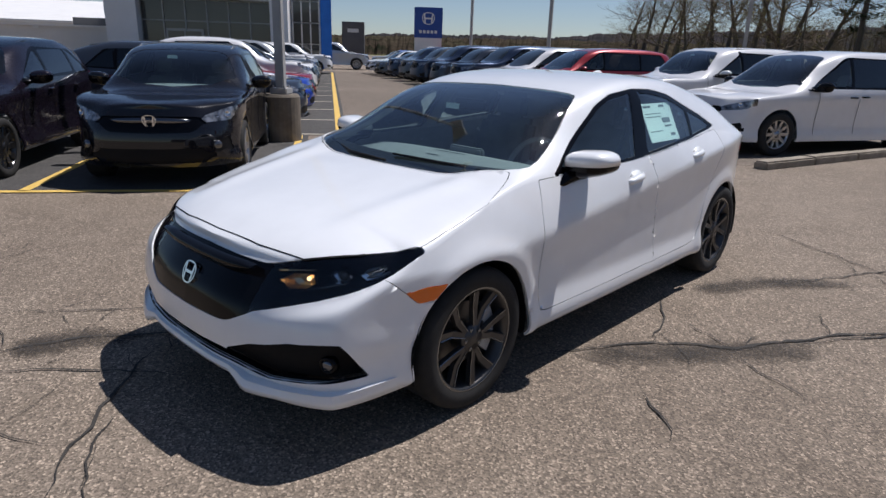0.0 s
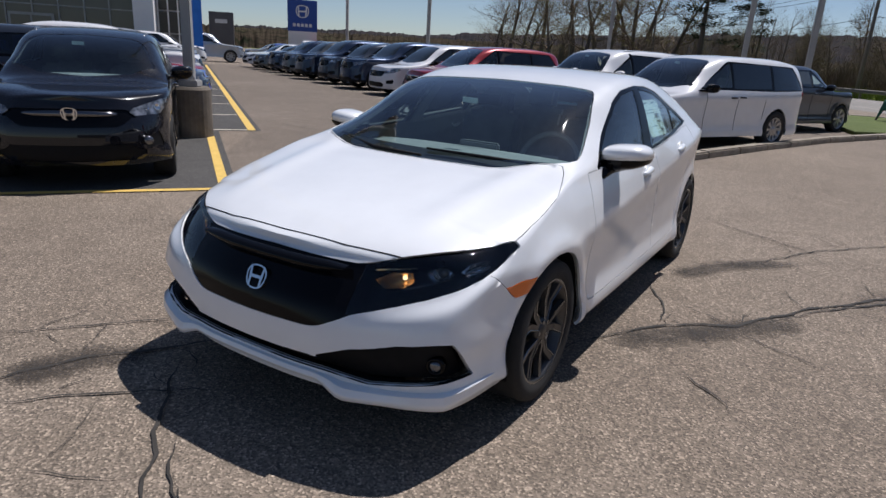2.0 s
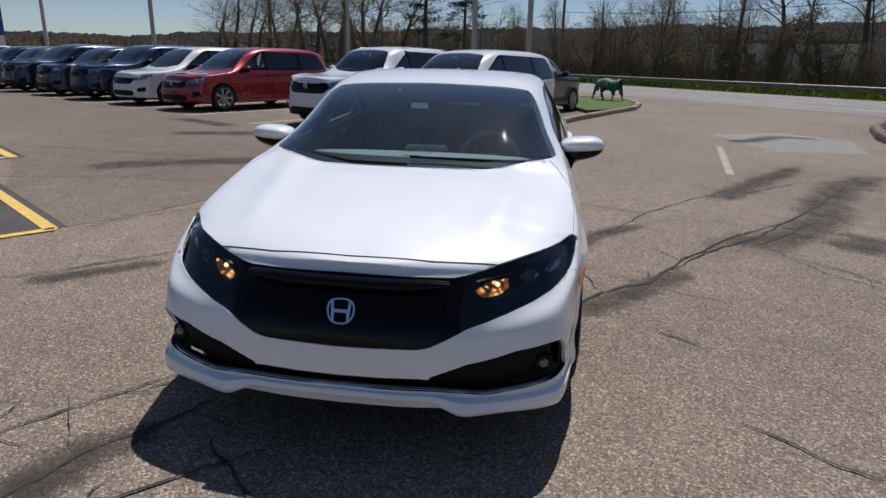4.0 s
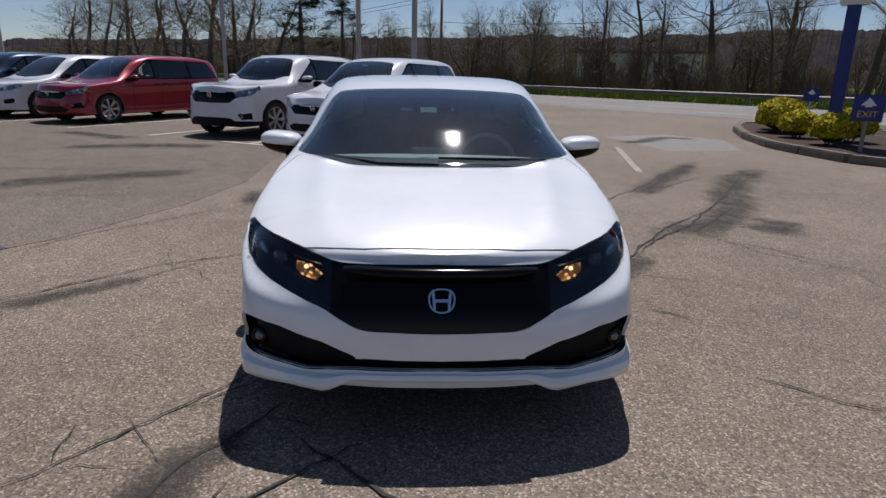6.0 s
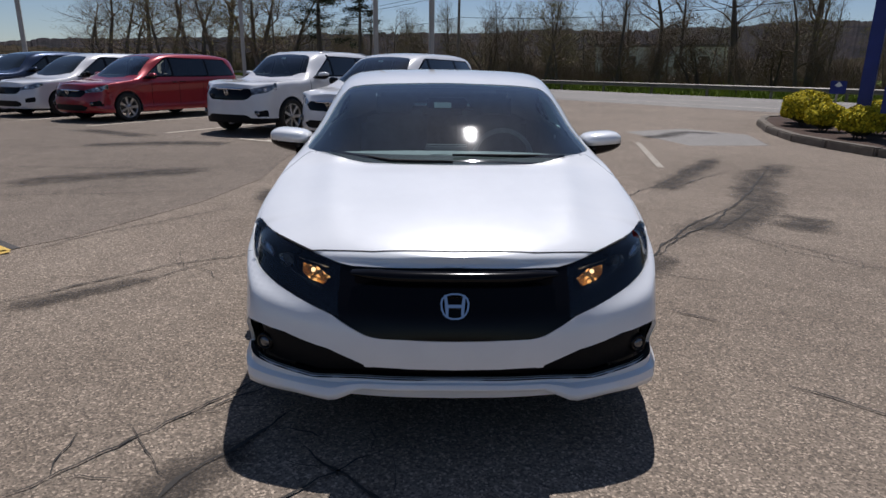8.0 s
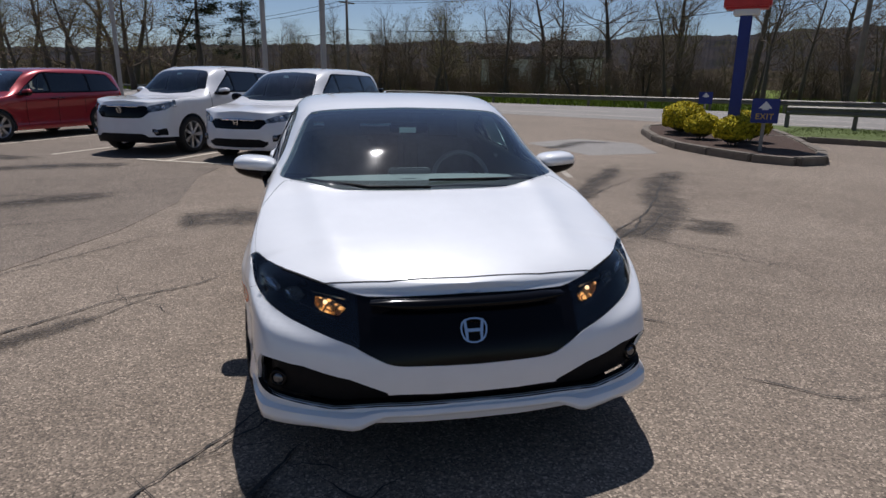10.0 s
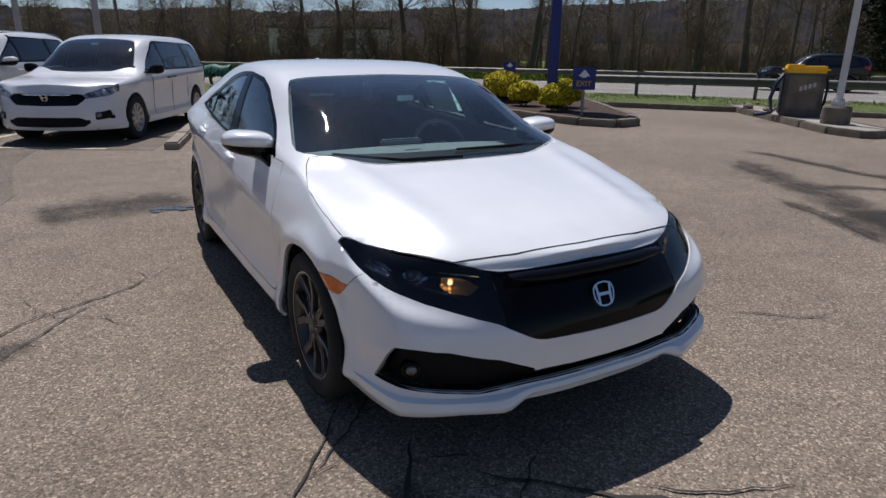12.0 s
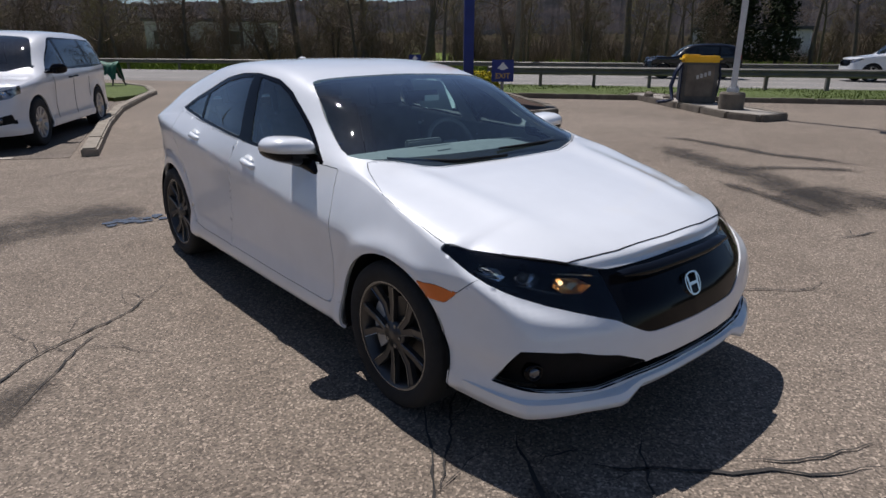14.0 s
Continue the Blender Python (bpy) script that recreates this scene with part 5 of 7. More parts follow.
    for x, y, a, b in ((-0.105, -0.12, 0.012, 0.09), (-0.105, 0.07, 0.014, 0.07), (-0.015, 0.08, 0.03, 0.10), (0.022, 0.09, 0.010, 0.09), (0.078, 0.12, 0.018, 0.06), (-0.06, -0.06, 0.004, 0.20), (-0.04, -0.06, 0.004, 0.20), (0.05, -0.08, 0.004, 0.16)):
        part("print_bar", box(x - a / 2, x + a / 2, y - b / 2, y + b / 2, 0.001, 0.0025), M["ink"], sheet)
    part("roof_fin", fin_mesh(), paint, car, smooth=True)
    for ob in car.children:
        if ob.name.split(".")[0] in ("windshield", "side_window", "rear_window"):
            ob.visible_shadow = False
    return car


def gap_strip(faces, half, lift, far):
    """A narrow strip laid on the front edge of a panel of the half skin, on both sides, to draw its joint as a dark
    line.
    """
    owner = {}
    for f in faces:
        for e in f.edges:
            owner.setdefault(e, []).append(f)
    bm = bmesh.new()
    for e, fs in owner.items():
        a, b = (v.co for v in e.verts)
        if len(fs) > 1 or max(abs(a.x), abs(b.x)) < 1e-3 or max(a.y, b.y) > far:
            continue
        n = fs[0].normal
        side = n.cross(b - a).normalized() * half
        for k in (1, -1):
            ring = [p + n * lift + d for p, d in ((a, side), (b, side), (b, -side), (a, -side))]
            bm.faces.new([bm.verts.new((p.x * k, p.y, p.z)) for p in ring])
    return bm


def intake_rim(faces):
    """The short wall round the lower intake."""
    count = {}
    for f in faces:
        for e in f.edges:
            count[e] = count.get(e, 0) + 1
    bm = bmesh.new()
    for k in (1, -1):
        for e, n in count.items():
            if n == 1 and max(abs(v.co.x) for v in e.verts) > 1e-3:
                a, b = (Vector((v.co.x * k, v.co.y, v.co.z)) for v in e.verts)
                inn = Vector((0, 0.058, 0))
                bm.faces.new([bm.verts.new(p) for p in (a, b, b + inn, a + inn)])
    return bm


def handle_parts(door, k, y, z, paint):
    bm = bmesh.new()
    x = 0.902
    tube(bm, [Vector((k * (x - 0.012), y - 0.085, z - 0.012)), Vector((k * (x + 0.010), y - 0.06, z - 0.006)), Vector((k * (x + 0.011), y + 0.05, z + 0.008)), Vector((k * (x - 0.012), y + 0.095, z + 0.012))], [0.013, 0.016, 0.017, 0.013], 8)
    part("door_handle", bm, paint, door, smooth=True)
    bm = lathe([(0.001, 0.0), (0.05, 0.002), (0.058, 0.004)], 20, 'X', None, (0, 0, 0))
    bmesh.ops.transform(bm, matrix=Matrix.Translation((k * (x - 0.010), y, z)) @ Matrix.Diagonal((k, 1.25, 0.85, 1)), verts=bm.verts[:])
    part("handle_cup", bm, paint, door, smooth=True)


def lamp_parts(car, lens, back, k):
    lamp = thing("headlight")
    lamp.parent = car
    part("housing", back, M["black_gloss"], lamp, "black headlamp housing", smooth=False)
    part("lens", lens, M["lens"], lamp, "clear headlamp lens")

    def at(u, z, back=0.03):
        """A place inside the lamp, u from its inner to its outer end."""
        y = curve([(0.45, -0.725), (0.55, -0.660), (0.65, -0.590), (0.74, -0.500), (0.80, -0.420), (0.84, -0.330)])(u)
        return Vector((k * u, y + back, z))

    def bowl(outline, deep, shrink, material, label):
        """A faceted reflector: an outline in (u, z) drawn back to a smaller one."""
        bm = bmesh.new()
        mu, mz = sum(p[0] for p in outline) / len(outline), sum(p[1] for p in outline) / len(outline)
        rings = [[bm.verts.new(at(mu + (u - mu) * f, mz + (z - mz) * f, b)) for u, z in outline] for f, b in ((1.0, 0.022), (0.5 * (1 + shrink), 0.022 + 0.7 * deep), (shrink, 0.022 + deep))]
        n = len(outline)
        for a, b in zip(rings, rings[1:]):
            for i in range(n):
                bm.faces.new((a[i], a[(i + 1) % n], b[(i + 1) % n], b[i]))
        bm.faces.new(rings[-1])
        return part("reflector", bm, material, lamp, label)
    bowl([(0.470, 0.660), (0.520, 0.690), (0.585, 0.692), (0.590, 0.655), (0.560, 0.632), (0.500, 0.625)], 0.045, 0.45, M["bulb"], "golden faceted turn signal reflector")
    bowl([(0.625, 0.690), (0.650, 0.712), (0.685, 0.712), (0.702, 0.690), (0.690, 0.666), (0.650, 0.660)], 0.030, 0.6, M["chrome"], "chrome low beam bowl round the projector")
    bowl([(0.722, 0.698), (0.745, 0.726), (0.782, 0.738), (0.788, 0.722), (0.772, 0.692), (0.738, 0.676)], 0.020, 0.5, M["chrome"], "chrome faceted outer reflector")
    # thin rails along the lamp
    for pts, r, m in (([(0.475, 0.700), (0.53, 0.705), (0.60, 0.712)], 0.0035, M["bulb"]), ([(0.745, 0.690), (0.775, 0.697), (0.795, 0.712)], 0.004, M["alloy"]), ([(0.50, 0.606), (0.60, 0.638), (0.70, 0.668)], 0.004, M["lamp_dark"])):
        part("trim_bar", tube(bmesh.new(), [at(u, z, 0.016) for u, z in pts], [r] * len(pts), 6), m, lamp, smooth=True)
    bm = bmesh.new()
    bmesh.ops.create_uvsphere(bm, u_segments=16, v_segments=10, radius=0.024)
    ob = part("projector", bm, M["lens_ball"], lamp, "round glass projector", smooth=True)
    ob.matrix_local = Matrix.Translation(at(0.662, 0.688, 0.052))
    bm = bmesh.new()
    bmesh.ops.create_uvsphere(bm, u_segments=12, v_segments=8, radius=0.009)
    ob = part("bulb", bm, M["lit_bulb"], lamp, "small lit amber bulb", smooth=True)
    ob.matrix_local = Matrix.Translation(at(0.548, 0.664, 0.050))


def cowl_mesh():
    bm = bmesh.new()
    zc = curve(CIVIC["centre"])
    zs = curve(CIVIC["shoulder"])
    rows = []
    for i in range(25):
        x = -0.70 + 1.40 * i / 24
        u = abs(x) / 0.7
        y = 0.230 + 0.15 * u ** 2.2
        z = zc(0.23) - 0.006 - 0.004 * u ** 2
        rows.append([bm.verts.new((x, y - 0.012, z - 0.004)), bm.verts.new((x, y + 0.03, z + 0.008)), bm.verts.new((x, y + 0.12, z + 0.038))])
    for a, b in zip(rows, rows[1:]):
        for j in range(2):
            bm.faces.new((a[j], b[j], b[j + 1], a[j + 1]))
    return bm


def fin_mesh():
    bm = bmesh.new()
    bmesh.ops.create_uvsphere(bm, u_segments=12, v_segments=8, radius=1)
    for v in bm.verts:
        v.co = Vector((v.co.x * 0.02, 2.28 + v.co.y * 0.09 + 0.05 * max(0, v.co.z), 1.375 + max(-0.02, v.co.z * 0.045)))
    return bm


build_sedan()


# ---- the other vehicles ----
M["dark_glass"] = mat("dark_vehicle_glass", (0.014, 0.018, 0.020), 0.03, spec=0.95)
PAINTS = dict(black=car_paint("black_paint", (0.006, 0.006, 0.009), 0.0, 0.25), plum=car_paint("dark_plum_paint", (0.012, 0.009, 0.016), 0.2, 0.25), white=car_paint("white_paint", (0.76, 0.76, 0.77)),
              red=car_paint("deep_red_paint", (0.30, 0.010, 0.018), 0.3, 0.28), navy=car_paint("dark_blue_paint", (0.020, 0.034, 0.070), 0.4, 0.28), blue=car_paint("bright_blue_paint", (0.012, 0.055, 0.42), 0.3, 0.28),
              grey=car_paint("steel_grey_paint", (0.085, 0.095, 0.105), 0.5, 0.3), silver=car_paint("silver_paint", (0.42, 0.44, 0.46), 0.6, 0.3), slate=car_paint("slate_paint", (0.040, 0.050, 0.070), 0.4, 0.28))


def make_spec(base, front, rear, half, H, nose, hood, belt, cowl, ws_top, roof_end, tyre, lean=0.2, floor=0.24, corner=1.0, crease=None):
    b = base + rear
    ck = crease if crease else belt - 0.17
    return dict(front=front, base=base, rear=rear, half=half, tyre=tyre, arch=tyre * 1.14, floor=floor, belt=belt, corner=corner, flare=0.02, height=H, nose=nose, hoodz=hood, cowl=cowl, ws_top=ws_top, roof_end=roof_end, lean=lean,
                shoulder=[(-front, nose), (-front + 0.14, nose + 0.01), (-0.2, nose + 0.10), (cowl, belt - 0.07), (cowl + 0.5, belt - 0.02), (base * 0.5, belt), (base, belt + 0.045), (b - 0.35, belt + 0.05), (b, belt)],
                centre=[(-front, nose), (-front + 0.12, nose + 0.055), (-0.3, hood - 0.06), (cowl, hood), (0.5 * (cowl + ws_top), 0.5 * (hood + H) + 0.02), (ws_top, H - 0.085), (ws_top + 0.5, H - 0.01), (0.5 * (ws_top + roof_end) + 0.3, H), (roof_end, H - 0.075), (roof_end + lean, H - 0.22), (b - 0.06, belt + 0.15), (b, belt)],
                corner_lean=0.6, front_in=[(0.2, 0.06), (0.3, 0.01), (0.45, 0.0), (0.6, 0.012), (nose - 0.16, 0.035), (nose, 0.11), (nose + 0.2, 0.2)], rear_in=[(0.2, 0.05), (0.35, 0.0), (0.7, 0.0), (belt, 0.06), (belt + 0.2, 0.08)],
                side_in=side_profile(lambda y: ck + 0.03 * y, 0.30, 0.03, 0.03), cabin=(cowl, ws_top, b + 1, b + 2), seats=(base * 0.58, base * 0.9))


SPECS = dict(
    crossover=make_spec(2.61, 0.86, 0.86, 0.885, 1.525, 0.840, 1.00, 1.03, 0.36, 1.10, 2.75, 0.333, 0.45),
    suv=make_spec(2.72, 0.93, 1.02, 0.94, 1.70, 0.98, 1.10, 1.14, 0.42, 1.20, 3.15, 0.36, 0.35),
    big_suv=make_spec(2.82, 0.96, 1.16, 0.99, 1.79, 1.02, 1.17, 1.20, 0.46, 1.22, 3.55, 0.378, 0.22, 0.28),
    minivan=make_spec(3.0, 1.0, 1.20, 0.99, 1.74, 0.88, 1.07, 1.10, 0.20, 1.22, 3.75, 0.362, 0.25),
    saloon=make_spec(2.72, 0.95, 1.10, 0.91, 1.45, 0.76, 0.93, 0.98, 0.42, 1.35, 2.45, 0.325, 0.55),
    truck=make_spec(3.65, 0.98, 1.15, 1.0, 1.86, 1.02, 1.20, 1.28, 0.50, 1.15, 1.85, 0.40, 0.25, 0.34))
s = SPECS["saloon"]
s["centre"] = s["centre"][:8] + [(2.45, 1.36), (2.95, 1.16), (3.3, 1.06), (3.7, 1.03), (3.82, 0.98)]
s = SPECS["truck"]
s["centre"] = s["centre"][:6] + [(1.45, 1.85), (1.80, 1.84), (2.05, 1.72), (2.16, 1.33), (2.4, 1.31), (4.7, 1.31), (4.8, 1.28)]


def build_car(kind, name, m, paint, label, style="alloy", near=True, clad=False, category="car", group=""):
    s = SPECS[kind]
    car = thing(name, m, label, category, group)
    w, b, nz, H, belt, cowl, wt, re = s["half"], s["base"] + s["rear"], s["nose"], s["height"], s["belt"], s["cowl"], s["ws_top"], s["roof_end"]
    fr = s["front"]
    bm = body_half(s, 84 if near else 56, 12 if near else 8, 18 if near else 12)
    tz = H - 0.145
    mid = s["base"] * 0.5 + 0.16
    screen = [(-0.1, cowl + 0.02), (0.0, cowl + 0.02), (0.5 * w, cowl + 0.08), (0.80 * w, cowl + 0.26), (0.68 * w, 0.5 * (cowl + wt) + 0.18), (0.60 * w, wt - 0.10), (0.50 * w, wt - 0.05), (0.0, wt - 0.01), (-0.1, wt - 0.01)]
    slope = (tz - belt) * 1.45

    def pane(y0, y1, first=False, last=False):
        zt0, zt1 = tz, tz
        lo = belt + 0.035
        a = (y0 + (slope if first else 0.03), tz - (0.05 if first else 0))
        c = (y1 - (0.30 if last and kind != "truck" else 0.0), tz - (0.035 if last else 0))
        return [(y0, lo), a, c, (y1, lo + 0.02)]
    ends = dict(crossover=[mid, 2.35, 2.85], suv=[mid, 2.55, 3.25], big_suv=[mid, 2.65, 3.65], minivan=[mid - 0.15, 2.75, 3.85], saloon=[mid, 2.35], truck=[1.85])[kind]
    if kind == "saloon":
        tz = H - 0.10
    y0 = cowl + 0.44
    panes = []
    for i, y1 in enumerate(ends):
        panes.append(pane(y0, y1 - 0.025, i == 0, i == len(ends) - 1))
        y0 = y1 + 0.025
    gx, g0, g1 = {"crossover": (0.48, 0.61, 0.775), "suv": (0.55, 0.72, 0.94), "big_suv": (0.55, 0.74, 0.98), "minivan": (0.52, 0.62, 0.80), "saloon": (0.45, 0.50, 0.70), "truck": (0.6, 0.70, 1.0)}[kind]
    grille = [(-0.1, g1), (gx, g1 - 0.005), (gx + 0.06, g0 + 0.10), (gx - 0.06, g0), (-0.1, g0 - 0.01)]
    lamp = [(gx + 0.01, g1 - 0.01), (0.80 * w, nz + 0.0), (0.945 * w, nz + 0.035), (0.955 * w, nz - 0.03), (0.86 * w, nz - 0.12), (gx + 0.05, g0 + 0.10)]
    intake = [(-0.1, 0.44), (0.50, 0.44), (0.62, 0.36), (0.52, 0.29), (-0.1, 0.28)]
    fog = [(0.68 * w, 0.50), (0.86 * w, 0.55), (0.88 * w, 0.42), (0.72 * w, 0.40)]
    tail = [(b - 0.42, belt - 0.06), (b - 0.40, belt + 0.02), (b + 0.2, belt + 0.10), (b + 0.2, belt - 0.16), (b - 0.2, belt - 0.14)]
    cuts = [("gone", view_arch(0, s["tyre"], s["arch"])), ("gone", view_arch(s["base"], s["tyre"], s["arch"])), ("screen", view_top(screen, s["hoodz"] - 0.12))]
    cuts += [("pane%d" % i, view_side(p, 0.55 * w)) for i, p in enumerate(panes)]
    first, last = panes[0], panes[-1]
    band = [(first[0][0] - 0.05, first[0][1] - 0.03), (first[1][0] - 0.02, first[1][1] + 0.035), (first[2][0], tz + 0.03), (last[2][0] + 0.02, last[2][1] + 0.03), (last[3][0] + 0.05, last[3][1] - 0.02), (last[0][0], last[0][1] - 0.03)]
    cuts.append(("band", view_side(band, 0.55 * w)))
    cuts += [("grille", view_front(grille, -fr + 0.5)), ("lamp", view_front(lamp, -0.25)), ("intake", view_front(intake, -fr + 0.5)), ("fog", view_front(fog, -fr + 0.7)), ("tail", view_side(tail, 0.3))]
    if clad:
        cuts.append(("clad", view_side([(-2, 0.1), (-2, 0.40), (-0.5, 0.37), (0.6, 0.36), (s["base"] - 0.5, 0.36), (s["base"] + 0.5, 0.40), (b + 1, 0.40), (b + 1, 0.1)], -1.0)))
    reg = skin_regions(bm, cuts)
    glassy = M["dark_glass"]
    part("body_shell", skin_part(reg["body"], 'both', 0.0), paint, car)
    ws = part("windshield", skin_part(reg["screen"], 'both', 0.0, 0.0, -0.003), M["glass"] if near else glassy, car, "tinted windshield")
    ws.visible_shadow = not near
    for key, nm, mt, lb in (("grille", "grille", M["black_gloss"], "black front grille"), ("intake", "lower_intake", M["black_matt"], ""), ("clad", "lower_cladding", M["black_matt"], "black plastic cladding")):
        if reg.get(key):
            part(nm, skin_part(reg[key], 'both', 0.0, 0.0, -0.012), mt, car, lb)
    for side in ("left", "right"):
        k = 1 if side == "left" else -1
        for i in range(len(panes)):
            if reg.get("pane%d" % i):
                pane_ob = part("side_window", skin_part(reg["pane%d" % i], side, 0.0, 0.0 if near else 0.008, -0.006), (M["side_glass"] if i == 0 else M["glass_dark"]) if near else glassy, car)
                pane_ob.visible_shadow = not near or i > 0
        if reg.get("band"):
            part("window_surround", skin_part(reg["band"], side, 0.0, 0.0, -0.002), M["black_gloss"], car, "black window surround")
        if reg.get("lamp"):
            lamp_ob = part("headlight", skin_part(reg["lamp"], side, 0.0, 0.006, 0.0), M["head_lens"], car, "clear headlight with dark bezel")
            order = sorted(reg["lamp"], key=lambda f: f.calc_center_median().x)
            for u, rad in ((0.30, 0.030), (0.62, 0.034)) if near else ((0.45, 0.05),):
                f = order[int(u * (len(order) - 1))]
                zs_ = [g.calc_center_median().z for g in order if abs(g.calc_center_median().x - f.calc_center_median().x) < 0.05]
                c, nn = f.calc_center_median(), f.normal
                c.z = sum(zs_) / len(zs_)
                bm2 = lathe([(0.001, 0.001), (rad * 0.45, 0.002), (rad * 0.85, 0.006), (rad, 0.010), (rad * 1.1, 0.004)], 14)
                ob = part("lamp_bowl", bm2, M["chrome"], lamp_ob, "bright lamp bowl", smooth=True)
                d = Vector((nn.x * k, nn.y, nn.z))
                ob.matrix_local = Matrix.Translation((c.x * k + d.x * 0.004, c.y + d.y * 0.004, c.z)) @ d.to_track_quat('Z', 'Y').to_matrix().to_4x4()
        if reg.get("fog"):
            part("fog_surround", skin_part(reg["fog"], side, 0.0, 0.006, -0.008), M["black_matt"], car)
        if reg.get("tail"):
            part("tail_lamp", skin_part(reg["tail"], side, 0.0, 0.006, 0.002), M["red_lens"], car, "red tail lamp")
        mirror_parts(car, (k * (w - 0.03), cowl + 0.52, belt + 0.02), paint if paint is not PAINTS["white"] or kind != "minivan" else M["black_gloss"], k, 1.05)
        for y in (0, s["base"]):
            wheel_parts(car, (k * (w - 0.125), y, s["tyre"]), s["tyre"], 0.225, style, k)
        if near:
            for y, z in ((s["base"] * 0.5 + 0.02, belt - 0.13), (s["base"] * 0.5 + (0.28 if kind == "minivan" else 0.9), belt - 0.12)):
                part("door_handle", tube(bmesh.new(), [Vector((k * (w - 0.02), y - 0.09, z)), Vector((k * (w + 0.02), y - 0.06, z)), Vector((k * (w + 0.02), y + 0.06, z)), Vector((k * (w - 0.02), y + 0.09, z))], [0.014] * 4, 6), paint if kind != "minivan" else M["black_gloss"], car, smooth=True)
            if kind in ("big_suv", "suv", "crossover"):
                zr = H - 0.045
                part("roof_rail", tube(bmesh.new(), [Vector((k * 0.63 * w, wt + 0.1, zr - 0.06)), Vector((k * 0.66 * w, wt + 0.35, zr)), Vector((k * 0.66 * w, re - 0.3, zr)), Vector((k * 0.64 * w, re + 0.05, zr - 0.05))], [0.012, 0.016, 0.016, 0.012], 6), M["alloy"], car, smooth=True)
    part("inner_panel", inner_shell(bm, reg, ("gone", "screen", "pane0", "pane1", "pane2") if near else ("gone",), 0.03), M["seat"] if near else M["black_matt"], car)
    if near:
        cabin_parts(car, s, False)
    bm.free()
    if near:
        for k in (-1, 1):
            fog_ob = part("fog_light", lathe([(0.001, 0.012), (0.03, 0.010), (0.042, 0.0), (0.05, -0.02)], 16), M["fog_glass"], car, "round fog light", smooth=True)
            fog_ob.matrix_local = pose(k * 0.745 * w, -fr + 0.125, 0.475, 90, 0, k * 28)
        for y in (s["base"] * 0.5 - 0.75, s["base"] * 0.5 + 0.16, s["base"] * 0.5 + 1.02):
            for k in (-1, 1):
                zz = (0.36, 0.55, belt - 0.16, belt + 0.02)
                pts = [Vector((k * (w - s["side_in"](y, z, belt) - 0.0005), y, z)) for z in zz]
                part("door_seam", tube(bmesh.new(), pts, [0.0035] * 4, 4, False), M["black_matt"], car)
        zb = g1 - 0.045 if kind == "crossover" else 0.5 * (g0 + g1) + 0.03
        emblem_parts(car, pose(0, -fr - 0.012 + curve(s["front_in"])(zb), zb, 12), 0.12 if kind == "crossover" else 0.10)
        bm = bmesh.new()
        tube(bm, [Vector((x, -fr + curve(s["front_in"])(g1 - 0.02) - 0.004 + 0.16 * (x / 0.6) ** 2, g1 - (0.045 if kind == "crossover" else 0.015) - 0.02 * abs(x))) for x in (-gx, -gx * 0.6, -0.2, 0, 0.2, gx * 0.6, gx)], [0.018, 0.03, 0.034, 0.034, 0.034, 0.03, 0.018] if kind == "crossover" else [0.012, 0.02, 0.022, 0.022, 0.022, 0.02, 0.012], 8)
        part("grille_bar", bm, M["dark_chrome"] if kind == "crossover" else M["chrome"], car, "bright bar along the grille", smooth=True)
        part("dash_tag", box(-0.16, -0.04, wt - 0.16, wt - 0.155, H - 0.205, H - 0.165), M["paper"], car)
    return car


def head_lens():
    m = mat("headlight_lens", (0.22, 0.24, 0.26), 0.10, 0.6, coat=1.0)
    n = noise_tex(m, 14.0, 3, coord=object_coord(m))
    wire(m, ramp(m, n, [(0.35, (0.05, 0.052, 0.056)), (0.65, (0.45, 0.46, 0.48))]), bsdf(m).inputs["Base Color"])
    return m


M["head_lens"] = head_lens()


def facing(x, y, h):
    return pose(x, y, 0, 0, 0, math.degrees(math.atan2(h.x, -h.y)))


hx, hy = at_fl(-4.70, -1.92)
build_car("crossover", "crossover", facing(hx, hy, F2), PAINTS["black"], "glossy black compact crossover parked behind a yellow line", "alloy", True, False)
hx, hy = at_fl(-4.60, -4.5)
build_car("crossover", "crossover", facing(hx, hy, F2), PAINTS["plum"], "dark plum compact crossover with black wheels", "black", True, False)
FAR = "cars parked beyond the lamp post"
for k, (kind, col, lab) in enumerate([("crossover", "slate", "dark blue-grey SUV parked sideways behind the crossover"), ("saloon", "blue", "bright blue saloon in the bay row"), ("saloon", "red", "red saloon in the bay row"),
                                     ("suv", "white", "white SUV in the bay row"), ("saloon", "grey", "grey saloon in the bay row"), ("saloon", "navy", "dark blue saloon in the bay row"), ("suv", "silver", "silver SUV in the bay row"), ("saloon", "black", "black saloon in the bay row")]):
    x, y = at_fl(-9.75 - 2.4 * k, -1.35)
    build_car(kind, "parked_car", facing(x, y, L2), PAINTS[col], lab, "alloy", k < 2, False, "car", FAR)
ROWG = "row of parked vehicles behind the kerb"
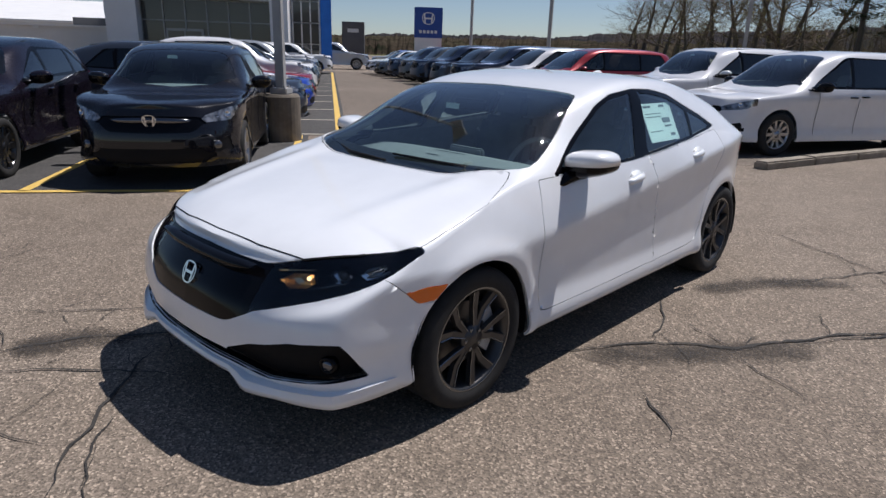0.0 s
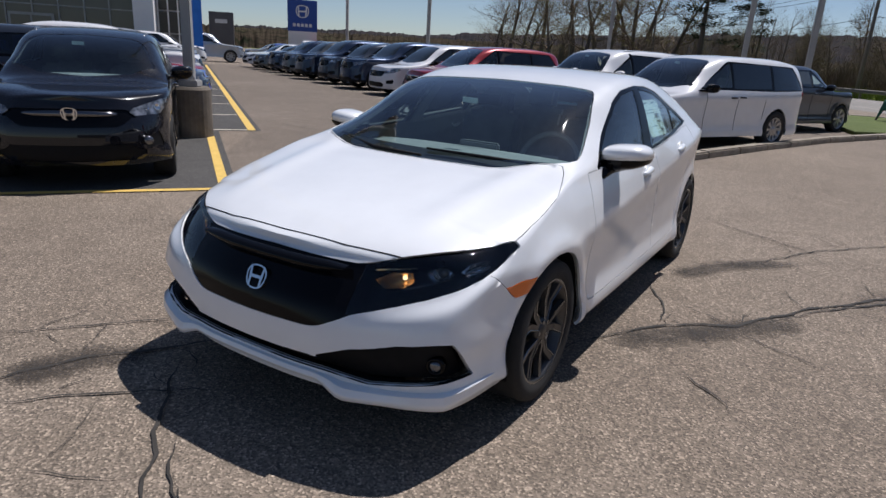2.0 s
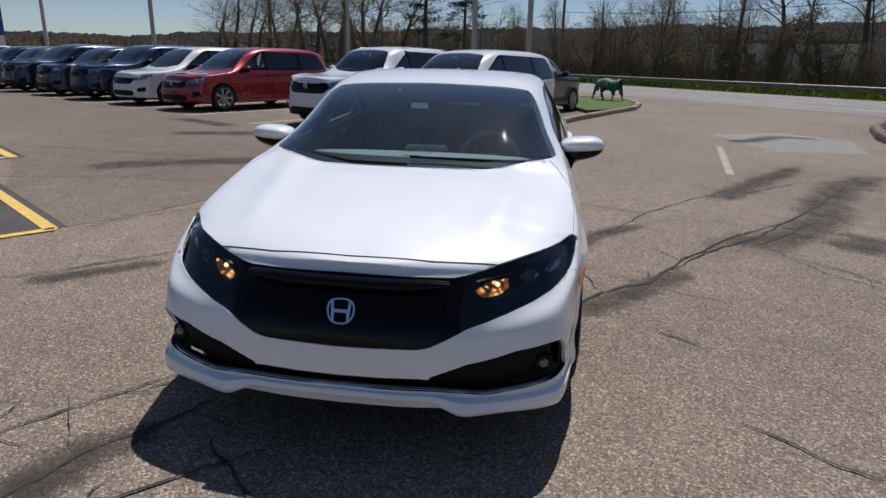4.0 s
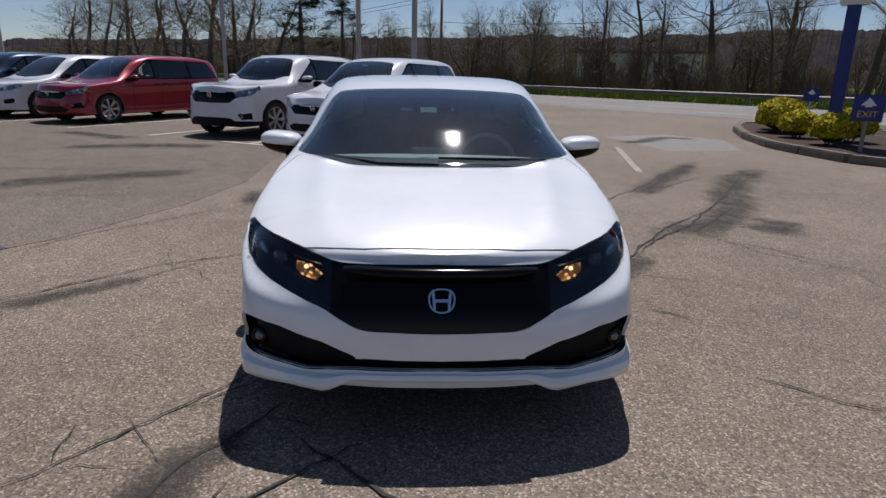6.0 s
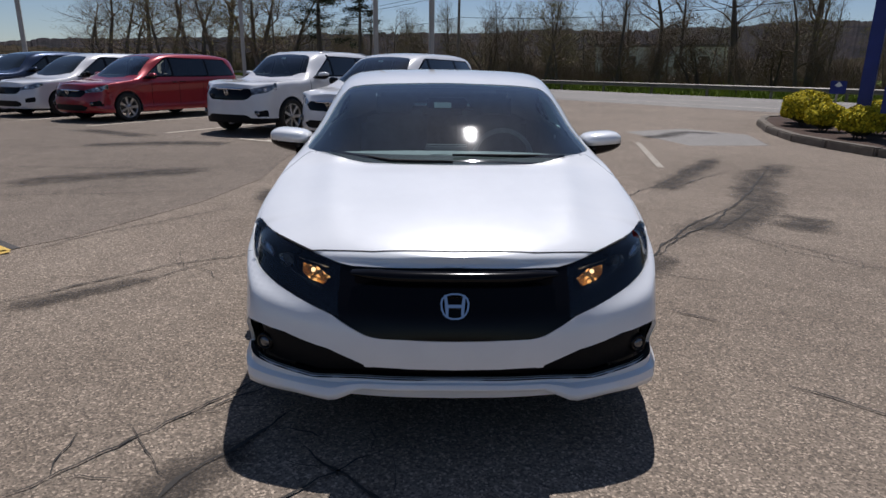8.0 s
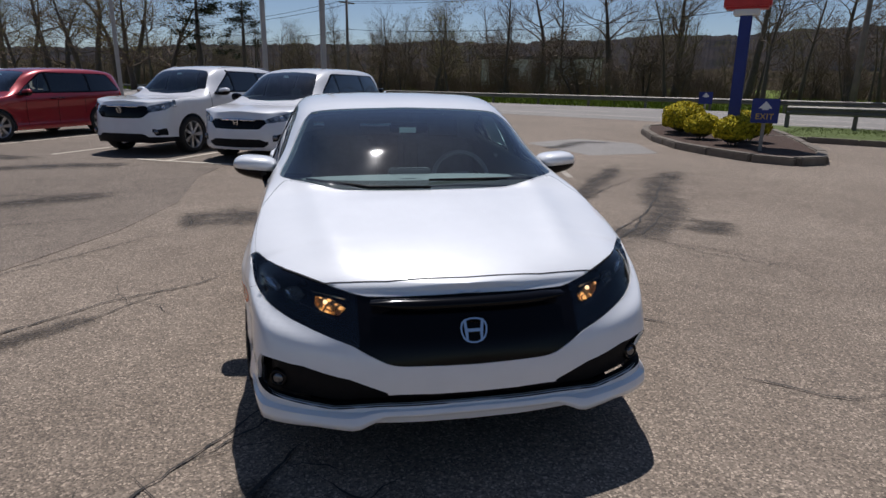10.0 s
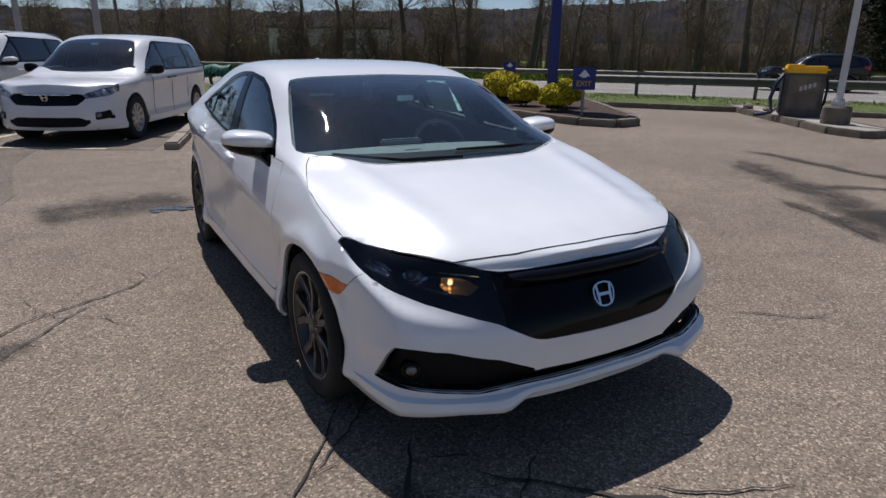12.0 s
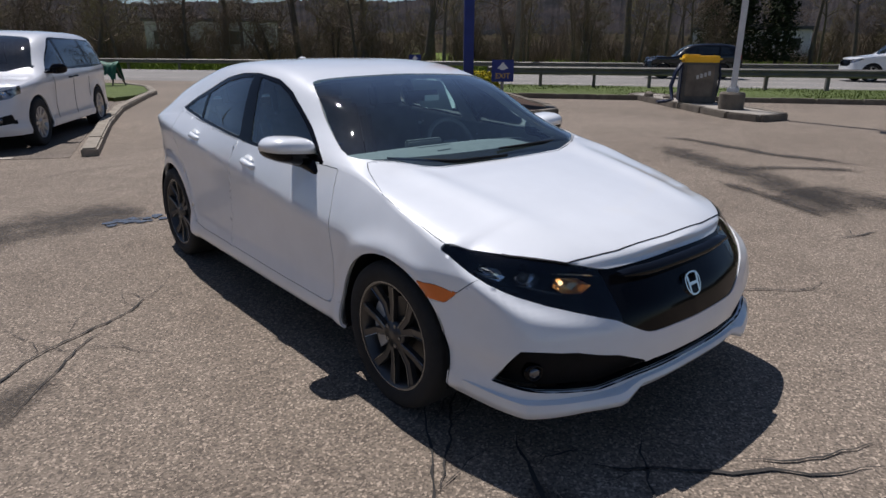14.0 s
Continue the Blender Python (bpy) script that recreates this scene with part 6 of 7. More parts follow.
for k, kind, col, lab, st, back in ((0, "minivan", "white", "clean white minivan with black mirrors beside the kerb", "steel", 0.0), (1, "big_suv", "white", "white three-row SUV with roof rails and black trim", "alloy", 0.1), (3, "minivan", "red", "deep red minivan in the parked row", "alloy", 0.2),
                                  (4, "minivan", "white", "white minivan in the parked row", "alloy", 0.2), (5, "big_suv", "navy", "dark blue SUV in the parked row", "alloy", 0.1), (6, "suv", "slate", "slate grey SUV in the parked row", "alloy", 0.1), (7, "big_suv", "navy", "dark blue SUV in the parked row", "alloy", 0.0),
                                  (8, "suv", "grey", "grey SUV in the parked row", "alloy", 0.1), (9, "suv", "navy", "dark blue SUV in the parked row", "alloy", 0.1), (10, "saloon", "grey", "grey saloon in the parked row", "alloy", 0.0), (11, "saloon", "white", "white saloon at the end of the row", "alloy", 0.0)):
    x, y = in_row(k, back)
    build_car(kind, "parked_car", facing(x, y, ROW_H), PAINTS[col], lab, st, k < 4, kind == "big_suv", "car", ROWG)
build_car("suv", "parked_car", facing(0.75, 18.7, -ROW_H), PAINTS["slate"], "dark grey SUV parked nose out behind the minivan", "alloy", True, False, "car", ROWG)
x, y = in_row(6.6, 9.5)
build_car("suv", "parked_car", facing(x, y, -ROW_H), PAINTS["black"], "black SUV parked behind the row", "alloy", False, False, "car", ROWG)
YARD = "vehicles standing across the far yard"
for kind, col, px, py, h, lab in (("truck", "silver", -35.5, 28.0, L2, "silver pickup truck with a closed bed"), ("suv", "white", -29.8, 20.6, L2, "white SUV near the showroom"), ("suv", "white", -27.2, 17.6, L2, "white SUV near the showroom"),
                                  ("saloon", "blue", -36.0, 33.8, F2, "bright blue saloon facing the lane"), ("saloon", "silver", -42.0, 36.0, -L2, "silver saloon standing across the lane"), ("suv", "red", -44.0, 46.0, F2, "red SUV far down the lane"), ("truck", "white", -40.5, 41.5, F2, "white pickup far down the lane"),
                                  ("saloon", "white", -34.0, 36.8, F2, "white saloon far down the lane")):
    build_car(kind, "parked_car", facing(px, py, h), PAINTS[col], lab, "alloy", False, False, "car", YARD)


TRAFFIC = "vehicles on the main road"
for kind, col, px, py, h, lab, st in (("suv", "black", 27.5, 16.7, -D2, "black SUV on the far lane of the road", "black"), ("truck", "white", 32.6, 9.2, -D2, "white pickup truck on the far lane of the road", "alloy")):
    build_car(kind, "road_car", facing(px, py, h), PAINTS[col], lab, st, False, False, "car", TRAFFIC)


# ---- showroom ----
def local_fl(ob):
    """Axes of a thing that faces the black cars' way: local x along their row, local -y towards them."""
    ob.matrix_world = Matrix(((L2.x, -F2.x, 0, 0), (L2.y, -F2.y, 0, 0), (0, 0, 1, 0), (0, 0, 0, 1)))
    return ob


def build_showroom():
    hall = local_fl(thing("showroom_building", None, "light grey car showroom with a glazed front and blue accent", "building", kind=""))
    y0 = 41.0
    part("wall", box(-13.4, -11.6, y0 - 0.8, y0 + 14, 0, 7.6), M["wall_grey"], hall)
    part("wall", box(-3.7, -2.6, y0 - 0.8, y0 + 14, 0, 7.6), M["wall_grey"], hall)
    part("wall", box(-11.6, -3.7, y0 - 0.8, y0 + 14, 4.15, 7.6), M["wall_grey"], hall)
    part("wall", box(-11.6, -3.7, y0 + 1.4, y0 + 14, 0, 4.15), M["wall_dark"], hall)
    part("roof", box(-13.6, -2.4, y0 - 1.0, y0 + 14.2, 7.6, 7.9), M["wall_dark"], hall, "dark metal roof edge")
    cols, rows = 6, 3
    for i in range(cols):
        for j in range(rows):
            x = -11.6 + 7.9 * i / cols
            z = 0.25 + 3.85 * j / rows
            win = part("window", box(x + 0.05, x + 7.9 / cols - 0.05, y0 + 0.30, y0 + 0.34, z + 0.04, z + 3.85 / rows - 0.04), M["shop_glass"], hall, "dark reflecting shopfront pane")
    for i in range(cols + 1):
        x = -11.6 + 7.9 * i / cols
        part("mullion", box(x - 0.04, x + 0.04, y0 + 0.2, y0 + 0.42, 0.2, 4.15), M["mullion"], hall)
    for j in range(rows + 1):
        z = 0.25 + 3.85 * j / rows
        part("transom", box(-11.6, -3.7, y0 + 0.22, y0 + 0.40, z - 0.035, z + 0.035), M["mullion"], hall)
    door = part("door", box(-10.2, -7.9, y0 + 0.12, y0 + 0.2, 0.0, 2.35, 0.02), M["mullion"], hall, "double glass entrance door in a pale frame")
    for x in (-10.05, -9.0):
        part("door_pane", box(x, x + 0.95, y0 + 0.08, y0 + 0.13, 0.15, 2.2), M["shop_glass"], door)
    # glazed corner tower with the blue fin
    part("tower_wall", box(-2.6, -0.6, y0 + 3.0, y0 + 10, 0, 7.4), M["wall_grey"], hall)
    for i in range(3):
        for j in range(5):
            part("window", box(-2.45 + 0.6 * i, -1.92 + 0.6 * i, y0 + 2.86, y0 + 2.9, 0.3 + 1.4 * j, 1.62 + 1.4 * j), M["shop_glass"], hall)
    for i in range(4):
        part("mullion", box(-2.53 + 0.6 * i, -2.44 + 0.6 * i, y0 + 2.8, y0 + 3.0, 0.2, 7.3), M["sign_white"], hall)
    fin = [(-0.6, 0.0), (0.15, 0.0), (0.15, 5.6), (-0.05, 6.9), (-0.6, 7.9), (-1.4, 8.3), (-1.4, 7.8), (-0.85, 7.3), (-0.6, 6.4)]
    bm = bmesh.new()
    lo = [bm.verts.new((x, y0 + 2.6, z)) for x, z in fin]
    hi = [bm.verts.new((x, y0 + 4.6, z)) for x, z in fin]
    bm.faces.new(lo)
    bm.faces.new(hi[::-1])
    for i in range(len(fin)):
        j = (i + 1) % len(fin)
        bm.faces.new((lo[i], hi[i], hi[j], lo[j]))
    bmesh.ops.recalc_face_normals(bm, faces=bm.faces[:])
    part("blue_fin", bm, M["sky_blue"], hall, "bright blue curved corner panel")
    # low service wing
    wing = local_fl(thing("service_building", None, "low beige block service building with a dark roof band", "building"))
    part("wall", box(-44, -13.6, y0 + 4, y0 + 18, 0, 2.28), M["wall_tan"], wing)
    part("roof", box(-44.2, -13.5, y0 + 3.8, y0 + 18.2, 2.28, 2.40), M["wall_grey"], wing, "pale roof edge")
    part("roof_house", box(-17.6, -13.6, y0 + 6, y0 + 14, 2.40, 2.95), M["wall_dark"], wing, "dark raised roof section")
    part("wall_lamp", box(-19.4, -19.0, y0 + 3.85, y0 + 4.0, 2.1, 2.3, 0.03), M["sign_white"], wing)
    back = local_fl(thing("warehouse", None, "white metal warehouse beyond the service building", "building"))
    part("wall", box(-52, -22, y0 + 34, y0 + 60, 0, 3.1), M["sign_white"], back)
    bm = box(-52.3, -21.7, y0 + 33.7, y0 + 60.3, 3.1, 3.35)
    for v in bm.verts:
        v.co.z += 3.4 * (v.co.y > y0 + 50)
    part("roof", bm, M["wall_grey"], back, "sloping white metal roof")


build_showroom()


# ---- poles and signs ----
def light_pole(name, x, y, base_r, base_h, height, r, material, label, turn=0.0, head=True):
    pole = thing(name, pose(x, y, 0, 0, 0, turn), label, "lamp post")
    bm = lathe([(base_r * 1.01, -0.02), (base_r, 0.02), (base_r, base_h - 0.04), (base_r - 0.03, base_h)], 28)
    if base_h > 0.2:
        part("concrete_base", bm, M["concrete_dark"], pole, "stained concrete footing")
        part("base_plate", box(-r * 2.0, r * 2.0, -r * 2.0, r * 2.0, base_h, base_h + 0.10, 0.015), material, pole)
        for i in range(4):
            a = math.pi / 4 + i * math.pi / 2
            part("bolt", lathe([(0.014, base_h + 0.09), (0.014, base_h + 0.14)], 8, 'Z', None, (r * 1.7 * math.cos(a) * 1.1, r * 1.7 * math.sin(a) * 1.1, 0)), M["steel"], pole)
    part("post", box(-r, r, -r, r, base_h, height, r * 0.25), material, pole)
    if head:
        part("lamp_head", box(-0.2, 0.2, -0.75, -0.05, height - 0.05, height + 0.12, 0.03), material, pole)
        part("lamp_head", box(-0.2, 0.2, 0.05, 0.75, height - 0.05, height + 0.12, 0.03), material, pole)
    return pole


light_pole("lamp_post", -6.78, 3.86, 0.30, 0.76, 8.5, 0.072, M["pole"], "square grey lamp post on a round concrete footing", 36)
light_pole("lamp_post", 12.35, 5.25, 0.28, 0.52, 8.0, 0.062, M["white_metal"], "white lamp post on a dark concrete footing", 20)
for x, y in ((-0.45, 34.0), (-14.6, 46.0), (-3.9, 37.5), (-27, 40), (-44, 50)):
    light_pole("lamp_post", x, y, 0.3, 0.0, 11.0, 0.13, M["pole"], "tall grey lamp post behind the parked rows", 20)


def brand_sign():
    sign = thing("pylon_sign", pose(-47.2, 46.8, 0, 0, 0, 45), "tall blue and white dealer pylon sign", "sign")
    part("pedestal", box(-1.42, 1.42, -0.3, 0.3, 0, 2.75, 0.03), M["sign_white"], sign, "white sign base")
    part("panel", box(-1.47, 1.47, -0.34, 0.34, 2.75, 5.75, 0.05), M["sign_blue_bright"], sign, "blue sign panel")
    ob = emblem_parts(sign, pose(0, -0.36, 4.65), 1.15, "white emblem of plain shapes")
    ob.data.materials[0] = M["sign_white"]
    for i in range(5):
        part("letter_bar", box(-0.95 + 0.4 * i, -0.67 + 0.4 * i, -0.37, -0.33, 3.18, 3.5, 0.02), M["sign_white"], sign)


M["sign_blue_bright"] = mottled("dealer_blue_panel", (0.012, 0.05, 0.24), (0.018, 0.065, 0.30), 1.5, 40, 0.35)
brand_sign()


def dark_pylon(x, y):
    sign = thing("pylon_sign", pose(x, y, 0, 0, 0, 45), "dark brown pylon sign with pale marks", "sign")
    part("panel", box(-1.2, 1.2, -0.25, 0.25, 0, 4.2, 0.03), M["wall_dark"], sign)
    part("mark", box(-0.6, 0.6, -0.28, -0.24, 3.1, 3.5, 0.02), M["sign_white"], sign)


dark_pylon(-55, 43)


def roadside_sign():
    sign = thing("pole_sign", pose(9.2, 10.9, 0, 0, 0, -38), "tall blue pole carrying a red sign box", "sign")
    part("pole", box(-0.13, 0.13, -0.13, 0.13, 0.05, 5.6, 0.02), M["sign_blue"], sign)
    part("sign_box", box(-0.5, 0.5, -0.25, 0.25, 3.16, 5.7, 0.05), M["sign_red"], sign, "red sign box")
    part("collar", box(-0.28, 0.28, -0.2, 0.2, 3.02, 3.18, 0.03), M["sign_white"], sign)


roadside_sign()


def text_mesh(words, size, depth=0.004):
    c = bpy.data.curves.new("words", 'FONT')
    c.body, c.size, c.extrude, c.align_x, c.align_y = words, size, depth, 'CENTER', 'CENTER'
    tmp = new("words_source", c)
    me = bpy.data.meshes.new_from_object(tmp.evaluated_get(bpy.context.evaluated_depsgraph_get()))
    bpy.data.objects.remove(tmp)
    bm = bmesh.new()
    bm.from_mesh(me)
    bpy.data.meshes.remove(me)
    return bm


def exit_sign(x, y, turn, z, words, label, w=0.52, h=0.50, tilt=0.0):
    sign = thing("direction_sign", pose(x, y, 0.1, 0, 0, turn), label, "sign")
    part("post", box(-0.035, 0.035, -0.02, 0.05, 0, z + h * 0.4, 0.006), M["concrete"], sign, "pale square post")
    part("panel", box(-w / 2, w / 2, -0.045, -0.02, z - h / 2, z + h / 2, 0.012), M["sign_blue"], sign, "dark blue sign panel")
    bm = bmesh.new()
    pts = [(-0.13, 0.02), (0.0, 0.17), (0.13, 0.02), (0.06, 0.02), (0.06, -0.01), (-0.06, -0.01), (-0.06, 0.02)]
    f = [bm.verts.new((px, -0.052, z + 0.03 + pz)) for px, pz in pts]
    b = [bm.verts.new((px, -0.044, z + 0.03 + pz)) for px, pz in pts]
    bm.faces.new(f)
    for i in range(len(pts)):
        bm.faces.new((f[i], b[i], b[(i + 1) % len(pts)], f[(i + 1) % len(pts)]))
    bmesh.ops.recalc_face_normals(bm, faces=bm.faces[:])
    part("arrow", bm, M["sign_white"], sign, "white arrow")
    if words:
        bm = text_mesh(words, 0.17)
        bmesh.ops.transform(bm, matrix=pose(0, -0.048, z - 0.12, 90), verts=bm.verts[:])
        part("lettering", bm, M["sign_yellow"], sign, "yellow letters")


exit_sign(8.55, 8.95, -38, 0.86, "EXIT", "small blue exit sign with arrow on a post")
exit_sign(14.1, 19.8, -30, 0.85, "", "small blue arrow sign beside the road", 0.5, 0.45)


# ---- guard rails ----
def guard_rail(n, d0, d1, z0, label, gap=1.95, board=True):
    rail = thing("guard_rail", None, label, "guard rail")
    prof = [(0, 0.0), (0.03, 0.02), (0.075, 0.045), (0.075, 0.09), (0.02, 0.125), (0.02, 0.165), (0.075, 0.20), (0.075, 0.245), (0.03, 0.27), (0, 0.29)]
    count = int((d1 - d0) / gap)
    for i in range(count):
        a, b = d0 + i * gap, d0 + (i + 1) * gap
        bm = bmesh.new()
        rows = []
        for d in (a, b + 0.05):
            rows.append([])
            for off, z in prof:
                x, y = at_nd(n - off, d)
                rows[-1].append(bm.verts.new((x, y, z0 + 0.43 + z)))
        for j in range(len(prof) - 1):
            bm.faces.new((rows[0][j], rows[1][j], rows[1][j + 1], rows[0][j + 1])).smooth = False
        part("rail_panel", bm, M["rail"], rail)
        x, y = at_nd(n + 0.09, a)
        bm = bmesh.new()
        add_box(bm, -0.055, 0.055, -0.08, 0.08, -0.1, 0.70, 0.0, pose(x, y, z0, 0, 0, math.degrees(math.atan2(D2.y, D2.x))))
        part("rail_post", bm, M["wood_pole"] if i % 3 else M["rail"], rail)
    return rail


guard_rail(21.4, -3.4, 42.0, 0.09, "weathered steel guard rail along the grass strip")
guard_rail(35.7, -120, 40, -0.05, "long steel guard rail on the far roadside", 3.9)


# ---- air and vacuum machine ----
def vacuum_station():
    v = thing("vacuum_station", pose(13.35, 6.7, 0.14, 0, 0, -52), "grimy grey coin vacuum cabinet with a yellow top", "vacuum station")
    part("cabinet", box(-0.42, 0.42, -0.30, 0.30, 0, 1.02, 0.03), M["vac_grey"], v)
    part("side_panel", box(-0.455, -0.425, -0.26, 0.26, 0.05, 0.98, 0.008), M["hose"], v)
    part("front_panel", box(-0.34, 0.32, -0.325, -0.302, 0.18, 0.94, 0.01), M["concrete_dark"], v)
    for i in range(4):
        part("lettering_bar", box(-0.10 + 0.09 * i, -0.04 + 0.09 * i, -0.332, -0.324, 0.60 + 0.03 * i, 0.70 + 0.03 * i), M["steel"], v)
    lid = part("cover", box(-0.47, 0.47, -0.36, 0.36, 1.00, 1.16, 0.06), M["vac_yellow"], v, "bright yellow plastic cover")
    part("cover_cap", box(-0.40, -0.05, -0.30, 0.30, 1.15, 1.19, 0.03), M["vac_yellow"], v)
    for dy in (-0.18, 0.05):
        bm = bmesh.new()
        pts = [Vector((-0.44, dy, 0.98)), Vector((-0.58, dy - 0.02, 0.75)), Vector((-0.66, dy - 0.05, 0.4)), Vector((-0.60, dy - 0.10, 0.08)), Vector((-0.78, dy - 0.18, 0.04)), Vector((-0.98, dy - 0.30, 0.03))]
        tube(bm, pts, [0.034] * 6, 8)
        part("hose", bm, M["hose"], v, "dark ribbed vacuum hose", smooth=True)
    bm = bmesh.new()
    tube(bm, [Vector((0.46, 0.0, 0.95)), Vector((0.52, 0.0, 0.7)), Vector((0.50, 0.02, 0.35)), Vector((0.46, 0.0, 0.15))], [0.03] * 4, 8)
    part("hose", bm, M["hose"], v, "dark ribbed vacuum hose", smooth=True)


vacuum_station()
rnd = random.Random(11)
for i in range(7):
    bm = bmesh.new()
    bmesh.ops.create_icosphere(bm, subdivisions=2, radius=1)
    sx, sy, sz = rnd.uniform(0.12, 0.22), rnd.uniform(0.10, 0.18), rnd.uniform(0.06, 0.11)
    for q in bm.verts:
        nn = noise.noise(q.co * 1.7 + Vector((i * 3.1, 0, 0)))
        q.co = Vector((q.co.x * sx, q.co.y * sy, q.co.z * sz)) * (1 + 0.35 * nn)
    ob = tagged(link("rubble_stone", bm, M["concrete_dark"]), "broken concrete lump on the service island", "stone", "rubble on the island")
    ob.matrix_world = pose(14.55 + rnd.uniform(-0.5, 0.5), 7.9 + rnd.uniform(-0.7, 0.7), 0.14 + sz * 0.55, 0, 0, rnd.uniform(0, 360))


# ---- draped trestle ----
def trestle():
    t = thing("draped_trestle", pose(3.15, 23.9, 0.11, 0, 0, -50), "dark green tarpaulin draped over two trestles", "trestle")
    for k in (-1, 1):
        bm = bmesh.new()
        tube(bm, [Vector((k * 0.55 - 0.12, -0.2, 0)), Vector((k * 0.45, 0, 0.78))], [0.03, 0.03], 6)
        tube(bm, [Vector((k * 0.55 + 0.12, 0.2, 0)), Vector((k * 0.45, 0, 0.78))], [0.03, 0.03], 6)
        part("leg_frame", bm, M["wood_pole"], t)
    bm = bmesh.new()
    rows = []
    for i in range(29):
        u = i / 28
        x = -0.62 + 1.24 * u
        hang = 0.30 + 0.42 * abs(2 * u - 1) ** 1.6 + 0.06 * math.sin(u * 31)
        fold = 0.05 * math.sin(u * 44)
        ring = []
        for j in range(9):
            v = j / 8 * 2 - 1
            z = 0.83 - hang * abs(v) ** 1.2 - 0.03 * math.cos(u * 9)
            ring.append(bm.verts.new((x, v * 0.20 + math.copysign(0.05 + fold * abs(v), v), z)))
        rows.append(ring)
    for a, b in zip(rows, rows[1:]):
        for j in range(8):
            bm.faces.new((a[j], b[j], b[j + 1], a[j + 1])).smooth = True
    part("tarpaulin", bm, M["tarp"], t, "creased green tarpaulin")


trestle()


# ---- shrubs ----
def leaf_cloud(points, size, seed, flat=0.0):
    """Many small leaves, as bent quads, at given points with outward ways."""
    rnd = np.random.RandomState(seed)
    vs, fs = [], []
    for p, d in points:
        s = size * rnd.uniform(0.6, 1.3)
        a = Vector(rnd.normal(size=3)).normalized()
        n = (Vector(d) + a * 0.8).normalized()
        u = n.orthogonal().normalized() * s
        w = n.cross(u).normalized() * s * 0.55
        k = len(vs)
        c = Vector(p)
        vs += [c - u, c - w + n * s * 0.15, c + u, c + w + n * s * 0.15]
        fs.append((k, k + 1, k + 2, k + 3))
    return vs, fs


def mesh_of(name, vs, fs, material, parent=None, label=""):
    me = bpy.data.meshes.new(name)
    me.from_pydata([tuple(v) for v in vs], [], fs)
    me.materials.append(material)
    ob = new(name, me)
    if parent is not None:
        ob.parent = parent
    if label:
        ob["label"] = label
    return ob


def shrub(x, y, rx, h, seed, material, label, group, z=0.13, leaf=0.045, count=2600):
    rnd = random.Random(seed)
    b = thing("shrub", pose(x, y, z), label, "shrub", group)
    pts = []
    for _ in range(count):
        th = rnd.uniform(0, 2 * math.pi)
        u = rnd.uniform(-0.55, 1)
        r = math.sqrt(max(0.0, 1 - abs(u) ** 2.6))
        lump = 1 + 0.10 * noise.noise(Vector((math.cos(th) * 2.2 + seed, math.sin(th) * 2.2, u * 2.2)))
        k = rnd.uniform(0.86, 1.02) * lump
        p = Vector((rx * r * math.cos(th) * k, rx * r * math.sin(th) * k, h * 0.52 + h * 0.48 * u * k))
        pts.append((p, Vector((math.cos(th) * r, math.sin(th) * r, u * 1.1)).normalized()))
    vs, fs = leaf_cloud(pts, leaf, seed)
    mesh_of("foliage", vs, fs, material, b)
    bm = bmesh.new()
    bmesh.ops.create_icosphere(bm, subdivisions=3, radius=1)
    for v in bm.verts:
        v.co = Vector((v.co.x * rx * 0.86, v.co.y * rx * 0.86, h * 0.52 + v.co.z * h * 0.42))
    part("core", bm, M["bush_core"], b)
    bm = bmesh.new()
    for i in range(5):
        a = i * 1.26
        tube(bm, [Vector((0.05 * math.cos(a), 0.05 * math.sin(a), -0.02)), Vector((rx * 0.5 * math.cos(a), rx * 0.5 * math.sin(a), h * 0.4))], [0.02, 0.012], 5)
    part("stems", bm, M["bark"], b)
    return b


M["bush_core"] = mottled("shrub_core", (0.030, 0.032, 0.006), (0.07, 0.07, 0.012), 8, 40, 0.95)
GB = "golden shrubs in the mulch bed"
for i, (x, y, r, h) in enumerate([(9.75, 14.0, 0.58, 0.86), (9.2, 13.05, 0.55, 0.80), (8.9, 11.7, 0.42, 0.64), (8.65, 10.05, 0.43, 0.66), (9.65, 10.9, 0.48, 0.74)]):
    shrub(x, y, r, h, 40 + i, M["bush"], "rounded golden-yellow shrub in dark mulch", GB)


# ---- trees ----
def grow(bm, p, d, length, r, depth, rnd, tips, up=0.12, bend=0.22, split=3):
    """A limb and its branches."""
    pts, rad = [p.copy()], [r]
    steps = 4 if depth > 1 else 3
    for i in range(steps):
        d = (d + Vector((rnd.gauss(0, bend), rnd.gauss(0, bend), rnd.gauss(0, bend) + up))).normalized()
        p = p + d * length / steps
        pts.append(p.copy())
        rad.append(r * (1 - 0.55 * (i + 1) / steps))
        if depth > 0 and i > 0:
            for _ in range(split - (depth > 2)):
                a = Vector((rnd.gauss(0, 1), rnd.gauss(0, 1), rnd.gauss(0, 0.5) + 0.25)).normalized()
                nd = (d * 0.75 + a * 0.75).normalized()
                grow(bm, p, nd, length * rnd.uniform(0.45, 0.68), rad[-1] * 0.55, depth - 1, rnd, tips, up, bend, split)
    if depth == 0:
        tips.append((p.copy(), d.copy()))
    tube(bm, pts, rad, 7 if depth > 2 else 4 if depth > 1 else 3, depth > 2)


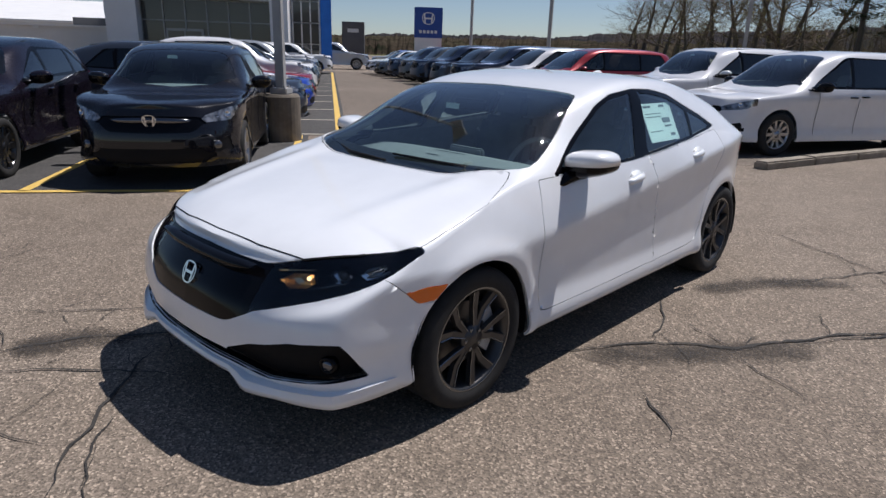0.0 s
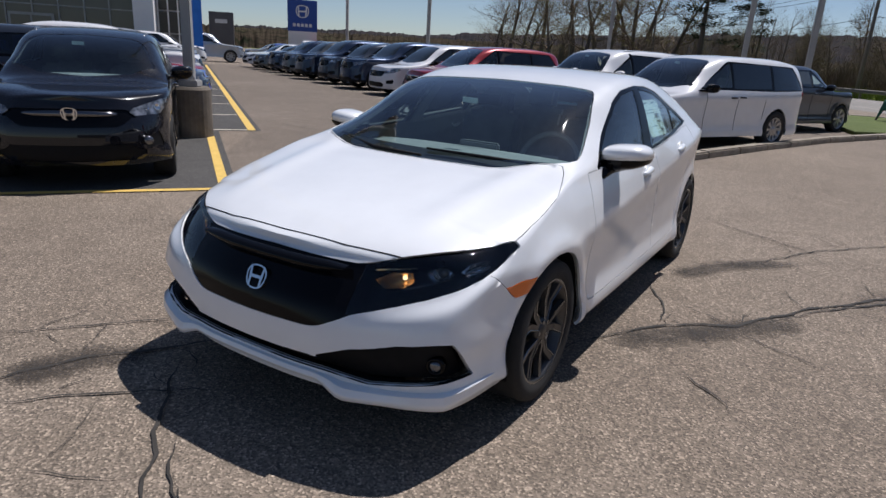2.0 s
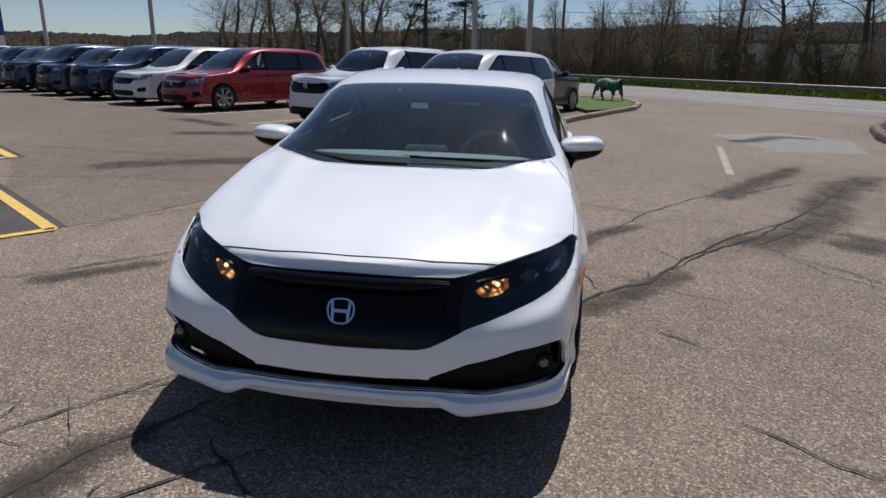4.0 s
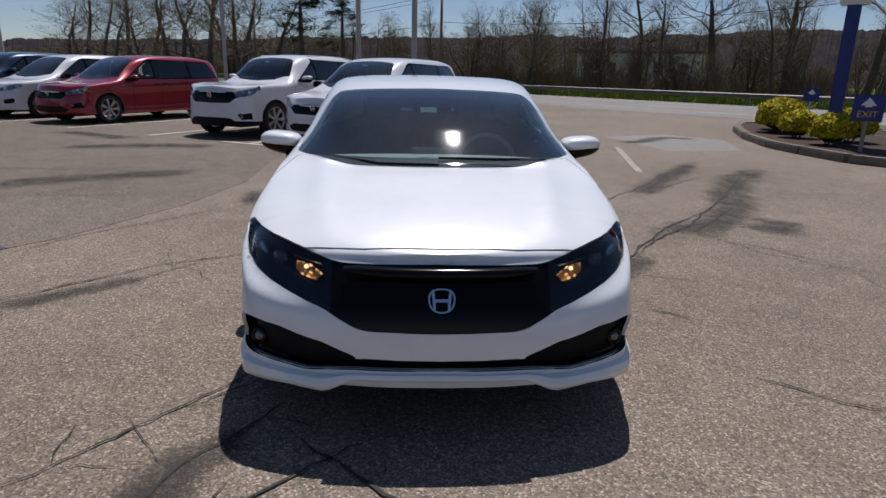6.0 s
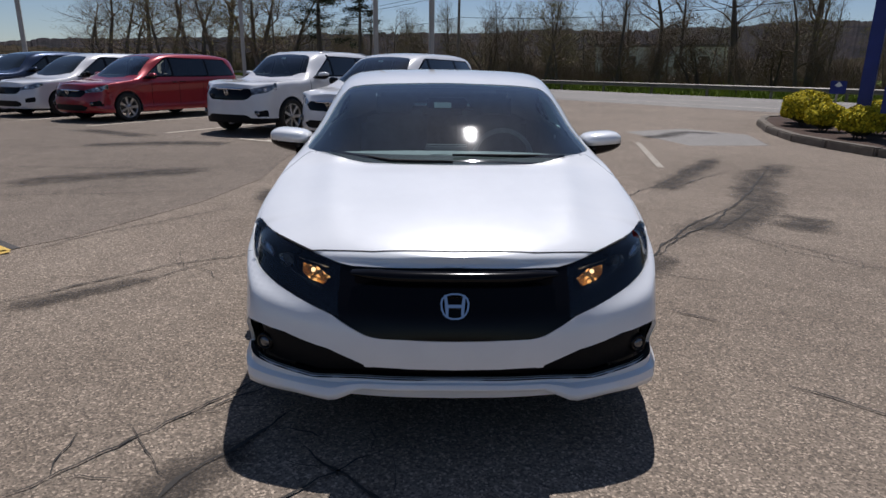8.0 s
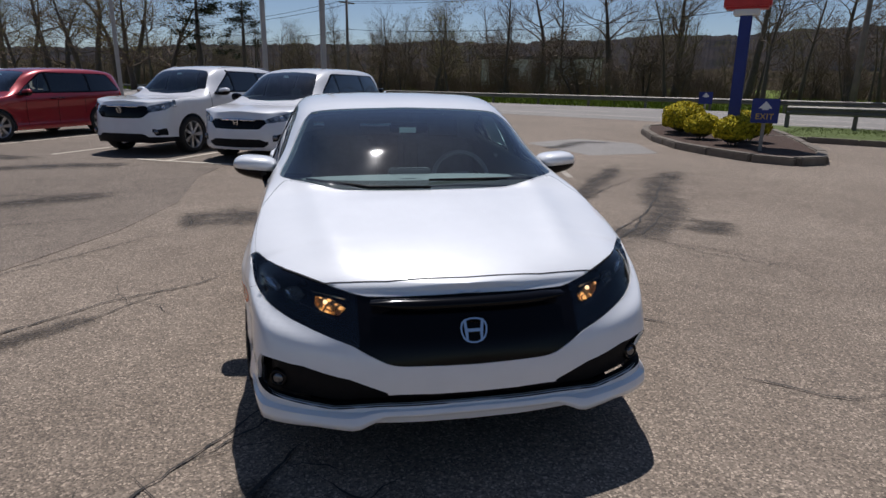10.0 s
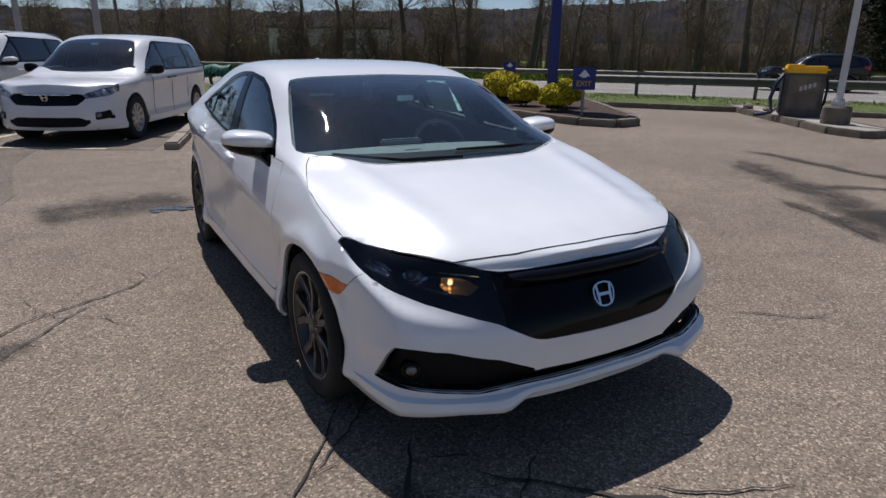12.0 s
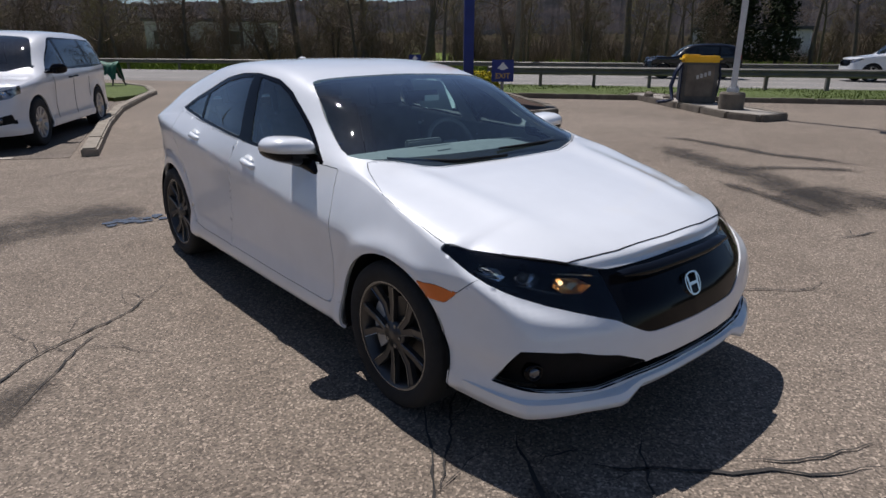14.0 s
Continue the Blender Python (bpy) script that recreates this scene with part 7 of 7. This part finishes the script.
def tree_template(seed, height, kind):
    rnd = random.Random(seed)
    t = thing("tree", pose(0, 0, -500), "", "tree")
    trunk, crown, tips = bmesh.new(), bmesh.new(), []
    if kind == "conifer":
        tube(trunk, [Vector((0, 0, -0.3)), Vector((0, 0, height))], [0.16, 0.02], 8)
        part("trunk", trunk, M["bark"], t)
        pts = []
        for _ in range(5200):
            z = rnd.uniform(0.06, 1.0) ** 0.8
            rmax = height * 0.17 * (1 - z) ** 0.8 + 0.1
            th = rnd.uniform(0, 6.283)
            lobe = 0.75 + 0.25 * math.sin(th * 5 + z * 40)
            rr = rmax * math.sqrt(rnd.uniform(0.15, 1)) * lobe
            pts.append((Vector((rr * math.cos(th), rr * math.sin(th), z * height - 0.15 * rr)), Vector((math.cos(th), math.sin(th), 0.4))))
        vs, fs = leaf_cloud(pts, 0.16, seed)
        mesh_of("crown", vs, fs, M["conifer"], t)
        return t
    if kind == "pine":
        tube(trunk, [Vector((0, 0, -0.3)), Vector((0.1, 0, height * 0.5)), Vector((0, 0.1, height))], [0.26, 0.19, 0.05], 8)
        for i in range(26):
            z = height * rnd.uniform(0.35, 0.98)
            th = rnd.uniform(0, 6.283)
            ln = height * 0.22 * (1.15 - z / height)
            q = [Vector((0, 0, z)), Vector((ln * 0.5 * math.cos(th), ln * 0.5 * math.sin(th), z + 0.1)), Vector((ln * math.cos(th), ln * math.sin(th), z + rnd.uniform(-0.3, 0.5)))]
            tube(trunk, q, [0.07, 0.045, 0.015], 4, False)
            for _ in range(26):
                c = q[2].lerp(q[1], rnd.random() ** 1.5) + Vector((rnd.gauss(0, 0.35), rnd.gauss(0, 0.35), rnd.gauss(0.1, 0.2)))
                tips.append((c, Vector((0, 0, 1))))
        part("trunk", trunk, M["bark"], t)
        vs, fs = leaf_cloud([q for q in tips for _ in range(5)], 0.14, seed)
        rn = np.random.RandomState(seed)
        jit = np.repeat(rn.normal(0, 0.16, (len(vs) // 4, 3)), 4, axis=0)
        vs = [Vector(v) + Vector(j) for v, j in zip(vs, jit)]
        mesh_of("crown", vs, fs, M["conifer"], t)
        return t
    d = Vector((rnd.gauss(0, 0.03), rnd.gauss(0, 0.03), 1)).normalized()
    stems = 1 if kind != "clump" else 3
    for sidx in range(stems):
        base = Vector((rnd.uniform(-0.3, 0.3), rnd.uniform(-0.3, 0.3), -0.3)) if stems > 1 else Vector((0, 0, -0.3))
        pts, rad = [base], [height * 0.018]
        p, dd = base.copy(), (d + Vector((rnd.gauss(0, 0.10), rnd.gauss(0, 0.10), 0)) * (stems - 1)).normalized()
        n = 8
        for i in range(n):
            dd = (dd + Vector((rnd.gauss(0, 0.06), rnd.gauss(0, 0.06), 0.04))).normalized()
            p = p + dd * height / n
            pts.append(p.copy())
            rad.append(height * 0.018 * (1 - 0.85 * (i + 1) / n))
            low = 3 if kind == "bare" else 1
            if i >= low:
                for _ in range(3 if kind != "clump" else 2):
                    a = rnd.uniform(0, 6.283)
                    nd = Vector((math.cos(a) * 0.75, math.sin(a) * 0.75, rnd.uniform(0.35, 0.9))).normalized()
                    grow(crown, p, nd, height * rnd.uniform(0.16, 0.27) * (1.15 - 0.5 * i / n), rad[-1] * 0.5, 2, rnd, tips, 0.08)
        tube(trunk, pts, rad, 8)
    part("trunk", trunk, M["bark"], t, smooth=True)
    part("crown", crown, M["twig"], t)
    if kind in ("budding", "clump"):
        pts = []
        for q, dd in tips:
            for _ in range(2):
                pts.append((q + Vector((rnd.gauss(0, 0.18), rnd.gauss(0, 0.18), rnd.gauss(0, 0.18))), dd))
        vs, fs = leaf_cloud(pts, 0.075, seed)
        mesh_of("foliage", vs, fs, M["bud"] if kind == "budding" else M["brush"], t)
    return t


TEMPLATES = [tree_template(3, 14.0, "bare"), tree_template(7, 16.0, "bare"), tree_template(12, 12.0, "budding"), tree_template(15, 9.0, "clump"), tree_template(21, 15.0, "bare"), tree_template(25, 13.0, "budding"),
             tree_template(31, 13.0, "conifer"), tree_template(33, 17.0, "pine"), tree_template(41, 7.0, "clump")]
NAMES = ["tall bare grey-brown tree with fine twigs", "tall bare roadside tree, upright limbs", "budding olive-brown tree at the roadside", "many-stemmed brown thicket tree", "tall slender bare tree", "budding tree with a rounded crown", "dense dark green conifer", "tall dark pine with ragged foliage", "low brown many-stemmed thicket"]


def plant(i, x, y, scale=1.0, turn=0.0, z=-0.1, wide=1.0):
    ob = copy_thing(TEMPLATES[i], pose(x, y, z, 0, 0, turn) @ Matrix.Diagonal((scale * wide, scale * wide, scale, 1)))
    return tagged(ob, NAMES[i], "tree", "trees along the far roadside")


for i, x, y, sc in ((2, 9.7, 56, 1.0), (0, 17.6, 49.5, 1.05), (4, 22.2, 46, 1.0), (1, 25.5, 41.5, 0.95), (4, 29, 38.5, 1.1), (0, 33, 33.5, 1.0), (1, 36.5, 29.0, 1.05), (4, 38.0, 26.0, 1.1), (6, 41, 21.5, 0.85), (6, 43.0, 20.6, 1.0),
                    (6, 44.5, 18.6, 0.9), (0, 46.5, 11.5, 1.0), (5, 50, 6, 1.0), (7, -9.0, 72, 0.95), (7, -15.5, 83, 0.9), (5, -21, 90, 1.1), (2, -24.5, 86, 1.2), (0, -27, 97, 1.2), (5, -31, 103, 1.25), (1, -35, 107, 1.25), (0, -40, 114, 1.3), (5, -44, 119, 1.35), (1, -49, 125, 1.35), (0, -55, 133, 1.4), (2, -60, 139, 1.5), (1, -66, 147, 1.5), (5, -73, 155, 1.5), (0, -80, 165, 1.55), (1, -88, 174, 1.6), (5, -96, 184, 1.6), (0, -106, 198, 1.6), (3, 5.0, 60, 0.9), (8, 19.5, 45.5, 1.0), (8, 24.5, 44.0, 0.9), (8, 15, 51, 1.0)):
    plant(i, x, y, sc * (0.88 if y > 80 else 0.66), i * 57 + x * 13, -0.1, 1.9 if y > 80 else 1.6)
rnd = random.Random(77)
for d in range(-150, 75, 5):
    for row in range(3):
        n = (39.5, 46, 58)[row] + rnd.uniform(-2.0, 4.0)
        x, y = at_nd(n, d + rnd.uniform(-2, 2))
        i = rnd.choice((0, 1, 2, 3, 4, 5, 8, 3, 8)) if row < 2 else rnd.choice((0, 1, 2, 4, 5, 5))
        plant(i, x, y, rnd.uniform(0.36, 0.62) if row < 2 else rnd.uniform(0.5, 0.75), rnd.uniform(0, 360))
for d in range(-150, 75, 4):
    for row in range(2):
        x, y = at_nd((68, 84)[row] + rnd.uniform(-4, 4), d + rnd.uniform(-2, 2))
        plant(rnd.choice((2, 5, 3, 5, 1, 8)), x, y, rnd.uniform(0.42, 0.66), rnd.uniform(0, 360))
for ob in TEMPLATES:
    for o in (*ob.children_recursive, ob):
        bpy.data.objects.remove(o)


def blades(name, count, n0, n1, d0, d1, h0, h1, w, material, label, seed, lean=0.35, z=-0.1):
    """Many thin upright stems or leaves over a strip beside the road."""
    rn = np.random.RandomState(seed)
    n, d = rn.uniform(n0, n1, count), rn.uniform(d0, d1, count)
    x, y = N2.x * n + D2.x * d, N2.y * n + D2.y * d
    clump = np.array([0.5 + noise.noise(Vector((a * 0.25, b * 0.25, 3.0))) for a, b in zip(x, y)])
    h = rn.uniform(h0, h1, count) * np.clip(clump, 0.15, 1.3)
    th = rn.uniform(0, 2 * np.pi, count)
    lx, ly = rn.normal(0, lean, count) * h, rn.normal(0, lean, count) * h
    ww = w * rn.uniform(0.5, 1.5, count)
    vs = np.empty((count, 3, 3))
    vs[:, 0] = np.stack([x - np.cos(th) * ww, y - np.sin(th) * ww, np.full(count, z)], 1)
    vs[:, 1] = np.stack([x + np.cos(th) * ww, y + np.sin(th) * ww, np.full(count, z)], 1)
    vs[:, 2] = np.stack([x + lx, y + ly, z + h], 1)
    me = bpy.data.meshes.new(name)
    me.from_pydata(vs.reshape(-1, 3).tolist(), [], np.arange(count * 3).reshape(-1, 3).tolist())
    me.materials.append(material)
    return tagged(new(name, me), label, "undergrowth", kind="stuff")


blades("thicket", 80000, 49.0, 64, -150, -15, 0.8, 4.2, 0.026, M["brush"], "dry brown thicket stems along the road", 3)
blades("thicket", 50000, 66.0, 84, -15, 75, 0.8, 4.2, 0.026, M["brush"], "dry brown thicket stems beyond the meadow", 8)
blades("undergrowth", 45000, 36.3, 48, -150, -15, 0.15, 0.9, 0.07, M["green_leaf"], "fresh green undergrowth beside the road", 4, 0.5)
blades("undergrowth", 60000, 36.3, 66, -15, 75, 0.12, 0.6, 0.07, M["green_leaf"], "fresh green meadow growth beyond the road", 6, 0.5)
blades("grass_tufts", 22000, 17.1, 22.2, -3, 40, 0.04, 0.13, 0.012, M["blades"], "short grass blades on the verge", 5, 0.4, 0.095)


def ridge(name, radius, base_h, rough, seed, a0, a1, material, label):
    bm = bmesh.new()
    rows = []
    n = 1800
    for i in range(n + 1):
        a = radians(a0 + (a1 - a0) * i / n)
        h = base_h(a0 + (a1 - a0) * i / n) + rough * (noise.noise(Vector((a * 9, seed, 0))) + 0.35 * noise.noise(Vector((a * 60, seed, 1))) + 0.22 * noise.noise(Vector((a * 330, seed, 2))) + 0.30 * noise.noise(Vector((a * 900, seed, 3))))
        row = []
        for k, (dr, f) in enumerate(((0, -0.05), (30, 0.25), (75, 0.62), (130, 0.9), (170, 1.0), (260, 0.9))):
            r = radius + dr
            row.append(bm.verts.new((math.sin(a) * r, math.cos(a) * r, h * f + (1.2 * noise.noise(Vector((a * 150, k, seed))) if 0 < k else -6))))
        rows.append(row)
    for a, b in zip(rows, rows[1:]):
        for j in range(5):
            bm.faces.new((a[j], b[j], b[j + 1], a[j + 1]))
    return tagged(link(name, bm, material), label, "hills", kind="structure")


hill_h = curve([(-180, 14), (-70, 14), (-40, 18), (-10, 33), (10, 40), (25, 44), (45, 52), (65, 58), (90, 55), (180, 20)])
ridge("backdrop_hills", 520, hill_h, 5.0, 2, -110, 130, M["hill"], "low brown wooded hills on the horizon")
ridge("backdrop_woods", 150, curve([(-180, 7), (-60, 7), (-30, 8.0), (0, 7), (40, 7), (90, 8), (180, 7)]), 1.6, 9, -70, 110, M["far_woods"], "hazy brown belt of far woods")


# ---- roadside poles and wires ----
def wire_line():
    pts = []
    for i, d in enumerate(range(-130, 71, 40)):
        x, y = at_nd(37.0, d + 6)
        pole = thing("utility_pole", pose(x, y, -0.1), "weathered timber utility pole with crossarm", "utility pole", "utility poles along the road")
        part("pole", lathe([(0.16, -0.2), (0.14, 4), (0.10, 9.2)], 10), M["wood_pole"], pole, smooth=True)
        bm = bmesh.new()
        add_box(bm, -0.9, 0.9, -0.05, 0.05, 8.2, 8.32, 0.01, pose(0, 0, 0, 0, 0, math.degrees(math.atan2(N2.y, N2.x))))
        part("crossarm", bm, M["wood_pole"], pole)
        pts.append(Vector((x, y, 8.2)))
    for off, z in ((-0.8, 0.0), (0.8, 0.0), (0.0, -2.3)):
        for a, b in zip(pts, pts[1:]):
            bm = bmesh.new()
            line = []
            for q in range(11):
                u = q / 10
                p = a.lerp(b, u)
                line.append(Vector((p.x + N2.x * off, p.y + N2.y * off, p.z + z - 3.2 * u * (1 - u))))
            tube(bm, line, [0.018] * 11, 4, False)
            tagged(link("overhead_wire", bm, M["black_matt"]), "thin dark overhead wire between poles", "wire", "overhead wires")


wire_line()


def far_shed(x, y, turn, w, d, h, label):
    b = thing("shed", pose(x, y, -0.1, 0, 0, turn), label, "building")
    part("wall", box(-w / 2, w / 2, -d / 2, d / 2, 0, h), M["wall_grey"], b)
    part("roof", box(-w / 2 - 0.3, w / 2 + 0.3, -d / 2 - 0.3, d / 2 + 0.3, h, h + 0.35), M["wall_dark"], b)
    for i in range(int(w / 3)):
        part("window", box(-w / 2 + 1 + 3 * i, -w / 2 + 2.2 + 3 * i, -d / 2 - 0.03, -d / 2 + 0.02, h * 0.4, h * 0.75), M["shop_glass"], b)


far_shed(30, 85, -25, 16, 8, 4.5, "long grey industrial shed among the trees")
far_shed(75, 35, -70, 12, 8, 3.5, "pale shed beyond the meadow")
